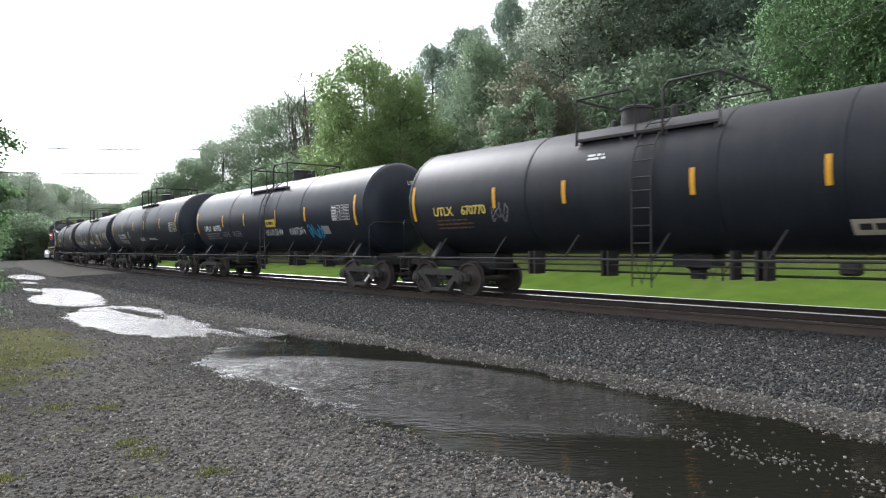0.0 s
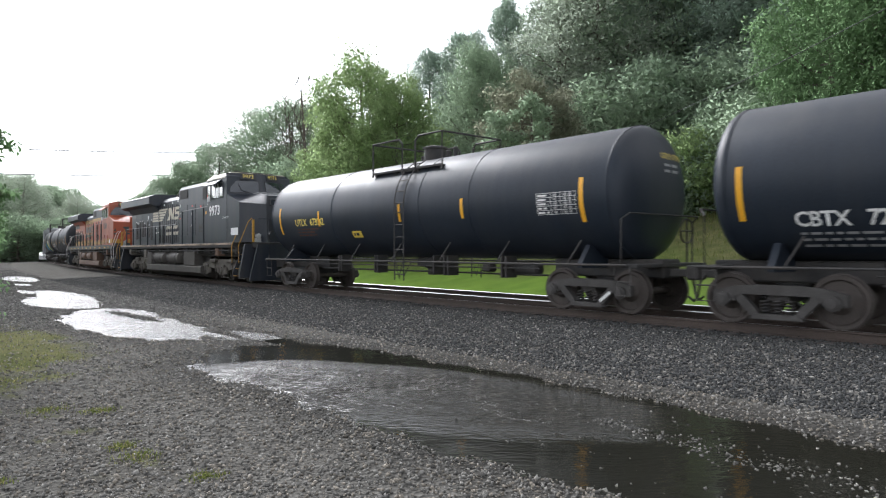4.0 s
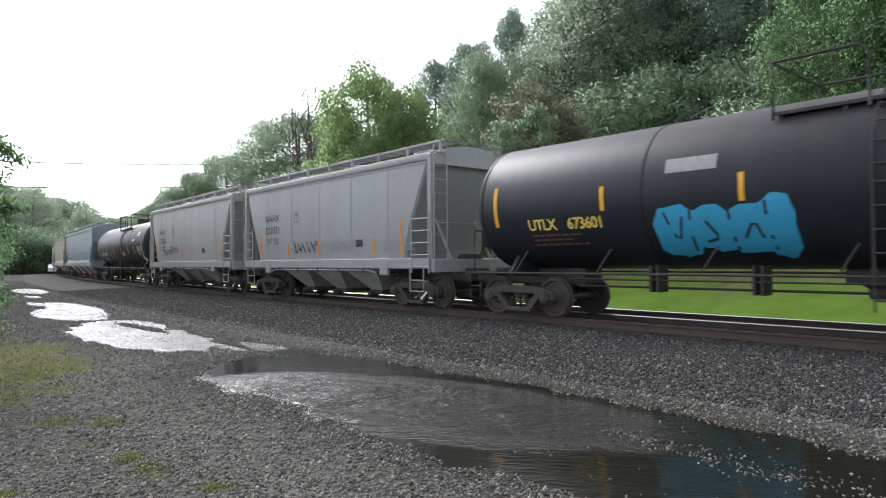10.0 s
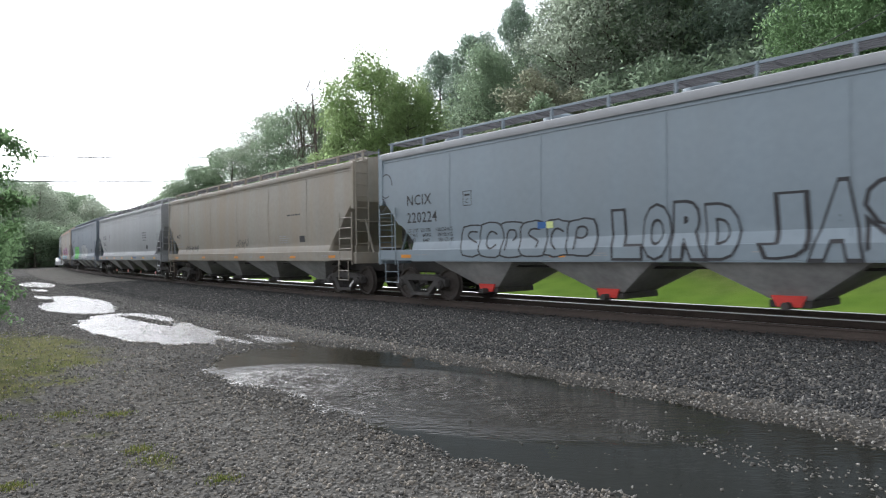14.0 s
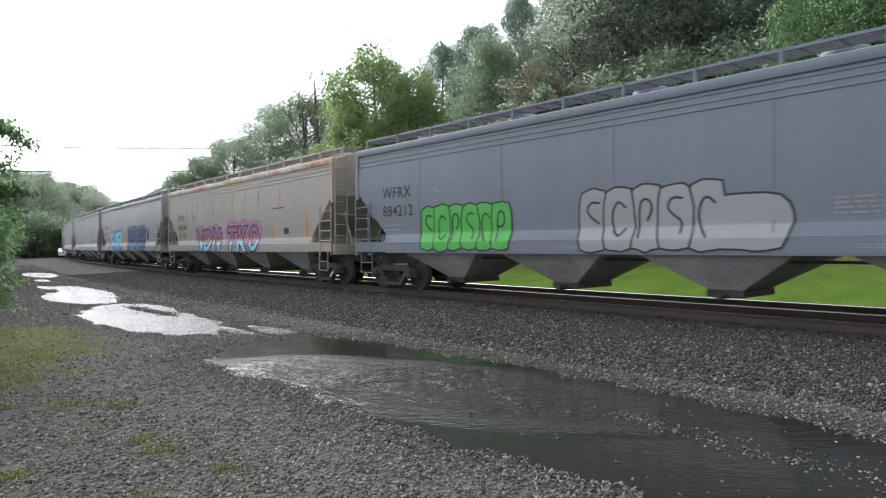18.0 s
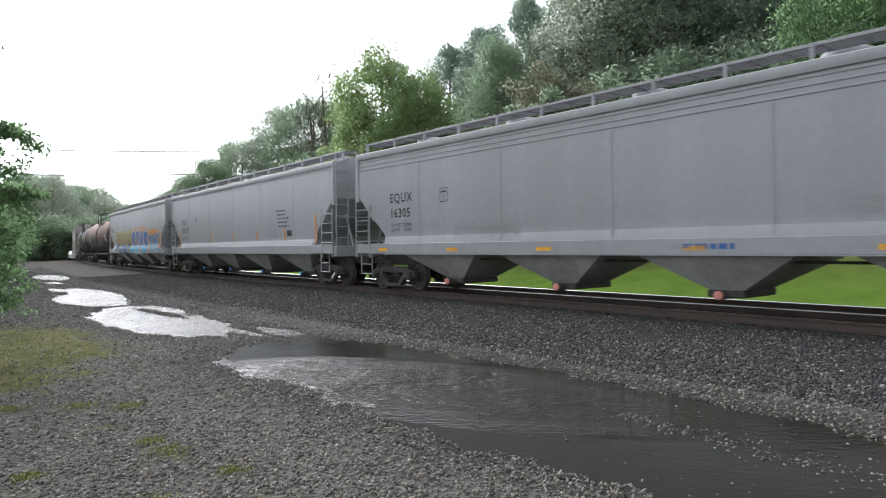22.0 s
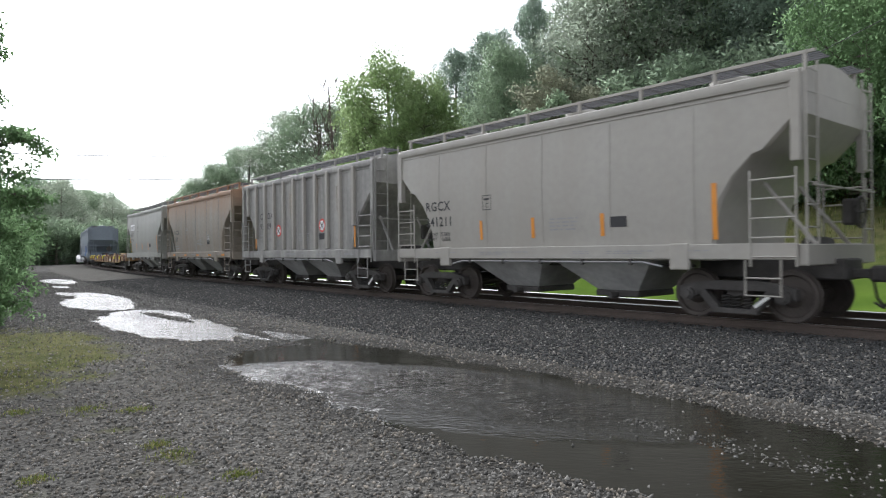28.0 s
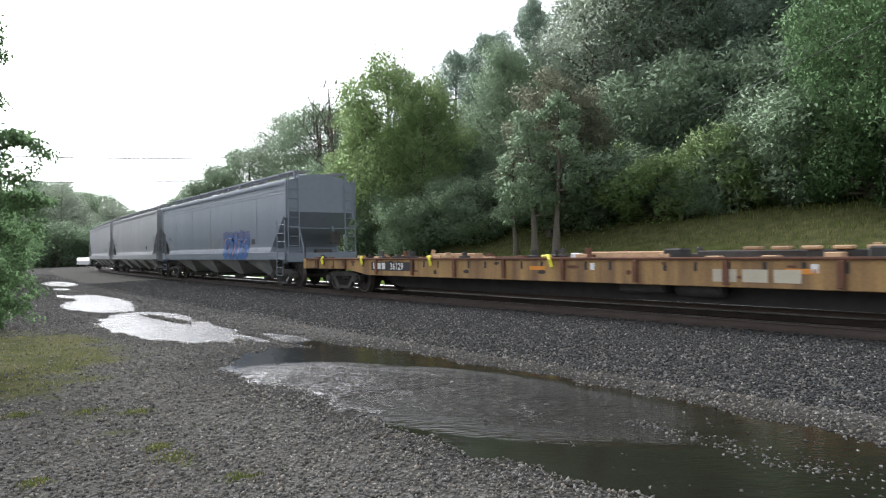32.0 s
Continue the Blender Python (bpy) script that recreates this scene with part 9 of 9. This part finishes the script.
scribble(c, -1.9, 4.2, 1.7, 0.55, "stencil_grey", 86, tank_side, 0.03)
yellow_plate(c, 1.6, 1.85, 0.6, 0.25, g)
c, L, g = tank_car("black tank car with white number", "263272", "tank_black", "lettering_white", (-3.95, -1.53, 1.6, 4.1), 23, radius=1.415, rail_u=0.4, dome_u=0.4, strip_z=2.5, ends=(-7.1, 7.0))
text_bars(c, -0.4, 2.2, 1.1, 4, "lettering_white", tank_side, g)
painted(c, "logo", [blob(2.5, 2.8, 0.7, 0.7, random.Random(5))], "stencil_grey", tank_side, 0.006, "faded round emblem")
c, L, a, sy, g = hopper_car("pale grey short covered hopper car with orange strips", "341211", "hopper_cream", "cement", 2, 24, strips=(-2.08, -0.3, 1.67, 4.15), number_size=0.34)
c, L, a, sy, g = hopper_car("weathered grey ribbed hopper car with rust stains", "93   09", "hopper_weathered", "ribbed", 2, 25, posts=11, strips=(-4.13, -1.4, 0.45, 2.3, 4.18), number_size=0.34)
for x, z in ((-1.8, 2.2), (1.9, 2.28)):
    stains(c, [(x + 1.1, 3.6, 0.8, 0.4), (x - 0.4, 4.0, 1.1, 0.6)], "mist_rust", sy, 4)
    painted(c, "sign", [[(x + 0.24 * math.cos(t), z + 0.24 * math.sin(t)) for t in (math.pi * i / 10 for i in range(20))]], "red_paint", sy, 0.006, "round red warning sign")
    painted(c, "sign", [[(x + 0.18 * math.cos(t), z + 0.18 * math.sin(t)) for t in (math.pi * i / 10 for i in range(20))]], "white_paint", sy, 0.010)
    strokes(c, [[(x - 0.1, z - 0.1), (x + 0.12, z + 0.12)], [(x - 0.1, z + 0.1), (x + 0.1, z - 0.1)]], 0.04, "lettering_black", sy, 0.014)
c, L, a, sy, g = hopper_car("rusty brown covered hopper car", "1242", "hopper_rusty", "cement", 2, 26, sill_strips=(-0.8, -0.35, 0.1, 0.5, 0.9), number_size=0.34)
painted(c, "sign", [[(2.1 + 0.2 * math.cos(t), 2.1 + 0.2 * math.sin(t)) for t in (math.pi * i / 10 for i in range(20))]], "mist_white", sy, 0.006)
c, L, a, sy, g = hopper_car("pale green-grey covered hopper car with black number", "3217", "hopper_green_grey", "cement", 2, 27, strips=(-4.45, -2.25, -0.4, 1.5, 4.1), number_size=0.42)
panel(c, "mark_patch", -a + 1.35, -a + 2.7, 3.04, 3.46, "white_paint", sy, 0.003, "white patch behind the code", n=2)
strokes(c, [[(-a + 0.95 + 0.16 * math.cos(t), 2.72 + 0.3 * math.sin(t)) for t in (0.42 * i for i in range(16))], [(-a + 0.9, 2.75), (-a + 0.98, 2.9), (-a + 1.02, 2.7)]], 0.03, "lettering_black", sy, 0.008, "tag")
flat_car()
c, L, a, sy, g = hopper_car("grey covered hopper car with blue graffiti", "4710", "hopper_blue_grey", "pellet", 4, 29, number_size=0.3)
scribble(c, -0.6, 1.4, 1.5, 0.7, "stencil_grey", 91, sy, 0.04)
graffiti(c, 2.0, 5.2, 1.16, 2.2, 5, "paint_blue", "paint_blue", 92, sy, glow="mist_blue", accent="paint_orange")
hopper_car("light grey covered hopper car at the bend", "4718", "hopper_grey", "pellet", 4, 30, number_size=0.3)
hopper_car("white covered hopper car at the bend", "4722", "hopper_white", "pellet", 4, 31, number_size=0.3)


# ---- the track ----
def build_track():
    prof = [(-0.075, -0.172), (0.075, -0.172), (0.075, -0.155), (0.012, -0.13), (0.012, -0.045), (0.037, -0.035), (0.037, -0.013), (0.006, 0.0), (-0.006, 0.0), (-0.037, -0.013), (-0.037, -0.035), (-0.012, -0.045), (-0.012, -0.13), (-0.075, -0.155)]
    track = thing("railway_track", "single curved railway track with rusty rails on worn sleepers", "railway track", kind="structure")
    stops = spread(((-120, -30, 10), (-30, 60, 2.0), (60, 700, 8)))
    for lat in (0.0, GAUGE):
        rings, top, face = [], [], []
        inner = 1 if lat == 0.0 else -1
        for s in stops:
            rings.append([(*on_track(s, lat + a), b) for a, b in prof])
            top.append([(*on_track(s, lat - 0.0065), 0.0005), (*on_track(s, lat + 0.0065), 0.0005), (*on_track(s, lat + 0.0065), 0.002), (*on_track(s, lat - 0.0065), 0.002)])
            face.append([(*on_track(s, lat + inner * 0.039), -0.0115), (*on_track(s, lat + inner * 0.007), 0.002), (*on_track(s, lat + inner * 0.007), -0.001), (*on_track(s, lat + inner * 0.036), -0.014)])
        rail = part("rail", Shape().loft(rings), "rail_rust", track, "rusty steel rail")
        part("running_surface", Shape().loft(top), "bright_steel", rail, "polished top of the rail")
        part("gauge_face", Shape().loft(face), "bright_steel", rail, "bright worn inner face of the rail")
    rings, face = [], []
    for s in spread(((-60, -30, 10), (-30, 60, 2.0), (60, 200, 8))):
        lat = 3.45 + 0.03 * math.sin(s * 0.21)
        rings.append([(*on_track(s, lat + a), b - 0.03) for a, b in prof])
        face.append([(*on_track(s, lat - 0.039), -0.0415), (*on_track(s, lat - 0.007), -0.028), (*on_track(s, lat - 0.007), -0.031), (*on_track(s, lat - 0.036), -0.044)])
    spare = thing("spare_rail", "long spare steel rail lying along the ballast edge", "rail", kind="structure")
    part("rail", Shape().loft(rings), "rail_rust", spare)
    part("gauge_face", Shape().loft(face), "bright_steel", spare, "bright worn edge of the rail")
    tie = Shape().box(-0.115, 0.115, -1.3, 1.3, -0.30, -0.17, 0.012).mesh("sleeper", "tie_wood")
    plate_mesh = Shape().box(-0.1, 0.1, -0.75 - 0.17, -0.75 + 0.17, -0.172, -0.158, 0.004).box(-0.1, 0.1, 0.75 - 0.17, 0.75 + 0.17, -0.172, -0.158, 0.004).mesh("tie_plate", "rail_rust")
    rng = random.Random(4)
    s, k = -18.0, 0
    while k < 150:
        x, y = on_track(s)
        th = TH0 + KAP * s
        part("sleeper", tie, "tie_wood", track, m=pose(x, y, rng.uniform(-0.012, 0.004), 0, 0, -math.degrees(th) + rng.uniform(-0.8, 0.8)))
        part("tie_plate", plate_mesh, "rail_rust", track, m=pose(x, y, 0, 0, 0, -math.degrees(th)))
        s += 0.53
        k += 1


build_track()


# ---- movement ----
def car_pose(mid, L, t):
    """A car on the arc: it stands on the two points where its trucks are."""
    s = mid - travelled(t)
    ax, ay = on_track(s - L * 0.37)
    bx, by = on_track(s + L * 0.37)
    return Matrix.Translation(((ax + bx) / 2, (ay + by) / 2, 0)) @ Matrix.Rotation(math.atan2(ay - by, ax - bx), 4, "Z")


def motions():
    for car, mid, L in TRAIN:
        walk(car, [(t, car_pose(mid, L, t)) for t in range(33)])
    # wheels roll with the distance run; wheels of one size and place share their keys
    keyed = {}
    for wheels, x, r in WHEELSETS:
        wheels.rotation_mode = "QUATERNION"
        if (x, r) not in keyed:
            rows = []
            for k in range(32 * FPS + 1):
                a = travelled(k / FPS) / r
                rows.append((k / FPS, Matrix.Translation((x, 0, r)) @ Matrix.Rotation(a % (2 * math.pi), 4, "Y")))
            walk(wheels, rows)
            keyed[x, r] = wheels
        else:
            first = keyed[x, r]
            wheels.animation_data_create()
            wheels.animation_data.action = first.animation_data.action
            wheels.animation_data.action_slot = first.animation_data.action_slot


motions()
